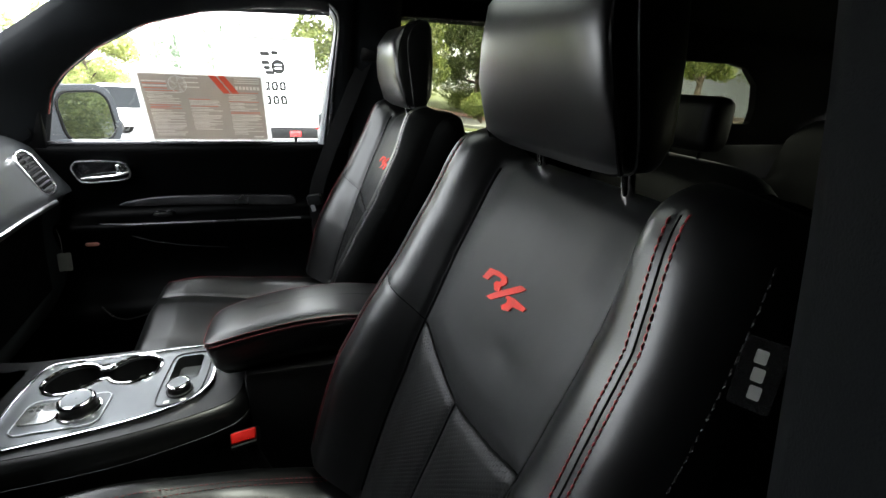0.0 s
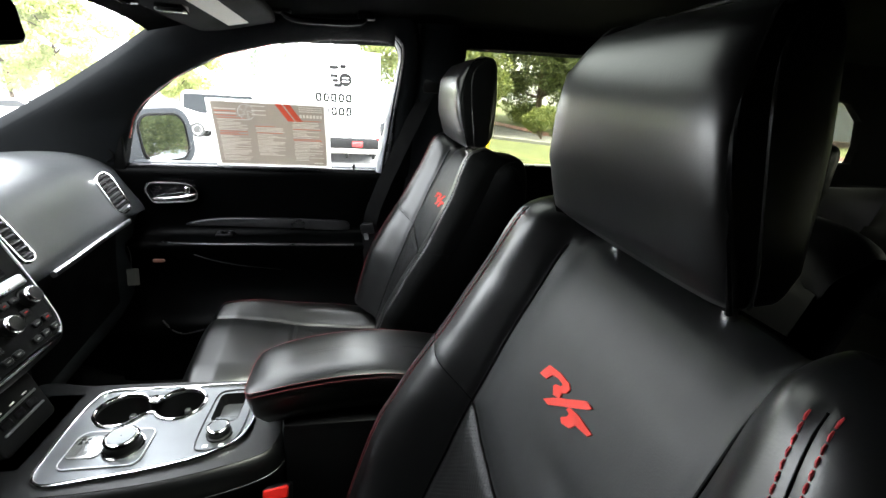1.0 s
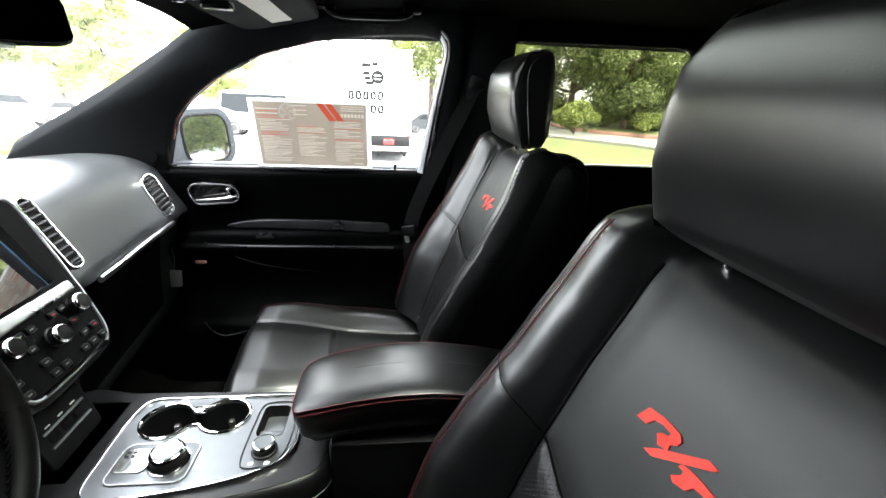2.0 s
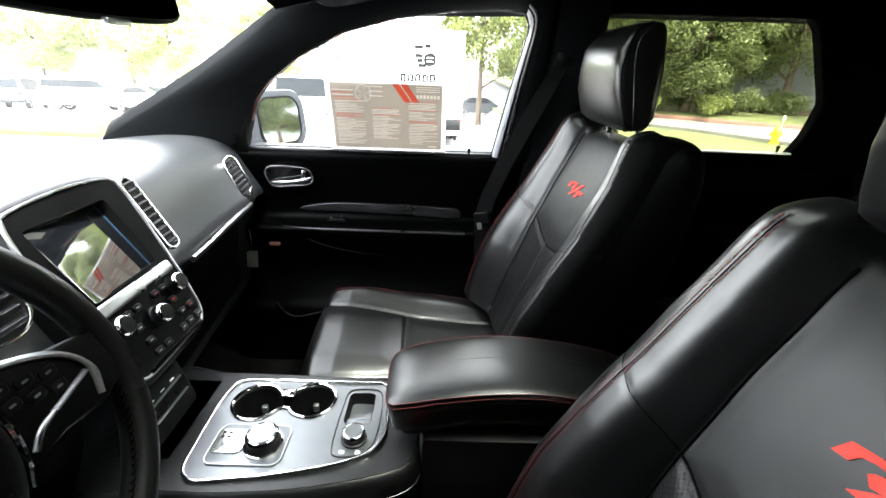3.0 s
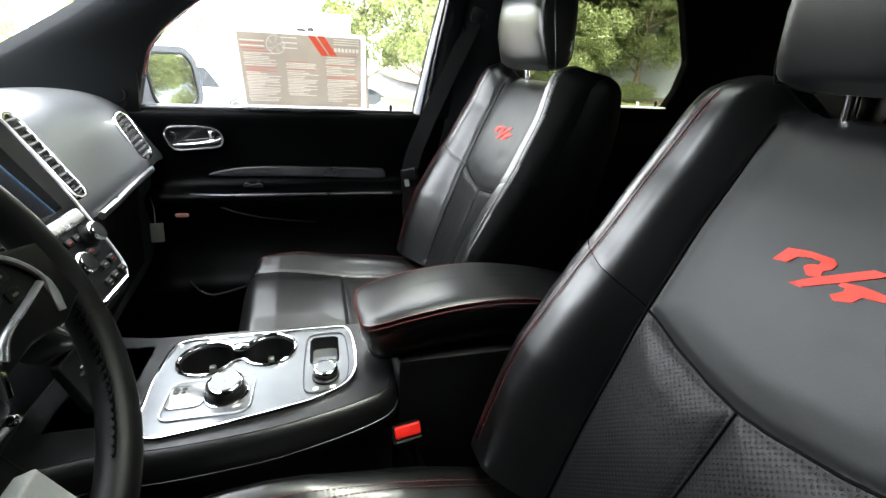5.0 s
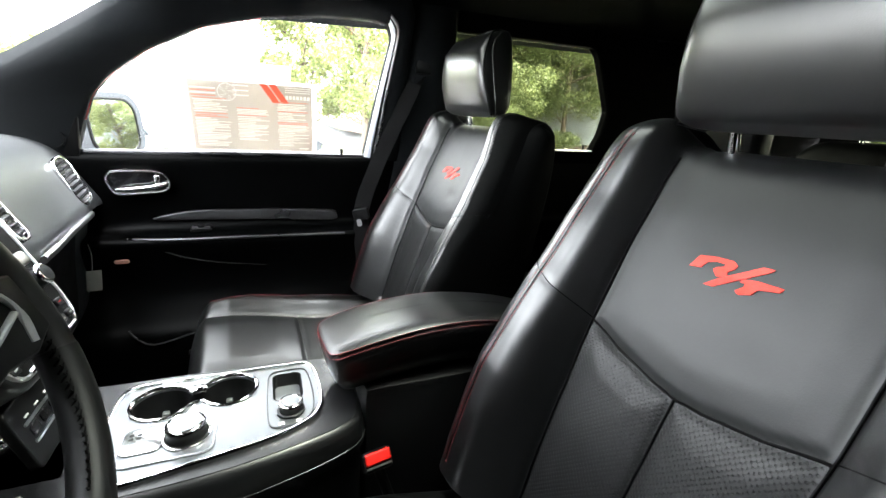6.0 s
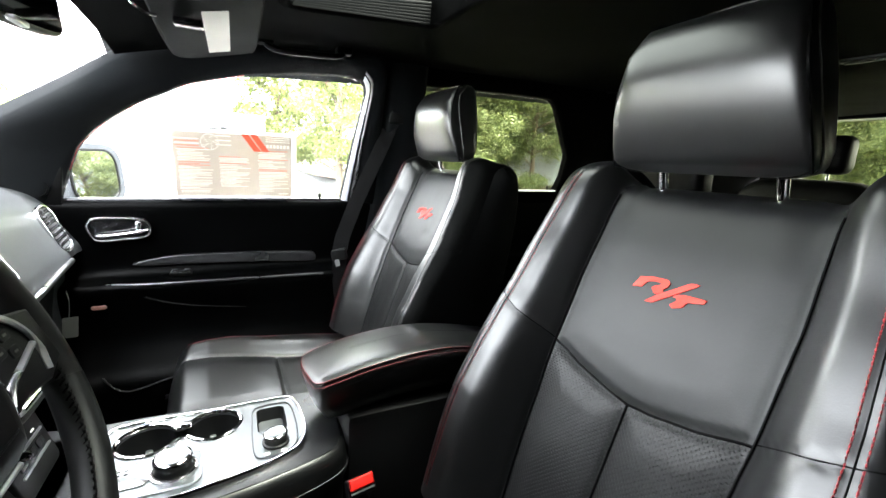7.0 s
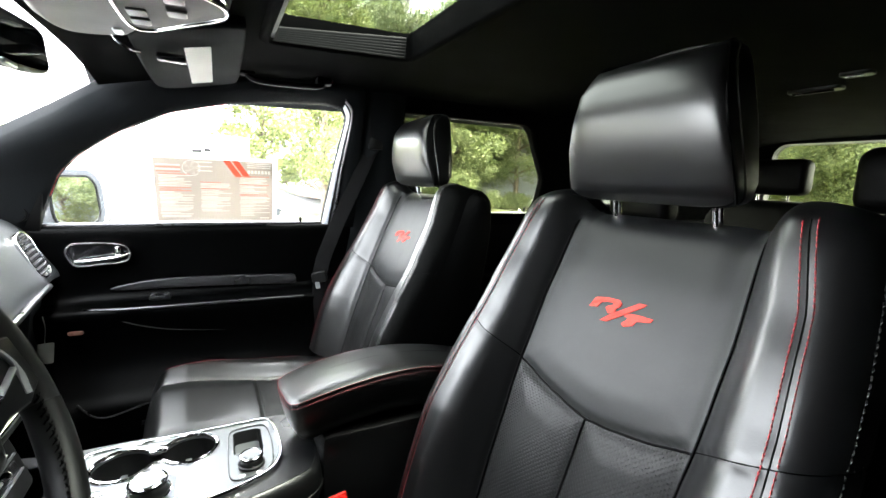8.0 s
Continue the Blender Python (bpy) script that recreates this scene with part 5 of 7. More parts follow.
around = resample(np.vstack([shrink(lid, -0.0016), shrink(lid, -0.0016)[:1]]), 241)
for dz in (-0.0045, 0.0040):
    for a, b in zip(around[:-1], around[1:]):
        c = a + (b - a) * 0.62
        bm_tube([(a[0], a[1], 1.005 + dz + arm_rise(a[0], a[1])), (c[0], c[1], 1.005 + dz + arm_rise(c[0], c[1]))], 0.0005, 4, bm=st)
part("stitching", st, REDTHREAD, arm)
part("bin", bm_box((-0.325, -0.088, 0.50), (0.04, 0.085, 0.93), 0.015), PLASTIC, arm)


# ---- dashboard ----
dash = thing("dashboard", "black soft-touch dashboard with chrome-edged vents and centre stack", "dashboard")
DASH_PROF = catmull([(-1.38, 1.19), (-1.21, 1.240), (-1.06, 1.258), (-0.965, 1.258), (-0.905, 1.243), (-0.868, 1.210), (-0.832, 1.140), (-0.802, 1.088), (-0.806, 1.078),
                     (-0.826, 1.066), (-0.842, 1.03), (-0.855, 0.95), (-0.87, 0.80), (-0.95, 0.68), (-1.05, 0.60)], 80)


def dash_shift(y):
    return -0.04 * min(1.35, max(0, (abs(y) - 0.2) / 0.36))


rows = []
for y in np.linspace(-0.735, 0.735, 60):
    lift = -0.012 * (abs(y) / 0.735) ** 3
    rows.append([(p[0] + dash_shift(y) * np.interp(p[0], (-1.38, -0.97), (0.3, 1)), y, p[1] + lift) for p in DASH_PROF])
part("shell", bm_loft(rows), DASH, dash, "", 70)
# trim strip over the glovebox
strip = [(-0.7985, 0.215, 1.078), (-0.806, 0.30, 1.077), (-0.822, 0.42, 1.074), (-0.840, 0.56, 1.068), (-0.848, 0.62, 1.065)]
part("trim_strip", bm_tube(catmull(strip, 30), 0.0058, 8, flat=1.3), SATIN, dash, "satin silver strip above the glovebox")
part("glovebox_lid", bm_loft([[(x + dash_shift(y) + 0.006, y, z) for y in np.linspace(0.17, 0.60, 20)] for x, z in ((-0.83, 1.05), (-0.842, 1.03), (-0.855, 0.95), (-0.868, 0.82), (-0.88, 0.80))]), VINYL, dash, "", 70)
tagc = part("hanging_tag", bm_prism(rrect(0.032, 0.055, 0.003), axes((-0.872, 0.628, 0.888), (1, 0.1, 0), (0.1, 0, 1), (0, -1, 0)), 0.001), TAGPAPER, dash, "grey paper tag hanging from the glovebox")
part("tag_string", bm_tube(catmull([(-0.872, 0.632, 0.985), (-0.868, 0.629, 0.955), (-0.872, 0.627, 0.914)], 10), 0.0009, 5), TAGPAPER, tagc)


def vent(parent, top, low, width, lean, slats=9):
    """An upright slot vent with slats and a chrome surround between two points."""
    top, low = Vector(top), Vector(low)
    up = (top - low).normalized()
    across = Vector((0, 1, 0)) + Vector((lean, 0, 0))
    out = across.cross(up).normalized()
    across = up.cross(out).normalized()
    h = (top - low).length
    m = axes((top + low) / 2, across, up, out)
    o = rrect(width, h, width * 0.42, 6) * 1.0
    o[:, 0] += 0.006 * np.sin(o[:, 1] / h * math.pi)
    v = part("air_vent", bm_prism(o, m @ Matrix.Translation((0, 0, -0.012)), 0.013), PLASTIC, parent, "black slatted air vent with a chrome surround")
    part("surround", bm_ring(shrink(o, -0.004), m @ Matrix.Translation((0, 0, -0.001)), 0.0055, 0.007), CHROME, v, "chrome surround")
    for i in range(slats):
        b = -h / 2 + h * (i + 0.8) / (slats + 0.6)
        c = m @ Matrix.Translation((0.006 * math.sin(b / h * math.pi), b, 0.002)) @ pose(0, 0, 0, 28)
        bm = bm_box((-width * 0.40, -0.0035, -0.004), (width * 0.40, 0.0035, 0.004), 0.0012)
        bm.transform(c)
        part("slat", bm, DARKTRIM, v)
    return v


vent(dash, (-0.899, 0.610, 1.196), (-0.852, 0.628, 1.094), 0.056, 0.18, 8)
vent(dash, (-0.866, 0.163, 1.250), (-0.797, 0.172, 1.128), 0.030, 0.0, 10)
vent(dash, (-0.850, -0.150, 1.235), (-0.800, -0.150, 1.145), 0.075, 0.0, 6)

# centre stack
m_stk = axes((-0.796, 0.0, 1.133), (0, 1, 0), (-0.565, 0, 1))
K = 1.1486


def sz(z):
    return (z - 1.133) * K


bez_o = catmull([(-0.068, sz(1.250)), (-0.045, sz(1.262)), (0.05, sz(1.268)), (0.125, sz(1.263)), (0.147, sz(1.247)), (0.142, sz(1.18)), (0.128, sz(1.10)), (0.114, sz(1.045)), (0.098, sz(1.022)), (0.07, sz(1.014)),
                 (-0.05, sz(1.012)), (-0.080, sz(1.020)), (-0.092, sz(1.05)), (-0.092, sz(1.12)), (-0.082, sz(1.20))], 90, True)
if np.sum(bez_o[:, 0] * np.roll(bez_o[:, 1], -1) - np.roll(bez_o[:, 0], -1) * bez_o[:, 1]) < 0:
    bez_o = bez_o[::-1]
scr = rrect(0.150, 0.124, 0.006, 3) + (0.023, sz(1.1815))
panel_o = shrink(bez_o, -0.010)
rows = [[m_stk @ Vector((p[0], p[1], d)) for p in shrink(panel_o, k)] for k, d in ((0, -0.05), (0, -0.006), (0.003, -0.001), (0.008, 0.002), (0.016, 0.002))]
stack = part("centre_panel", bm_loft(rows, True), CONBODY, dash, "raised centre stack with display and dials", 60)
part("chrome_frame", bm_ring(bez_o, m_stk @ Matrix.Translation((0, 0, -0.002)), 0.0055, 0.009), SATIN, stack, "silver frame")
face = holed_plate(shrink(bez_o, 0.005), [scr[::-1]], -0.004, 0.004)
face.transform(m_stk)
part("black_face", face, VINYL, stack, "black face round the sunken screen")
# the screen is turned a little in its frame and sinks towards the passenger side
m_scr = m_stk @ Matrix.Translation((-0.052, sz(1.1815) + 0.062, 0.001)) @ pose(0, 0, 0, -3.5, 7, 0) @ Matrix.Translation((0.075, 0, 0))
deep = [m_scr @ Vector((p[0], p[1], 0.0)) for p in rrect(0.150, 0.128, 0.006, 3) + (0, -0.064)]
well = bm_loft([[m_stk @ Vector((p[0], p[1], 0.0035)) for p in scr], deep], True)
part("screen_well", well, PLASTIC, stack, "sloped black edge round the screen")
part("display", bm_prism(rrect(0.148, 0.126, 0.004, 3) + (0, -0.064), m_scr @ Matrix.Translation((0, 0, -0.002)), 0.0025, 0.0008), SCREEN, stack, "dark touch screen reflecting the sky")
part("display_edge", bm_prism(rrect(0.003, 0.122, 0.001, 2) + (0.0735, -0.064), m_scr, 0.0016), mat("edge_blue", (0.035, 0.075, 0.12), 0.25, 0.3, vary=0.1), stack, "thin blue edge of the screen")
part("button_ledge", bm_prism(rrect(0.205, 0.020, 0.005, 3) + (0.010, sz(1.113)), m_stk @ Matrix.Translation((0, 0, 0.0)), 0.012, 0.004), SATIN, stack, "satin ledge under the screen")
for y, z, r in ((0.092, 1.086, 0.0155), (0.022, 1.066, 0.0155), (-0.048, 1.086, 0.0155)):
    d = part("dial", bm_lathe([(r + 0.002, 0), (r + 0.002, 0.003), (r, 0.005), (r * 0.93, 0.018), (r * 0.8, 0.021), (0.001, 0.0215)], m_stk @ Matrix.Translation((y, sz(z), 0.003)), 28), PLASTIC, stack, "ribbed black dial")
    part("dial_ring", bm_lathe([(r * 0.97, 0.014), (r * 1.02, 0.0165), (r * 0.9, 0.0200), (r * 0.82, 0.0208)], m_stk @ Matrix.Translation((y, sz(z), 0.003)), 28), CHROME, d)
for i, (y, z) in enumerate([(y, z) for z in (1.092, 1.070, 1.048, 1.030) for y in (-0.075, -0.022, 0.0, 0.045, 0.066, 0.09)]):
    if (abs(y - 0.092) < 0.02 and z > 1.06) or (abs(y - 0.022) < 0.024 and 1.045 < z < 1.09) or (abs(y + 0.048) < 0.02 and z > 1.06):
        continue
    key = part("key", bm_prism(rrect(0.017, 0.011, 0.003, 3) + (y, sz(z)), m_stk @ Matrix.Translation((0, 0, 0.003)), 0.005, 0.0015), PLASTIC, stack)
    part("key_mark", bm_prism(np.array([(-0.0035, -0.001), (0.0035, -0.001), (0.0035, 0.001), (-0.0035, 0.001)]) + (y, sz(z)), m_stk @ Matrix.Translation((0, 0, 0.0079)), 0.0004), REDPLASTIC if i % 7 == 3 else TAGPAPER, key)
part("lower_strip", bm_tube([m_stk @ Vector((y, sz(1.017), 0.004)) for y in (-0.06, 0.0, 0.085)], 0.004, 8), CHROME, stack)
# driver's side trim, cluster hood and dials
part("driver_strip", bm_tube(catmull([(-0.742, -0.11, 1.125), (-0.745, -0.17, 1.118), (-0.755, -0.24, 1.108), (-0.77, -0.40, 1.10)], 20), 0.011, 8, flat=1.5), SATIN, dash, "satin silver strip beside the wheel")
hood = []
for x, s in ((-1.0, 0.9), (-0.90, 1.0), (-0.83, 1.0), (-0.82, 0.97), (-0.84, 0.92), (-0.90, 0.9)):
    hood.append([(x, -0.385 + 0.185 * s * math.cos(a), 1.165 + 0.165 * s * math.sin(a)) for a in np.linspace(0, math.pi, 30)])
part("cluster_hood", bm_loft(hood), DASH, dash, "", 70)
part("cluster_glass", bm_box((-0.905, -0.55, 1.13), (-0.895, -0.22, 1.30), 0.004), SCREEN, dash)
for dy in (-0.10, 0.10):
    part("gauge_ring", bm_lathe([(0.058, 0), (0.058, 0.008), (0.053, 0.010), (0.050, 0.002)], axes((-0.893, -0.385 + dy, 1.205), (0, 1, 0), (0, 0, 1), (1, 0, 0)), 36), SATIN, dash)
part("lower_panel", bm_loft([[(x, y, z) for y in np.linspace(-0.70, -0.12, 12)] for x, z in ((-0.80, 1.085), (-0.78, 1.05), (-0.80, 0.95), (-0.86, 0.80), (-0.95, 0.72))]), VINYL, dash, "", 70)

# ---- steering wheel ----
sw = thing("steering_wheel", "black leather steering wheel with chrome-trimmed spokes", "steering wheel")
th = radians(22)
m_sw = axes((-0.660, -0.385, 1.180), (0, 1, 0), (-math.sin(th), 0, math.cos(th)))


def rim_arc(a0, a1, n, r=0.188):
    return [m_sw @ Vector((r * math.cos(radians(a)), r * math.sin(radians(a)), 0)) for a in np.linspace(a0, a1, n)]


part("rim", bm_tube(rim_arc(-20, 200, 60), 0.0165, 14), HIDE, sw, "smooth black leather rim", 70)
part("rim_grip", bm_tube(rim_arc(-78, -20, 24), 0.0172, 14), PERF, sw, "perforated grip", 70)
part("rim_grip", bm_tube(rim_arc(200, 258, 24), 0.0172, 14), PERF, sw, "perforated grip", 70)
part("rim", bm_tube(rim_arc(258, 282, 12), 0.0165, 14), HIDE, sw, "", 70)
lace = bmesh.new()
for a in np.arange(-62, -2, 2.6):
    c = Vector((0.1735 * math.cos(radians(a)), 0.1735 * math.sin(radians(a)), 0.006))
    for k in (-1, 1):
        d = Vector((0.004 * k, 0.0035, 0.003))
        bm_tube([m_sw @ (c - d), m_sw @ (c + Vector((-0.0015, 0, 0.002))), m_sw @ (c + d)], 0.0010, 5, bm=lace)
part("lacing", lace, SHELL, sw, "crossed black lacing inside the rim")["kind"] = "stuff"
half_hub = [(0.025, 0.056), (0.050, 0.047), (0.063, 0.020), (0.064, -0.010), (0.058, -0.035), (0.047, -0.056), (0.032, -0.065)]
hub_o = catmull(half_hub + [(-x, y) for x, y in half_hub[::-1]], 70, True)[::-1]
rows = [[m_sw @ Vector((p[0], p[1], z)) for p in shrink(hub_o, d)] for d, z in ((0.006, -0.04), (0.0, -0.02), (0.0, 0.010), (0.004, 0.020), (0.010, 0.026), (0.017, 0.029), (0.024, 0.030))]
hub = part("airbag_cover", bm_loft(rows, True, True), PLASTIC, sw, "", 60)
for dy in (0.0, 0.007):
    part("badge_bar", bm_prism(rrect(0.034, 0.0042, 0.001, 2) + (0.020, -0.012 + dy), m_sw @ Matrix.Translation((0, 0, 0.0295)), 0.0014), SPOKESATIN, hub, "worn silver badge bar")
for s in (-1, 1):
    part("hub_trim", bm_tube(catmull([m_sw @ Vector((q[0] * s, q[1], q[2])) for q in ((0.047, 0.040, 0.022), (0.060, 0.018, 0.020), (0.0635, -0.010, 0.018), (0.058, -0.035, 0.018), (0.048, -0.055, 0.018))], 24), [0.0016 + 0.0022 * math.sin(math.pi * (k + 2) / 27) for k in range(24)], 8), CHROME, hub, "chrome edge of the hub")
    part("trim_knob", bm_lathe([(0.0035, 0), (0.004, 0.002), (0.003, 0.005), (0.001, 0.006)], m_sw @ Matrix.Translation((0.038 * s, -0.066, 0.016)), 14), CHROME, hub)
    spk = [(0.052, 0.046), (0.097, 0.038), (0.136, 0.022), (0.176, 0.014), (0.178, -0.040), (0.142, -0.050), (0.10, -0.044), (0.056, -0.048)]
    sp = [(x * s, y) for x, y in spk][::-s]
    spoke = part("spoke", bm_prism(sp[::-1], m_sw @ Matrix.Translation((0, 0, -0.014)), 0.026, 0.004), PLASTIC, sw, "black spoke with push buttons")
    part("spoke_trim", bm_tube(catmull([m_sw @ Vector((q[0] * s, q[1], 0.013)) for q in ((0.064, 0.042), (0.097, 0.035), (0.134, 0.016), (0.151, -0.012), (0.143, -0.040))], 28), [0.0036 + 0.0016 * math.sin(math.pi * k / 27) for k in range(28)], 8, flat=0.6), SPOKESATIN, spoke, "satin trim line")
    part("spoke_trim", bm_tube(catmull([m_sw @ Vector((q[0] * s, q[1], 0.013)) for q in ((0.145, -0.012), (0.115, -0.019), (0.085, -0.026), (0.069, -0.038))], 20), 0.0034, 8, flat=0.6), SPOKESATIN, spoke)
    for i in range(3):
        for j in range(2):
            bx, by = (0.080 + 0.019 * i) * s, 0.020 - 0.006 * i - 0.016 * j
            part("button", bm_prism(rrect(0.016, 0.010, 0.003, 3) + (bx, by), m_sw @ Matrix.Translation((0, 0, 0.0105)), 0.003, 0.001), PLASTIC, spoke)
            part("button_mark", bm_prism(rrect(0.006, 0.0022, 0.0008, 2) + (bx, by), m_sw @ Matrix.Translation((0, 0, 0.0134)), 0.0004), TAGPAPER, spoke)
part("bottom_line", bm_tube([m_sw @ Vector((x, -0.067, 0.016)) for x in (-0.032, 0.0, 0.032)], 0.0022, 8), SPOKESATIN, hub)
part("lower_spoke", bm_prism([(-0.03, -0.055), (-0.036, -0.12), (-0.05, -0.178), (0.05, -0.178), (0.036, -0.12), (0.03, -0.055)], m_sw @ Matrix.Translation((0, 0, -0.018)), 0.02, 0.004), PLASTIC, sw)
part("lower_plate", bm_prism([(-0.024, -0.098), (-0.027, -0.142), (-0.034, -0.174), (0.034, -0.174), (0.027, -0.142), (0.024, -0.098)], m_sw @ Matrix.Translation((0, 0, 0.0)), 0.018, 0.003), mat("plate_silver", (0.72, 0.72, 0.70), 0.5, 0.1, vary=0.06), sw, "pale silver plate on the lower spoke")
part("column", bm_tube([m_sw @ Vector((0, 0, -0.02)), m_sw @ Vector((0, 0, -0.17))], 0.055, 16), PLASTIC, sw)

# ---- overhead ----
visor = thing("sun_visor", "black cloth sun visor with a pale warning label", "sun visor")
m_vis = axes((-0.503, 0.395, 1.618), (0, -1, 0.05), (-1, 0, -0.20))
vo = catmull([(-0.235, -0.085), (-0.24, 0.0), (-0.225, 0.085), (-0.10, 0.098), (0.12, 0.098), (0.20, 0.088), (0.225, 0.04), (0.22, -0.06), (0.20, -0.095), (0.0, -0.10), (-0.20, -0.098)], 70, True)
part("pad", bm_prism(vo * (-1, 1), m_vis, 0.022, 0.009), TRIM, visor, "", 60)
part("label", bm_prism(rrect(0.30, 0.048, 0.003, 2) + (-0.02, -0.01), m_vis @ Matrix.Translation((0, 0, 0.0215)), 0.0012), LABEL, visor, "pale printed label")
part("arm", bm_tube(catmull([(-0.625, 0.235, 1.608), (-0.615, 0.24, 1.590), (-0.60, 0.255, 1.582), (-0.585, 0.27, 1.584)], 12), 0.0030, 8), CHROME, visor, "bright visor arm")
part("clip", bm_box((-0.560, 0.270, 1.574), (-0.510, 0.300, 1.588), 0.003), GLOSS, visor)
visor2 = thing("sun_visor", "black cloth sun visor above the driver", "sun visor")
m_vis2 = axes((-0.500, -0.395, 1.628), (0, -1, 0), (-1, 0, -0.20))
part("pad", bm_prism(vo, m_vis2, 0.022, 0.009), TRIM, visor2, "", 60)

grab = thing("grab_handle", "black plastic grab handle above the passenger window", "grab handle")
part("bar", bm_tube(catmull([(-0.385, 0.565, 1.634), (-0.375, 0.555, 1.617), (-0.345, 0.548, 1.609), (-0.28, 0.545, 1.609), (-0.215, 0.548, 1.612), (-0.188, 0.555, 1.620), (-0.18, 0.565, 1.638)], 30), 0.010, 10, flat=0.8), VINYL, grab)
for gx in (-0.385, -0.18):
    part("mount", bm_box((gx - 0.022, 0.545, 1.622), (gx + 0.022, 0.580, 1.642), 0.006), VINYL, grab)

over = thing("overhead_console", "grey overhead console with chrome edging and map lights", "overhead console")
oc = catmull([(-0.705, -0.15), (-0.695, 0.0), (-0.705, 0.15), (-0.68, 0.225), (-0.60, 0.215), (-0.565, 0.160), (-0.50, 0.095), (-0.452, 0.045), (-0.437, 0.0), (-0.452, -0.045), (-0.50, -0.095), (-0.565, -0.160), (-0.60, -0.215), (-0.68, -0.225)], 80, True)
m_ov = axes((0, 0, 1.652), (1, 0, 0.05), (0, -1, 0), (0.05, 0, -1))
part("body", bm_prism(oc, m_ov, 0.030, 0.014), mat("overhead_grey", (0.055, 0.055, 0.055), 0.5, vary=0.1, grain=0.2, grain_scale=800), over, "", 60)
oi = catmull([(-0.580, -0.12), (-0.585, 0.0), (-0.580, 0.12), (-0.555, 0.138), (-0.50, 0.082), (-0.457, 0.036), (-0.446, 0.0), (-0.457, -0.036), (-0.50, -0.082), (-0.555, -0.138)], 60, True)
part("panel", bm_prism(oi, m_ov, 0.033, 0.004), mat("switch_panel", (0.006, 0.006, 0.0065), 0.5, vary=0.1, spec=0.3), over, "dark switch panel", 60)
part("chrome_edge", bm_ring(shrink(oi, -0.005), m_ov @ Matrix.Translation((0, 0, 0.024)), 0.008, 0.012), CHROME, over, "chrome edging")
for i, (x, y) in enumerate([(-0.562, 0.090), (-0.562, 0.045), (-0.562, -0.045), (-0.562, -0.090), (-0.51, 0.03), (-0.51, -0.03)]):
    part("switch", bm_prism(rrect(0.026, 0.030, 0.004, 3) + (x, y), m_ov, 0.036, 0.002), DARKTRIM, over)
for y in (-0.175, 0.175):
    part("button", bm_prism(rrect(0.014, 0.030, 0.004, 3) + (-0.605, y), m_ov, 0.033, 0.002), SATIN, over)

for x, y, L in ((1.085, -0.085, 0.10), (0.955, -0.225, 0.035)):
    cl = thing("ceiling_fitting", "small chrome-edged fitting on the black headliner", "ceiling fitting", "ceiling fittings")
    mz = head_z(x, y)
    part("base", bm_prism(rrect(0.05, L + 0.03, 0.015, 5), axes((x, y, mz + 0.002), (1, 0, 0), (0, -1, 0), (0, 0, -1)), 0.010, 0.004), PLASTIC, cl)
    part("edge", bm_tube([(x - 0.012, y - L / 2, mz - 0.010), (x - 0.012, y + L / 2, mz - 0.010)], 0.0035, 8), CHROME, cl, "chrome edge")
rvm = thing("rear_view_mirror", "black framed rear-view mirror hanging at the windshield", "rear-view mirror")
m_rv = axes((-0.712, -0.005, 1.528), (0.18, 1, 0), (-0.05, 0, 1))
ro = catmull([(-0.125, -0.028), (-0.13, 0.0), (-0.122, 0.032), (-0.06, 0.038), (0.06, 0.038), (0.122, 0.032), (0.13, 0.0), (0.125, -0.028), (0.06, -0.036), (-0.06, -0.036)], 60, True)
part("housing", bm_loft([[m_rv @ Vector((p[0], p[1], z)) for p in shrink(ro, d)] for d, z in ((0.02, -0.035), (0.008, -0.028), (0.001, -0.012), (0.0, 0.0), (0.002, 0.004), (0.005, 0.005))], True, True), PLASTIC, rvm, "", 60)
part("glass", bm_prism(shrink(ro, 0.006), m_rv @ Matrix.Translation((0, 0, 0.0045)), 0.002), CABINMIRROR, rvm, "mirror glass")
part("mount", bm_tube([(-0.735, 0.0, 1.545), (-0.745, 0.0, 1.595)], 0.014, 10), PLASTIC, rvm)
part("rear_button", bm_box((-0.70, -0.02, 1.487), (-0.69, 0.02, 1.494), 0.002), SATIN, rvm)


# ---- outside ----
ASPHALT = mat("asphalt", (0.11, 0.11, 0.11), 0.9, vary=0.3, scale=0.8, grain=0.8, grain_scale=90)
CONCRETE = mat("concrete", (0.17, 0.168, 0.16), 0.85, vary=0.2, scale=1.2, grain=0.5, grain_scale=60)
REDCURB = mat("red_curb_paint", (0.20, 0.10, 0.085), 0.7, vary=0.3, scale=3)
LAWN = mat("lawn", (0.055, 0.072, 0.022), 0.9, vary=0.35, scale=1.5, grain=1.0, grain_scale=60, tint=(0.09, 0.10, 0.032))
DRYLAWN = mat("dry_lawn", (0.085, 0.070, 0.012), 0.9, vary=0.3, scale=1.5, grain=1.0, grain_scale=60, spec=0.1)
BARK = mat("bark", (0.10, 0.075, 0.055), 0.9, vary=0.35, scale=6, grain=1.0, grain_scale=40)
MULCH = mat("mulch", (0.06, 0.038, 0.026), 0.95, vary=0.4, scale=5, grain=1.0, grain_scale=50)
WALLGREY = mat("grey_wall", (0.22, 0.24, 0.27), 0.8, vary=0.12, scale=0.4, grain=0.3, grain_scale=20)
WHITEPAINT = mat("white_paint", (0.78, 0.78, 0.77), 0.35, vary=0.05, scale=0.8)
DARKPAINT = mat("dark_paint", (0.02, 0.023, 0.026), 0.35, 0.2, coat=0.3, vary=0.05)
BLUEPAINT = mat("silver_blue_paint", (0.35, 0.42, 0.48), 0.25, 0.5, coat=0.8, vary=0.05)
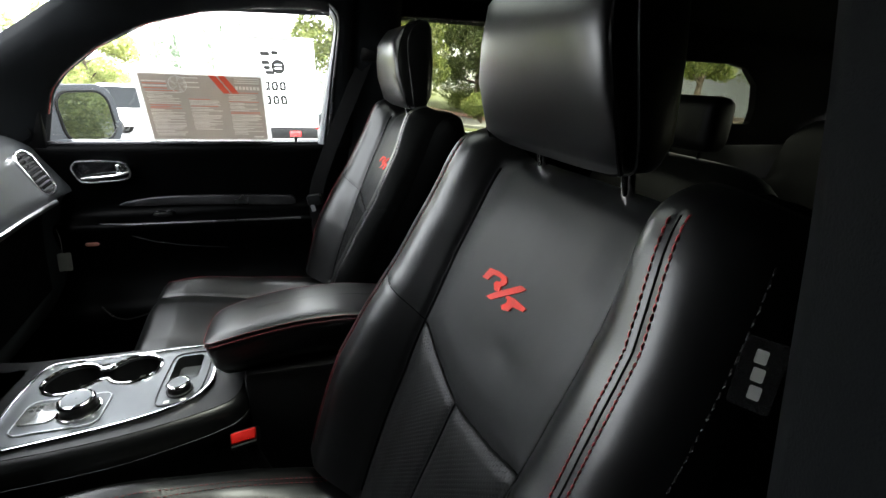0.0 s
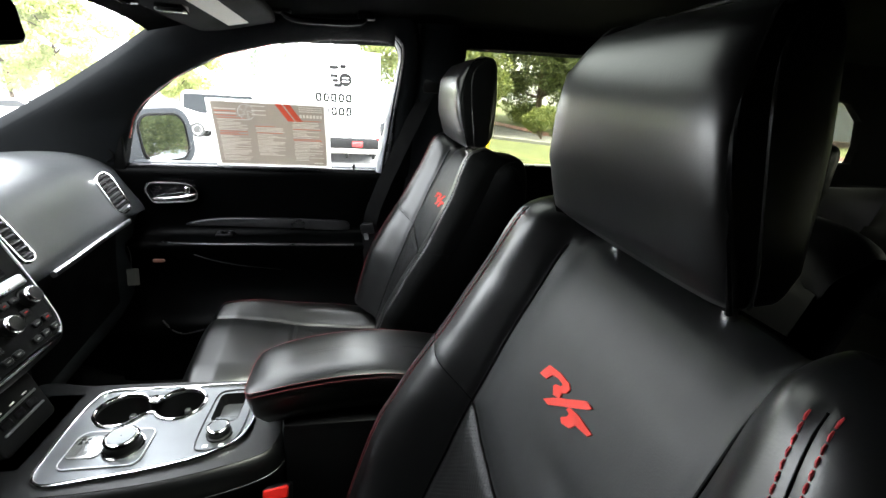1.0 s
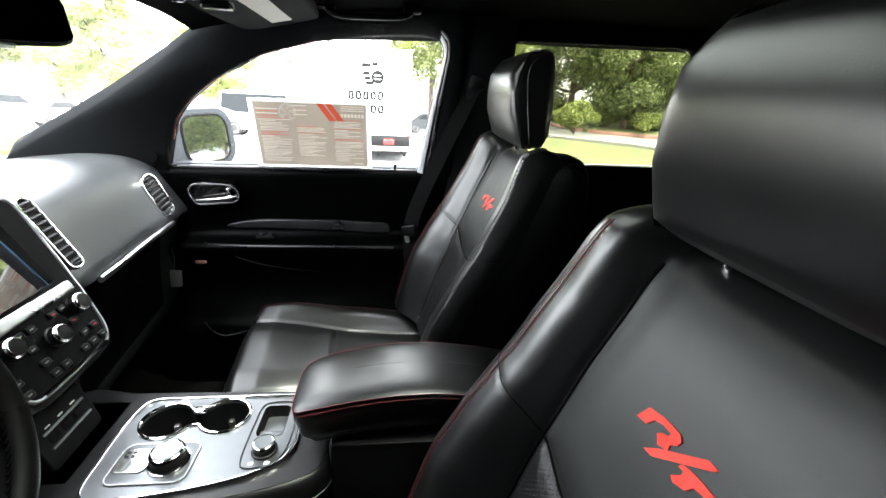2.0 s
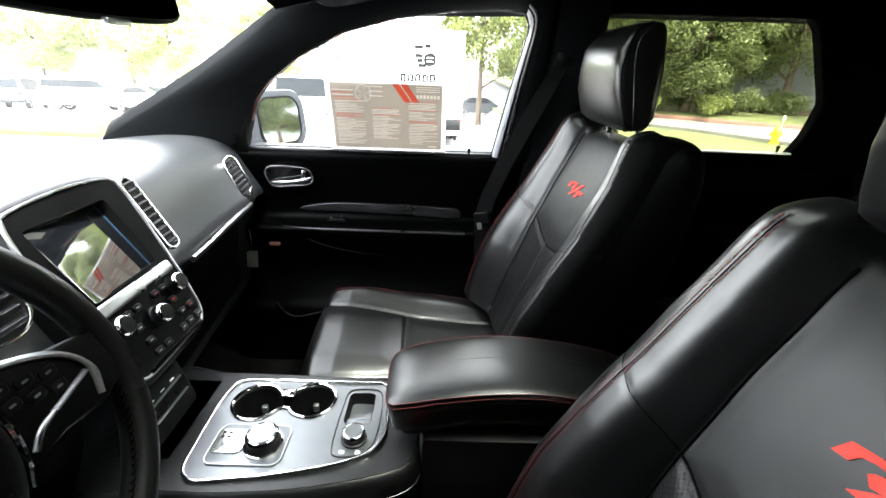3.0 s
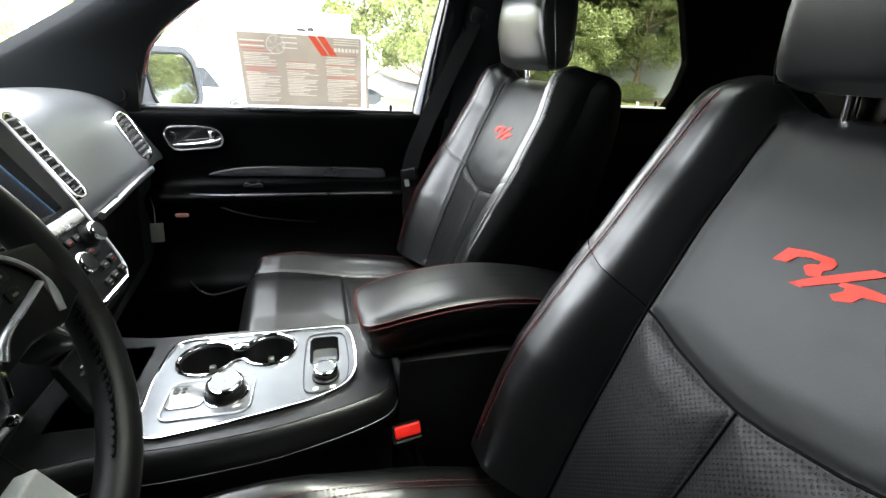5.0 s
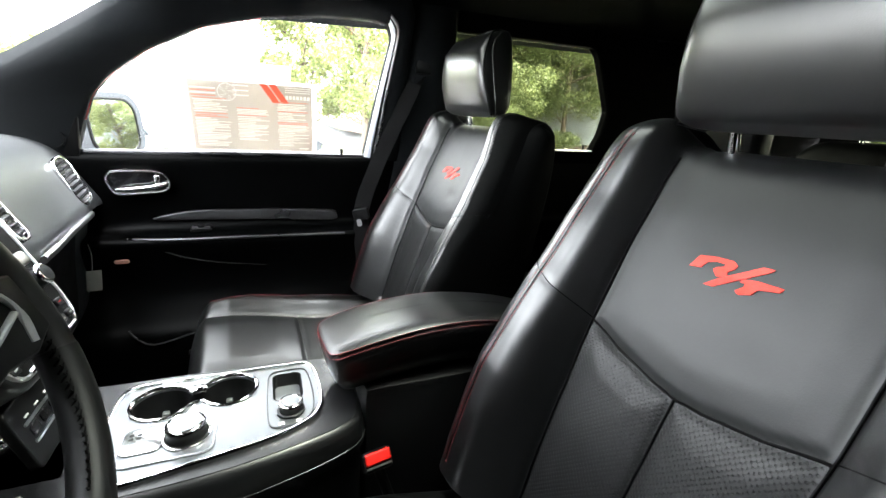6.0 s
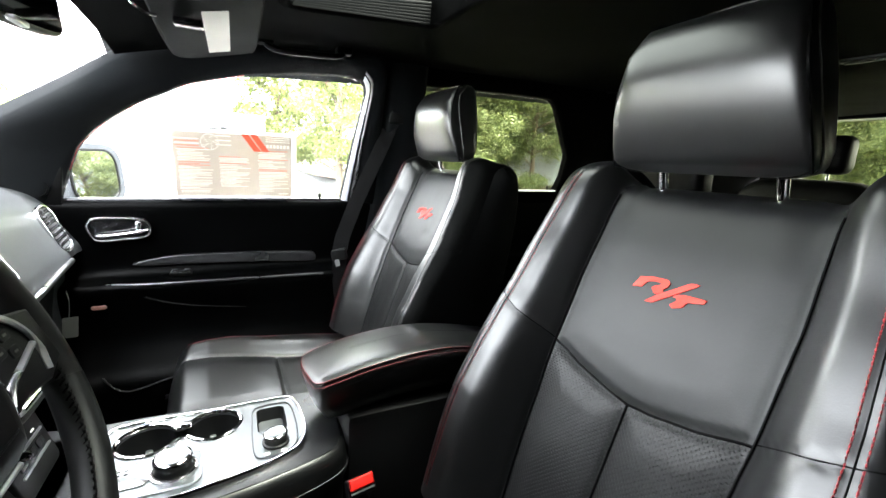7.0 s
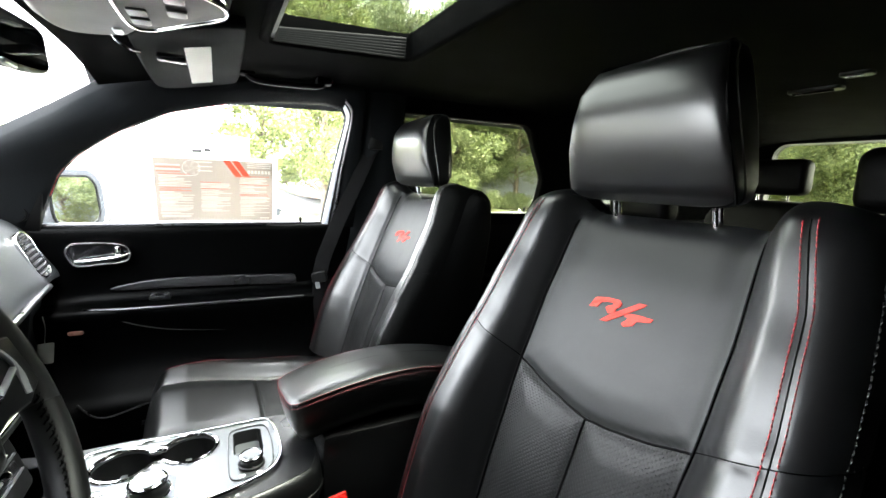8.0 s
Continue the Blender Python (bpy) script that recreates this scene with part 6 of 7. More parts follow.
REDPAINT = mat("red_paint", (0.55, 0.05, 0.04), 0.25, coat=0.8, vary=0.05)
RUBBER = mat("tyre_rubber", (0.02, 0.02, 0.02), 0.85, vary=0.2)
CARGLASS = mat("car_window", (0.01, 0.012, 0.014), 0.15, spec=0.1, vary=0.05, rough_vary=0.02)
TILE = mat("roof_tile", (0.20, 0.10, 0.075), 0.8, vary=0.25, scale=2)
STUCCO = mat("stucco", (0.15, 0.135, 0.115), 0.9, vary=0.12, scale=0.7, grain=0.4, grain_scale=30)
YELLOW = mat("hydrant_yellow", (0.75, 0.50, 0.02), 0.45, vary=0.12, scale=6)
LAMPRED = mat("tail_lamp", (0.35, 0.02, 0.02), 0.2, vary=0.05)
LEAF_A = leaf_mat("leaf_green", (0.045, 0.066, 0.020), (0.17, 0.20, 0.075))
LEAF_B = leaf_mat("leaf_bright", (0.075, 0.105, 0.026), (0.20, 0.22, 0.06))
# paler than real needles: distance haze mixed into the leaf colour
LEAF_C = leaf_mat("leaf_hazed_conifer", (0.12, 0.16, 0.11), (0.22, 0.27, 0.19))
# lot trees: washed-out glare put into a lighter leaf colour
LEAF_D = leaf_mat("leaf_glare_pale", (0.28, 0.34, 0.11), (0.48, 0.50, 0.20))

def ground_z(x, y):
    """The lot falls away past the drive on the side towards the shops."""
    t = min(1, max(0, (6.5 - x) / 5.0))
    return -0.105 * min(51, max(0, y - 9.0)) * t * t * (3 - 2 * t)


def ground_sheet():
    xs = np.concatenate([(-900, -200), np.linspace(-80, -4, 20), np.linspace(-3, 9, 25), np.linspace(12, 60, 9), (200, 900)])
    ys = np.concatenate([(-900, -100, -20, 0), np.linspace(6, 14, 17), np.linspace(16, 64, 25), (80, 200, 900)])
    rows = [[(x, y, ground_z(x, y)) for y in ys] for x in xs]
    bm = bm_loft(rows)
    return bm


single("ground", ground_sheet(), ASPHALT, "grey asphalt of the sloping parking area", "ground", kind="structure")


def slab(name, pts, z, material, label, category, bevel=0.0):
    o = np.array(pts, float)
    area = np.sum(o[:, 0] * np.roll(o[:, 1], -1) - np.roll(o[:, 0], -1) * o[:, 1])
    o = o if area > 0 else o[::-1]
    return single(name, bm_prism(o, pose(0, 0, -0.05), 0.05 + z, bevel), material, label, category, kind="structure")


slab("lawn", [(1.2, 6.6), (8.2, 6.2), (7.4, 9.0), (6.2, 11.0), (4.0, 13.0), (2.4, 16.0), (1.5, 16.0), (1.8, 10.0)], 0.02, LAWN, "mown green verge beside the drive", "lawn", 0.05)
slab("lawn", [(4.4, 30.0), (6.5, 14.9), (9.0, 13.2), (13.0, 11.6), (26, 8.0), (40, 10), (40, 40), (5, 60)], 0.14, LAWN, "green bank beyond the drive", "lawn", 0.05)
slab("lawn", [(9.6, -4.0), (45, -10.0), (45, 7.0), (26, 7.2), (13.0, 9.4), (9.9, 7.6)], 0.10, LAWN, "green lawn behind the car", "lawn", 0.05)
slab("lawn", [(-18, 7.6), (-4.2, 7.4), (-3.6, 8.3), (-4.2, 9.2), (-18, 9.4)], 0.10, DRYLAWN, "dry yellow-green planting island", "lawn", 0.05)
slab("lawn", [(1.5, 2.4), (9.5, 1.2), (9.5, 5.2), (3.0, 4.8)], 0.05, LAWN, "yellow-green grass strip beside the car", "lawn", 0.03)
slab("pavement", [(-80, 61), (3.0, 61), (3.0, 64), (-80, 64)], -5.25, CONCRETE, "pale concrete walk in front of the shops", "pavement")


def curb(pts, label, material):
    p = resample(pts, 40)
    t = np.gradient(p, axis=0)
    t /= np.linalg.norm(t, axis=1)[:, None]
    nrm = np.stack([-t[:, 1], t[:, 0]], 1)
    rows = []
    for off, z in ((0.0, 0.0), (0.01, 0.10), (0.02, 0.115), (0.10, 0.115), (0.12, 0.10), (0.12, 0.0)):
        rows.append([(q[0] + n[0] * off, q[1] + n[1] * off, z) for q, n in zip(p, nrm)])
    return single("kerb", bm_loft(rows), material, label, "kerb", kind="structure")


curb([(4.3, 30.0), (6.4, 14.8), (8.9, 13.0), (12.9, 11.4), (26, 7.8)], "red painted fire lane kerb", REDCURB)
curb([(8.3, 6.0), (7.5, 9.05), (6.3, 11.1), (4.1, 13.1), (2.5, 16.0)], "pale concrete kerb of the verge", CONCRETE)
slab("mulch_bed", [(9.5, 17.0), (13, 15.2), (20, 13.6), (30, 13.0), (30, 15), (14, 18), (10, 19)], 0.17, MULCH, "brown mulch bed under the wall", "planting bed", 0.03)


# a plain commercial wall behind the trees
gw = thing("grey_building", "long plain grey building wall behind the trees", "building", kind="structure")
m_gw = axes((10.5, 22.0, 0), (0.93, -0.36, 0), (0, 0, 1))
part("wall", bm_prism([(0, 0), (34, 0), (34, 4.2), (0, 4.2)], m_gw, 0.4), WALLGREY, gw)
part("coping", bm_prism([(-0.1, 4.2), (34.1, 4.2), (34.1, 4.45), (-0.1, 4.45)], m_gw @ Matrix.Translation((0, 0, -0.1)), 0.6), CONCRETE, gw)
for i in range(8):
    part("joint", bm_box((0, 0, 0), (0.06, 0.02, 4.2)), CONCRETE, gw).matrix_local = m_gw @ pose(4 * i + 2, 0, 0.42, 90, 0, 0) @ pose(0, 0, 0, 0, 0, 0)


def shops(name, x0, x1, y, h, roof_h, label):
    b = thing(name, label, "building", kind="structure", at=(0, 0, -5.3))
    part("wall", bm_box((x0, y, 0), (x1, y + 9, h)), STUCCO, b)
    part("roof", bm_loft([[(x0 - 0.8, y - 2.2, h - 0.25), (x1 + 0.8, y - 2.2, h - 0.25)], [(x0 - 0.8, y - 2.2, h), (x1 + 0.8, y - 2.2, h)], [(x0 + 1, y + 2.5, h + roof_h), (x1 - 1, y + 2.5, h + roof_h)], [(x0 + 1, y + 8, h + roof_h), (x1 - 1, y + 8, h + roof_h)]]), TILE, b, "reddish tiled roof")
    n = int((x1 - x0) / 3.2)
    for i in range(n):
        cx = x0 + (i + 0.5) * (x1 - x0) / n
        w = part("window", bm_box((cx - 1.2, y - 0.08, 0.6), (cx + 1.2, y + 0.05, h - 0.9)), CARGLASS, b, "dark shop window")
        part("mullion", bm_box((cx - 0.04, y - 0.12, 0.6), (cx + 0.04, y - 0.05, h - 0.9)), CONCRETE, w)
        part("post", bm_box((cx + 1.45, y - 2.0, 0), (cx + 1.7, y - 1.75, h - 0.2)), STUCCO, b)
    return b


shops("shop_building", -95, -26, 66, 3.6, 2.6, "low shop building with a red-brown tiled roof")
shops("shop_building", -22, 2.5, 70, 4.2, 2.4, "low pale shop building with a tiled roof")


# ---- trees ----
def leaf_cloud(rng, clumps, per, size, spread):
    """Bent leaf tufts scattered round clump centres."""
    cs = []
    for c, r in clumps:
        k = int(per * (r / spread) ** 1.5)
        d = rng.normal(size=(k, 3))
        d /= np.linalg.norm(d, axis=1)[:, None]
        cs.append(np.array(c) + d * (r * rng.uniform(0.2, 1.0, (k, 1)) ** 0.6) * (1, 1, 0.75))
    q = np.concatenate(cs)
    n = len(q)
    a, e = rng.normal(size=(n, 3)), rng.normal(size=(n, 3))
    a /= np.linalg.norm(a, axis=1)[:, None]
    e -= a * np.sum(a * e, 1)[:, None]
    e /= np.linalg.norm(e, axis=1)[:, None]
    s = size * rng.uniform(0.6, 1.35, (n, 1))
    up = np.cross(a, e) * s * 0.18
    verts = np.stack([q - a * s * 0.5, q + e * s * 0.28 + up, q + a * s * 0.5, q - e * s * 0.28 + up], 1).reshape(-1, 3)
    b = np.arange(n)[:, None] * 4
    faces = np.concatenate([b + (0, 1, 2), b + (0, 2, 3)], 1).reshape(-1, 3)
    return verts.tolist(), faces.tolist()


def tree(name, x, y, h, crown, low, seed, material, label, per=260, size=0.17, trunk=0.13, lean=0.0, category="tree", n_clumps=46, conical=False):
    rng = np.random.default_rng(seed)
    t = thing(name, label, category, "trees", at=(x, y, ground_z(x, y)))
    line = catmull([(0, 0, -0.05), (lean * 0.2, 0.05, h * 0.25), (lean * 0.5, -0.08, h * 0.55), (lean, 0.0, h * 0.92)], 14)
    bm = bm_tube(line, np.interp(np.arange(14), (0, 1, 13), (trunk * 1.4, trunk, trunk * 0.2)), 9)
    clumps = []
    for i in range(n_clumps):
        f = rng.uniform(0, 1) ** 0.85
        z = low + (h - low) * f
        reach = crown * math.sin(math.pi * min(1, 0.14 + 0.80 * f)) ** 0.7 * rng.uniform(0.35, 1.0)
        if conical:
            reach = crown * (1.05 - f) * rng.uniform(0.3, 1.0)
        a = rng.uniform(0, 2 * math.pi)
        c = np.array((math.cos(a) * reach, math.sin(a) * reach, z))
        clumps.append((c, rng.uniform(0.24, 0.46) * crown * 0.8 * (1.15 - 0.7 * f if conical else 1)))
        if i % 2 == 0:
            k = min(13, max(2, int(13 * (z - 0.25 * reach) / (h * 0.92))))
            b = line[k]
            mid = (b + c) / 2 + rng.normal(size=3) * 0.12
            bm_tube(catmull([b, mid, c], 6), np.linspace(trunk * 0.42, trunk * 0.08, 6), 5, bm=bm)
    part("trunk", bm, BARK, t, "brown trunk and limbs", 70)
    v, f = leaf_cloud(rng, clumps, per, size, crown * 0.24)
    me = bpy.data.meshes.new("crown")
    me.from_pydata([tuple(q) for q in v], [], f)
    me.materials.append(material)
    c = new("crown", me)
    c.parent = t
    return t


def shrub(x, y, r, h, seed, material, label):
    rng = np.random.default_rng(seed)
    t = thing("shrub", label, "shrub", "shrubs", at=(x, y, 0.1))
    clumps = [(np.array((rng.normal() * r * 0.4, rng.normal() * r * 0.4, h * rng.uniform(0.3, 0.8))), r * rng.uniform(0.35, 0.6)) for _ in range(12)]
    bm = bmesh.new()
    for c, _ in clumps[:6]:
        bm_tube([(0, 0, -0.05), tuple(c * 0.5), tuple(c)], [0.03, 0.02, 0.008], 5, bm=bm)
    part("stems", bm, BARK, t)
    v, f = leaf_cloud(rng, clumps, 200, 0.10, r * 0.4)
    me = bpy.data.meshes.new("foliage")
    me.from_pydata([tuple(q) for q in v], [], f)
    me.materials.append(material)
    c = new("foliage", me)
    c.parent = t
    return t


GREEN = "leafy green broadleaf tree on the bank"
for i, (x, y, h, cr, lo, m) in enumerate([
        (2.7, 14.0, 9.0, 2.2, 1.6, LEAF_B), (1.4, 21.0, 12.0, 2.8, 2.5, LEAF_B), (6.9, 17.5, 9.5, 2.7, 1.3, LEAF_A), (9.6, 17.5, 9.0, 2.8, 1.2, LEAF_A),
        (12.6, 16.8, 8.5, 2.6, 1.9, LEAF_A), (15.6, 17.2, 8.2, 2.5, 2.3, LEAF_A), (13.6, 12.6, 5.4, 1.4, 1.9, LEAF_B), (6.2, 24.0, 12.0, 3.4, 1.2, LEAF_A),
        (20.5, 14.4, 7.5, 2.4, 1.6, LEAF_A), (26.0, 14.0, 8.0, 2.8, 1.4, LEAF_B), (8.3, 15.6, 7.0, 2.0, 0.9, LEAF_A), (11.2, 19.5, 10.0, 3.0, 1.2, LEAF_A), (18.5, 6.0, 6.5, 2.2, 1.0, LEAF_A), (23.0, 3.5, 7.5, 2.6, 1.0, LEAF_A), (24.0, 9.6, 7.5, 2.4, 1.0, LEAF_B), (30.0, 8.0, 8.0, 2.8, 1.2, LEAF_A), (30.0, 1.0, 8.5, 3.0, 1.0, LEAF_A)]):
    tree("tree", x, y, h, cr, lo, 20 + i, m, GREEN if m is LEAF_A else "bright yellow-green leafy tree", per=330 if y < 20 else 240, size=0.115 if y < 20 else 0.16, n_clumps=105)
for i, (x, y, h, cr) in enumerate([(-29.0, 33.0, 9.5, 3.4), (-24.0, 35.0, 10.0, 3.6), (-19.0, 32.0, 9.0, 3.2), (-38.0, 36.0, 10.5, 4.0), (-14.5, 38.0, 8.0, 3.0), (-44.0, 30.0, 9.0, 3.4)]):
    tree("tree", x, y, h, cr, 3.0, 60 + i, LEAF_D, "thin yellow-green parking lot tree, leaf colour paled for windshield glare", per=330, size=0.26, trunk=0.14)


def far_woods():
    """A wooded slope of many conifers behind the shops; distance haze is put into its leaf colour."""
    rng = np.random.default_rng(80)
    pos = []
    for i in range(90):
        x, y, h, r = rng.uniform(-100, 40), rng.uniform(104, 130), rng.uniform(11, 18), rng.uniform(2.4, 3.4)
        k = 420
        f = rng.uniform(0, 1, k) ** 1.4
        a, q = rng.uniform(0, 2 * math.pi, k), rng.uniform(0.2, 1, k) ** 0.5
        layer = 0.75 + 0.25 * np.sin(f * 34)
        pos.append(np.stack([x + np.cos(a) * q * r * (1.03 - f) * layer, y + np.sin(a) * q * r * (1.03 - f) * layer, f * h - 5.0], 1))
    pos = np.concatenate(pos)
    n = len(pos)
    a, e = rng.normal(size=(n, 3)), rng.normal(size=(n, 3))
    a /= np.linalg.norm(a, axis=1)[:, None]
    e /= np.linalg.norm(e, axis=1)[:, None]
    size = rng.uniform(0.5, 1.1, (n, 1))
    verts = np.stack([pos - a * size * 0.6, pos + e * size * 0.4, pos + a * size * 0.6], 1).reshape(-1, 3)
    me = bpy.data.meshes.new("woods")
    me.from_pydata(verts.tolist(), [], np.arange(3 * n).reshape(-1, 3).tolist())
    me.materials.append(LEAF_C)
    return tagged(new("woods", me), "conifer woods far behind the shops, paled by haze put into the leaf colour", "woods", kind="stuff")


far_woods()
for i, (x, y, r, h, m) in enumerate([(9.3, 15.0, 0.9, 0.8, LEAF_A), (7.6, 15.8, 0.8, 0.8, LEAF_A), (5.6, 13.6, 0.7, 1.1, LEAF_B), (11.6, 16.0, 0.9, 0.7, LEAF_A), (7.2, 20.0, 1.0, 1.0, LEAF_B), (8.6, 14.3, 0.6, 0.6, LEAF_B)]):
    shrub(x, y, r, h, 120 + i, m, "low clipped green shrub" if m is LEAF_A else "loose bright green shrub")

# fire hydrant
hyd = thing("fire_hydrant", "yellow fire hydrant with a white-topped marker rod", "fire hydrant", at=(7.15, 9.35, 0.02))
hyd.scale = (0.82, 0.82, 0.82)
part("barrel", bm_lathe([(0.13, 0), (0.13, 0.025), (0.085, 0.03), (0.085, 0.31), (0.11, 0.32), (0.11, 0.345), (0.10, 0.37), (0.07, 0.43), (0.03, 0.45), (0.026, 0.49), (0.001, 0.49)], pose(0, 0, 0), 20), YELLOW, hyd)
for a in (0, 120, 240):
    part("outlet", bm_lathe([(0.045, 0.06), (0.045, 0.11), (0.053, 0.11), (0.053, 0.14), (0.018, 0.145), (0.018, 0.16), (0.001, 0.16)], pose(0, 0, 0.25, 0, 90, a), 14), YELLOW, hyd)
part("marker_rod", bm_tube([(0.10, 0.05, 0.05), (0.11, 0.05, 0.70)], 0.007, 6), WHITEPAINT, hyd, "white marker rod")
part("marker_flag", bm_prism(rrect(0.07, 0.11, 0.02), axes((0.11, 0.05, 0.68), (0.8, -0.6, 0), (0, 0, 1)), 0.02), WHITEPAINT, hyd)


bollard = thing("bollard", "yellow steel bollard at the edge of the verge", "bollard", at=(2.45, 9.0, 0.0))
part("post", bm_lathe([(0.085, -0.05), (0.085, 0.58), (0.080, 0.62), (0.055, 0.655), (0.02, 0.668), (0.001, 0.67)], pose(0, 0, 0), 20), YELLOW, bollard)
part("collar", bm_lathe([(0.12, -0.02), (0.12, 0.03), (0.10, 0.045), (0.086, 0.05)], pose(0, 0, 0), 20), CONCRETE, bollard, "concrete collar at its foot")

# ---- box trailer ----
trailer = thing("box_trailer", "white enclosed box trailer with a dark bumper and logo", "trailer")
TX0, TX1, TY = -1.46, 0.06, 7.95
part("box", bm_box((TX0, TY, 0.46), (TX1, TY + 3.2, 1.94), 0.03), WHITEPAINT, trailer)
part("roof_cap", bm_box((TX0 - 0.02, TY - 0.02, 1.93), (TX1 + 0.02, TY + 3.22, 1.98), 0.02), CONCRETE, trailer)
part("header_seal", bm_box((TX0 + 0.02, TY - 0.016, 1.795), (TX1 - 0.02, TY + 0.01, 1.835), 0.006), mat("seal_taupe", (0.20, 0.19, 0.17), 0.7, vary=0.1), trailer, "grey seal above the rear door")
part("door_frame", bm_ring(rrect(1.44, 1.30, 0.03, 3), axes(((TX0 + TX1) / 2, TY, 1.13), (1, 0, 0), (0, 0, 1)), 0.03, 0.02), WHITEPAINT, trailer)
part("chassis", bm_box((TX0 + 0.06, TY - 0.02, 0.26), (TX1 - 0.02, TY + 3.0, 0.455), 0.01), PLASTIC, trailer, "black chassis beam")
part("bumper", bm_box((TX0 + 0.04, TY - 0.16, 0.20), (TX1 - 0.02, TY - 0.03, 0.28), 0.015), mat("weathered_steel", (0.16, 0.15, 0.14), 0.6, vary=0.25), trailer, "grey weathered step bumper")
for x in (TX0 + 0.3, TX1 - 0.12, TX1 - 0.62):
    part("bumper_bracket", bm_box((x - 0.03, TY - 0.10, 0.10), (x + 0.03, TY + 0.05, 0.22), 0.01), PLASTIC, trailer)
for x in (TX0 + 0.2, TX1 - 0.42):
    part("tail_lamp", bm_box((x - 0.10, TY - 0.045, 0.31), (x + 0.10, TY - 0.015, 0.41), 0.01), LAMPRED, trailer, "red tail lamp")
for x in (TX0 + 0.02, TX1 - 0.02):
    part("corner_lamp", bm_box((x - 0.025, TY - 0.02, 0.44), (x + 0.025, TY + 0.01, 0.49), 0.006), LAMPRED, trailer)
for x in (TX0 + 0.12, TX1 - 0.12):
    for yy in (TY + 0.9, TY + 2.4):
        wheel = part("wheel", bm_lathe([(0.10, -0.09), (0.26, -0.09), (0.29, -0.06), (0.29, 0.06), (0.26, 0.09), (0.10, 0.09)], axes((x, yy, 0.29), (0, 1, 0), (0, 0, 1)), 24), RUBBER, trailer)
        part("rim", bm_lathe([(0.16, -0.092), (0.17, 0.0), (0.16, 0.092), (0.05, 0.096), (0.001, 0.096)], axes((x, yy, 0.29), (0, 1, 0), (0, 0, 1)), 20), SATIN, wheel)
m_tr = axes((0, TY - 0.004, 0), (1, 0, 0), (0, 0, 1))
CHARCOAL = mat("mark_charcoal", (0.010, 0.010, 0.010), 0.8, vary=0.1, spec=0.1)
ball = bmesh.new()
bm_ring(circle(0.115, 28) + (-0.56, 1.50), m_tr, 0.05, 0.006, bm=ball)
for k in (-0.06, 0.0, 0.06):
    bm_prism(rrect(0.19, 0.038, 0.008, 2) + (-0.56, 1.50 + k), m_tr, 0.004, bm=ball)
for x, z, w in ((-0.76, 1.56, 0.11), (-0.74, 1.48, 0.09), (-0.70, 1.40, 0.12), (-0.76, 1.70, 0.13), (-0.60, 1.72, 0.09)):
    bm_prism(rrect(w * 1.2, 0.062, 0.014, 3) + (x, z), m_tr, 0.004, bm=ball)
part("ball_mark", ball, CHARCOAL, trailer, "dark striped ball mark")
for z in (1.182, 0.946):
    for i in range(5):
        cx = -1.045 + i * 0.134
        g = bmesh.new()
        bm_ring(rrect(0.108, 0.155, 0.030 + 0.012 * (i % 2), 4) + (cx, z), m_tr, 0.040, 0.004, bm=g)
        part("block_mark", g, CHARCOAL, trailer)
MARKGREY = mat("mark_grey", (0.20, 0.20, 0.19), 0.8, vary=0.1, spec=0.1)
for i in range(10):
    part("small_bar", bm_prism(rrect(0.042, 0.060, 0.006, 2) + (-0.78 + i * 0.058, 0.742), m_tr, 0.004), MARKGREY, trailer)


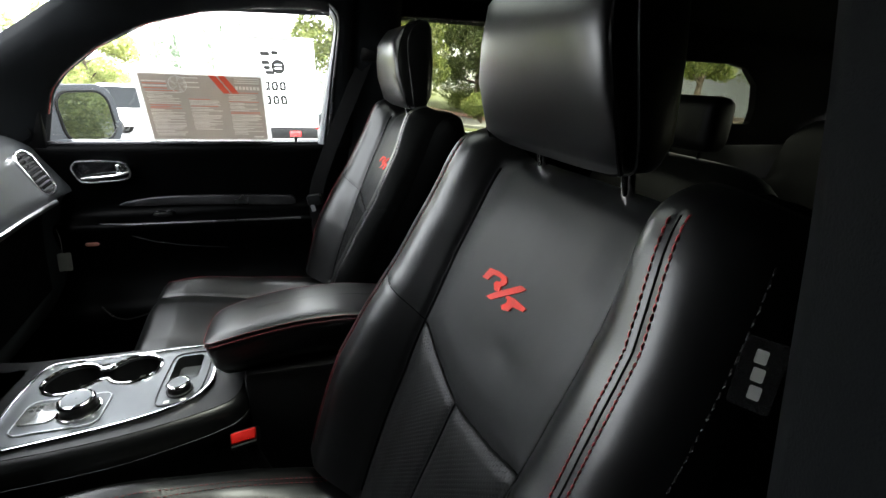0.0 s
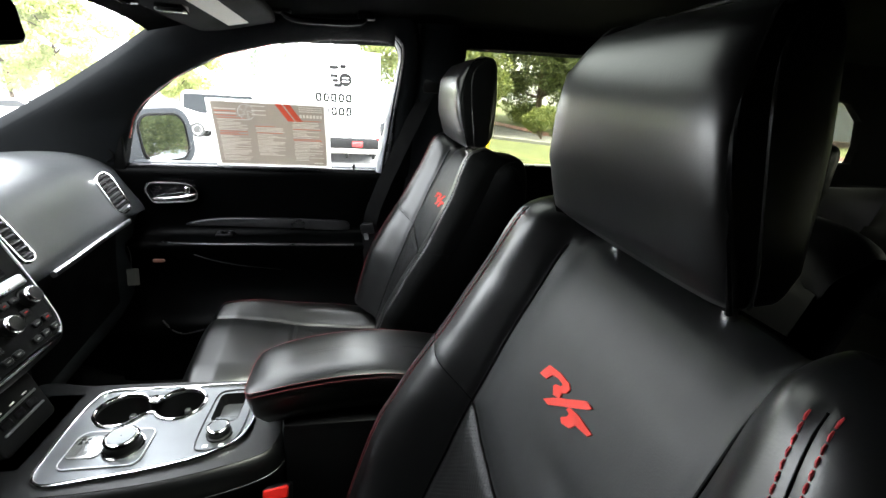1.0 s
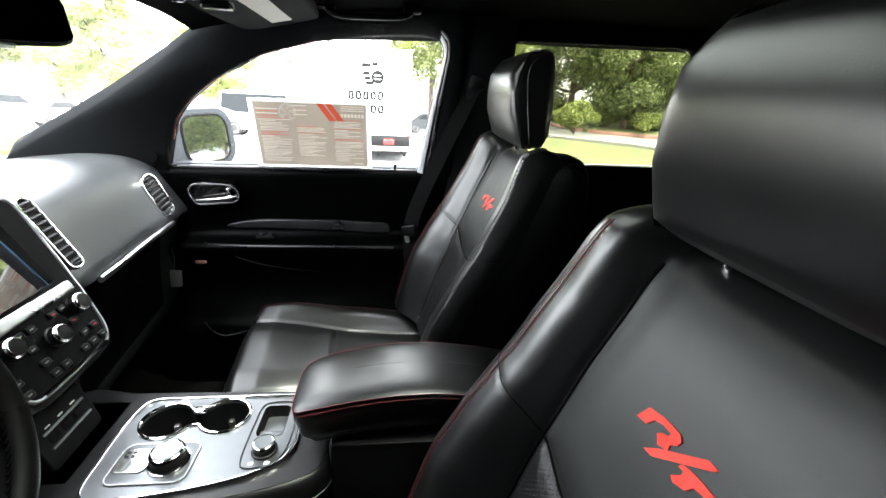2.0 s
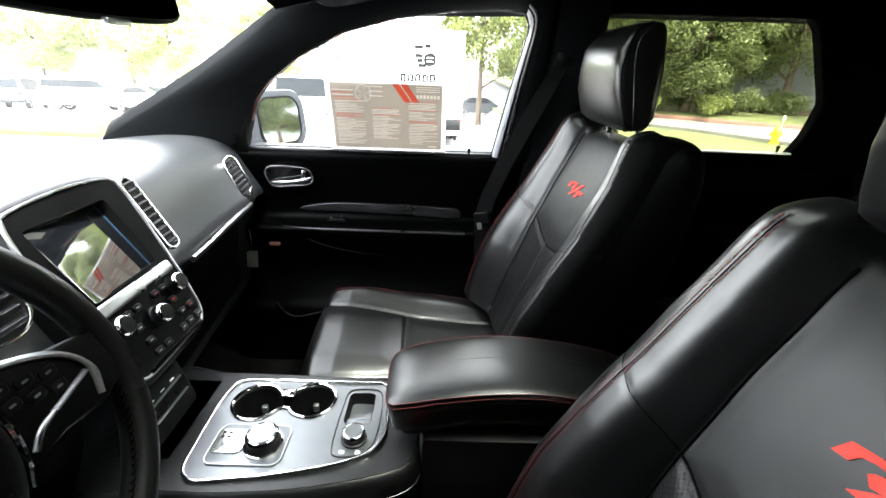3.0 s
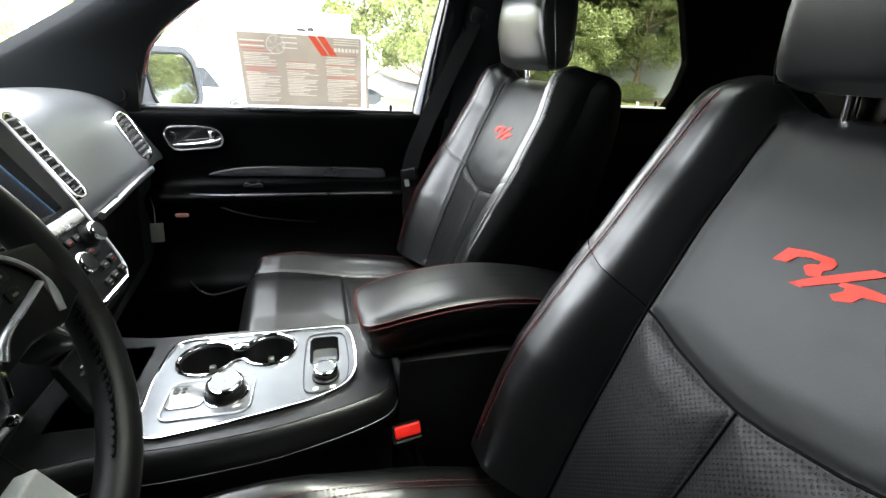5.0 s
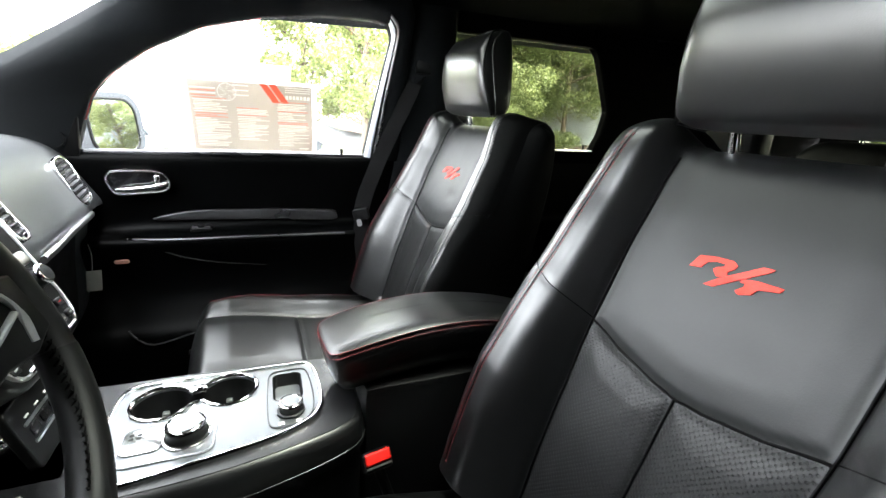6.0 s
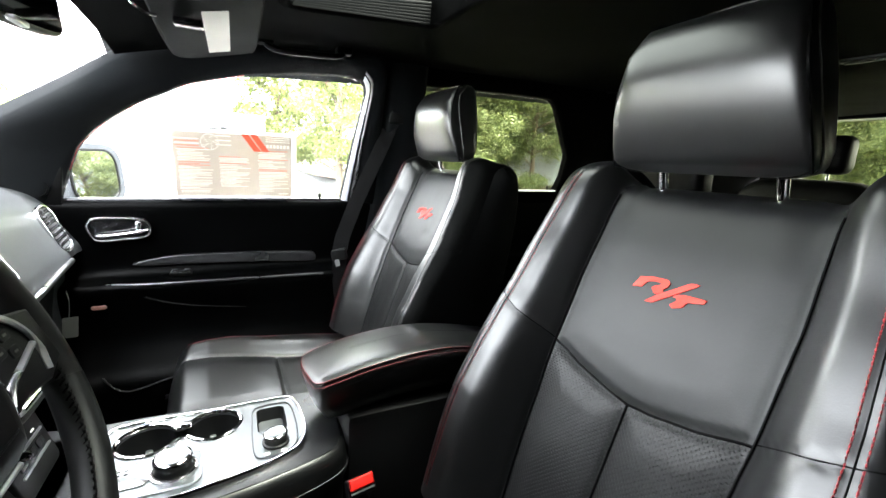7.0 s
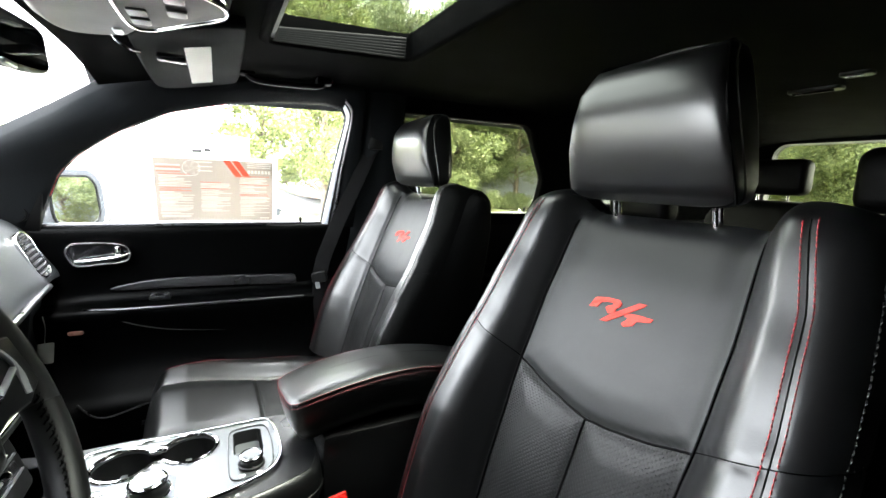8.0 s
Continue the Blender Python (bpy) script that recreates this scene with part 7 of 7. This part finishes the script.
# ---- parked cars ----
def parked(name, x, y, turn, paint, label, length=4.6, width=1.85, height=1.5, van=False, category="car"):
    c = thing(name, label, category, "parked cars", at=(x, y, ground_z(x, y)))
    fall = math.atan2(ground_z(x, y + 1) - ground_z(x, y), 1.0)
    c.rotation_euler = (pose(0, 0, 0, math.degrees(fall)) @ pose(0, 0, 0, 0, 0, turn)).to_euler()
    L, H = length / 2, height
    if van:
        low = [(-L, 0.45), (-L + 0.02, 0.95), (-L + 0.10, 1.05), (-L + 0.28, H - 0.08), (-L + 0.5, H), (L - 1.9, H), (L - 1.2, 1.12), (L - 0.25, 0.92), (L, 0.75), (L - 0.02, 0.35), (-L + 0.1, 0.30)]
    else:
        low = [(-L, 0.50), (-L + 0.04, 0.88), (-L + 0.55, 0.98), (-L + 1.15, H - 0.06), (-L + 1.6, H), (L - 2.1, H - 0.02), (L - 1.25, 0.98), (L - 0.3, 0.82), (L, 0.62), (L - 0.03, 0.32), (-L + 0.1, 0.30)]
    o = resample(low + [low[0]], 72, True)
    rows = []
    for u in np.linspace(-1, 1, 15):
        k = abs(u) ** 5
        rows.append([(p[0] * (1 - 0.03 * k), u * width / 2 * (1 - 0.16 * max(0, (p[1] - 0.95)) / (H - 0.95 + 1e-6)), p[1] - 0.05 * k * (p[1] > 0.6)) for p in o])
    part("body", bm_loft(rows, True, True), paint, c, "", 45)
    cab = [(-L + 0.33, 1.05), (-L + 0.42, H - 0.16), (L - 2.0, H - 0.14), (L - 1.42, 1.08)] if van else [(-L + 0.95, 1.02), (-L + 1.45, H - 0.14), (L - 2.15, H - 0.14), (L - 1.5, 1.02)]
    for s in (-1, 1):
        n = 2
        pts = np.array(cab)
        m = axes((0, s * (width / 2 * 0.925), 0), (1, 0, 0), (0, 0, 1), (0, s, 0))
        part("side_window", bm_prism(pts if s < 0 else pts[::-1], m, 0.015), CARGLASS, c, "dark side window")
        for wx in (-L + 0.85, L - 0.9):
            wm = axes((wx, s * (width / 2 - 0.1), 0.33), (1, 0, 0), (0, 0, 1))
            w = part("wheel", bm_lathe([(0.18, -0.11), (0.30, -0.11), (0.33, -0.08), (0.33, 0.08), (0.30, 0.11), (0.18, 0.11)], wm, 24), RUBBER, c)
            part("rim", bm_lathe([(0.20, -0.112), (0.21, 0), (0.20, 0.112), (0.08, 0.10), (0.001, 0.10)], wm, 20), SATIN, w)
        part("tail_lamp", bm_box((-L - 0.015, s * width * 0.40 - 0.10, 0.78), (-L + 0.08, s * width * 0.40 + 0.10, 0.98), 0.02), LAMPRED, c, "red tail lamp")
        part("head_lamp", bm_box((L - 0.22, s * width * 0.38 - 0.14, 0.66), (L - 0.02, s * width * 0.38 + 0.14, 0.78), 0.03), CARGLASS, c)
    zr = (1.10, H - 0.18) if van else (1.02, H - 0.10)
    xr = (-L + 0.10, -L + 0.27) if van else (-L + 0.62, -L + 1.12)
    part("rear_window", bm_loft([[(xr[0] - 0.012, -width * 0.38, zr[0]), (xr[0] - 0.012, width * 0.38, zr[0])], [(xr[1] - 0.012, -width * 0.36, zr[1]), (xr[1] - 0.012, width * 0.36, zr[1])]]), CARGLASS, c)
    xf = (L - 1.22, L - 1.95) if van else (L - 1.28, L - 2.05)
    part("front_window", bm_loft([[(xf[0] + 0.02, -width * 0.40, 1.08), (xf[0] + 0.02, width * 0.40, 1.08)], [(xf[1] + 0.03, -width * 0.36, H - 0.06), (xf[1] + 0.03, width * 0.36, H - 0.06)]]), CARGLASS, c)
    part("plate", bm_box((-L - 0.02, -0.16, 0.66), (-L + 0.03, 0.16, 0.78), 0.005), WHITEPAINT, c, "pale blank plate")
    part("bumper", bm_box((-L - 0.05, -width * 0.46, 0.36), (-L + 0.12, width * 0.46, 0.55), 0.04), paint, c)
    return c


parked("parked_minivan", -25.6, 26.6, 118, DARKPAINT, "dark minivan parked with its tail towards the drive", 4.9, 1.95, 1.78, True, "minivan")
parked("parked_car", -29.5, 27.0, 112, DARKPAINT, "dark saloon parked beside the minivan", height=1.45)
parked("parked_car", -20.2, 25.6, 20, WHITEPAINT, "white sport utility car parked among trees", 4.9, 1.95, 1.75, True)
parked("parked_car", -16.2, 24.6, -20, WHITEPAINT, "white saloon parked nose out", height=1.45)
parked("parked_car", -21.8, 32.0, 60, WHITEPAINT, "white hatchback parked in the second row", height=1.5)
parked("parked_car", -11.2, 43.5, -35, REDPAINT, "red saloon parked near the shops", height=1.4)
parked("parked_car", -15.0, 48.0, 0, BLUEPAINT, "pale blue saloon parked near the shops", height=1.45)
parked("parked_van", -6.2, 22.5, 8, WHITEPAINT, "white van parked beyond the trailer", 5.2, 2.0, 2.05, True, "van")
parked("parked_car", 2.6, 34.0, 5, DARKPAINT, "dark car parked past the trees", height=1.5)
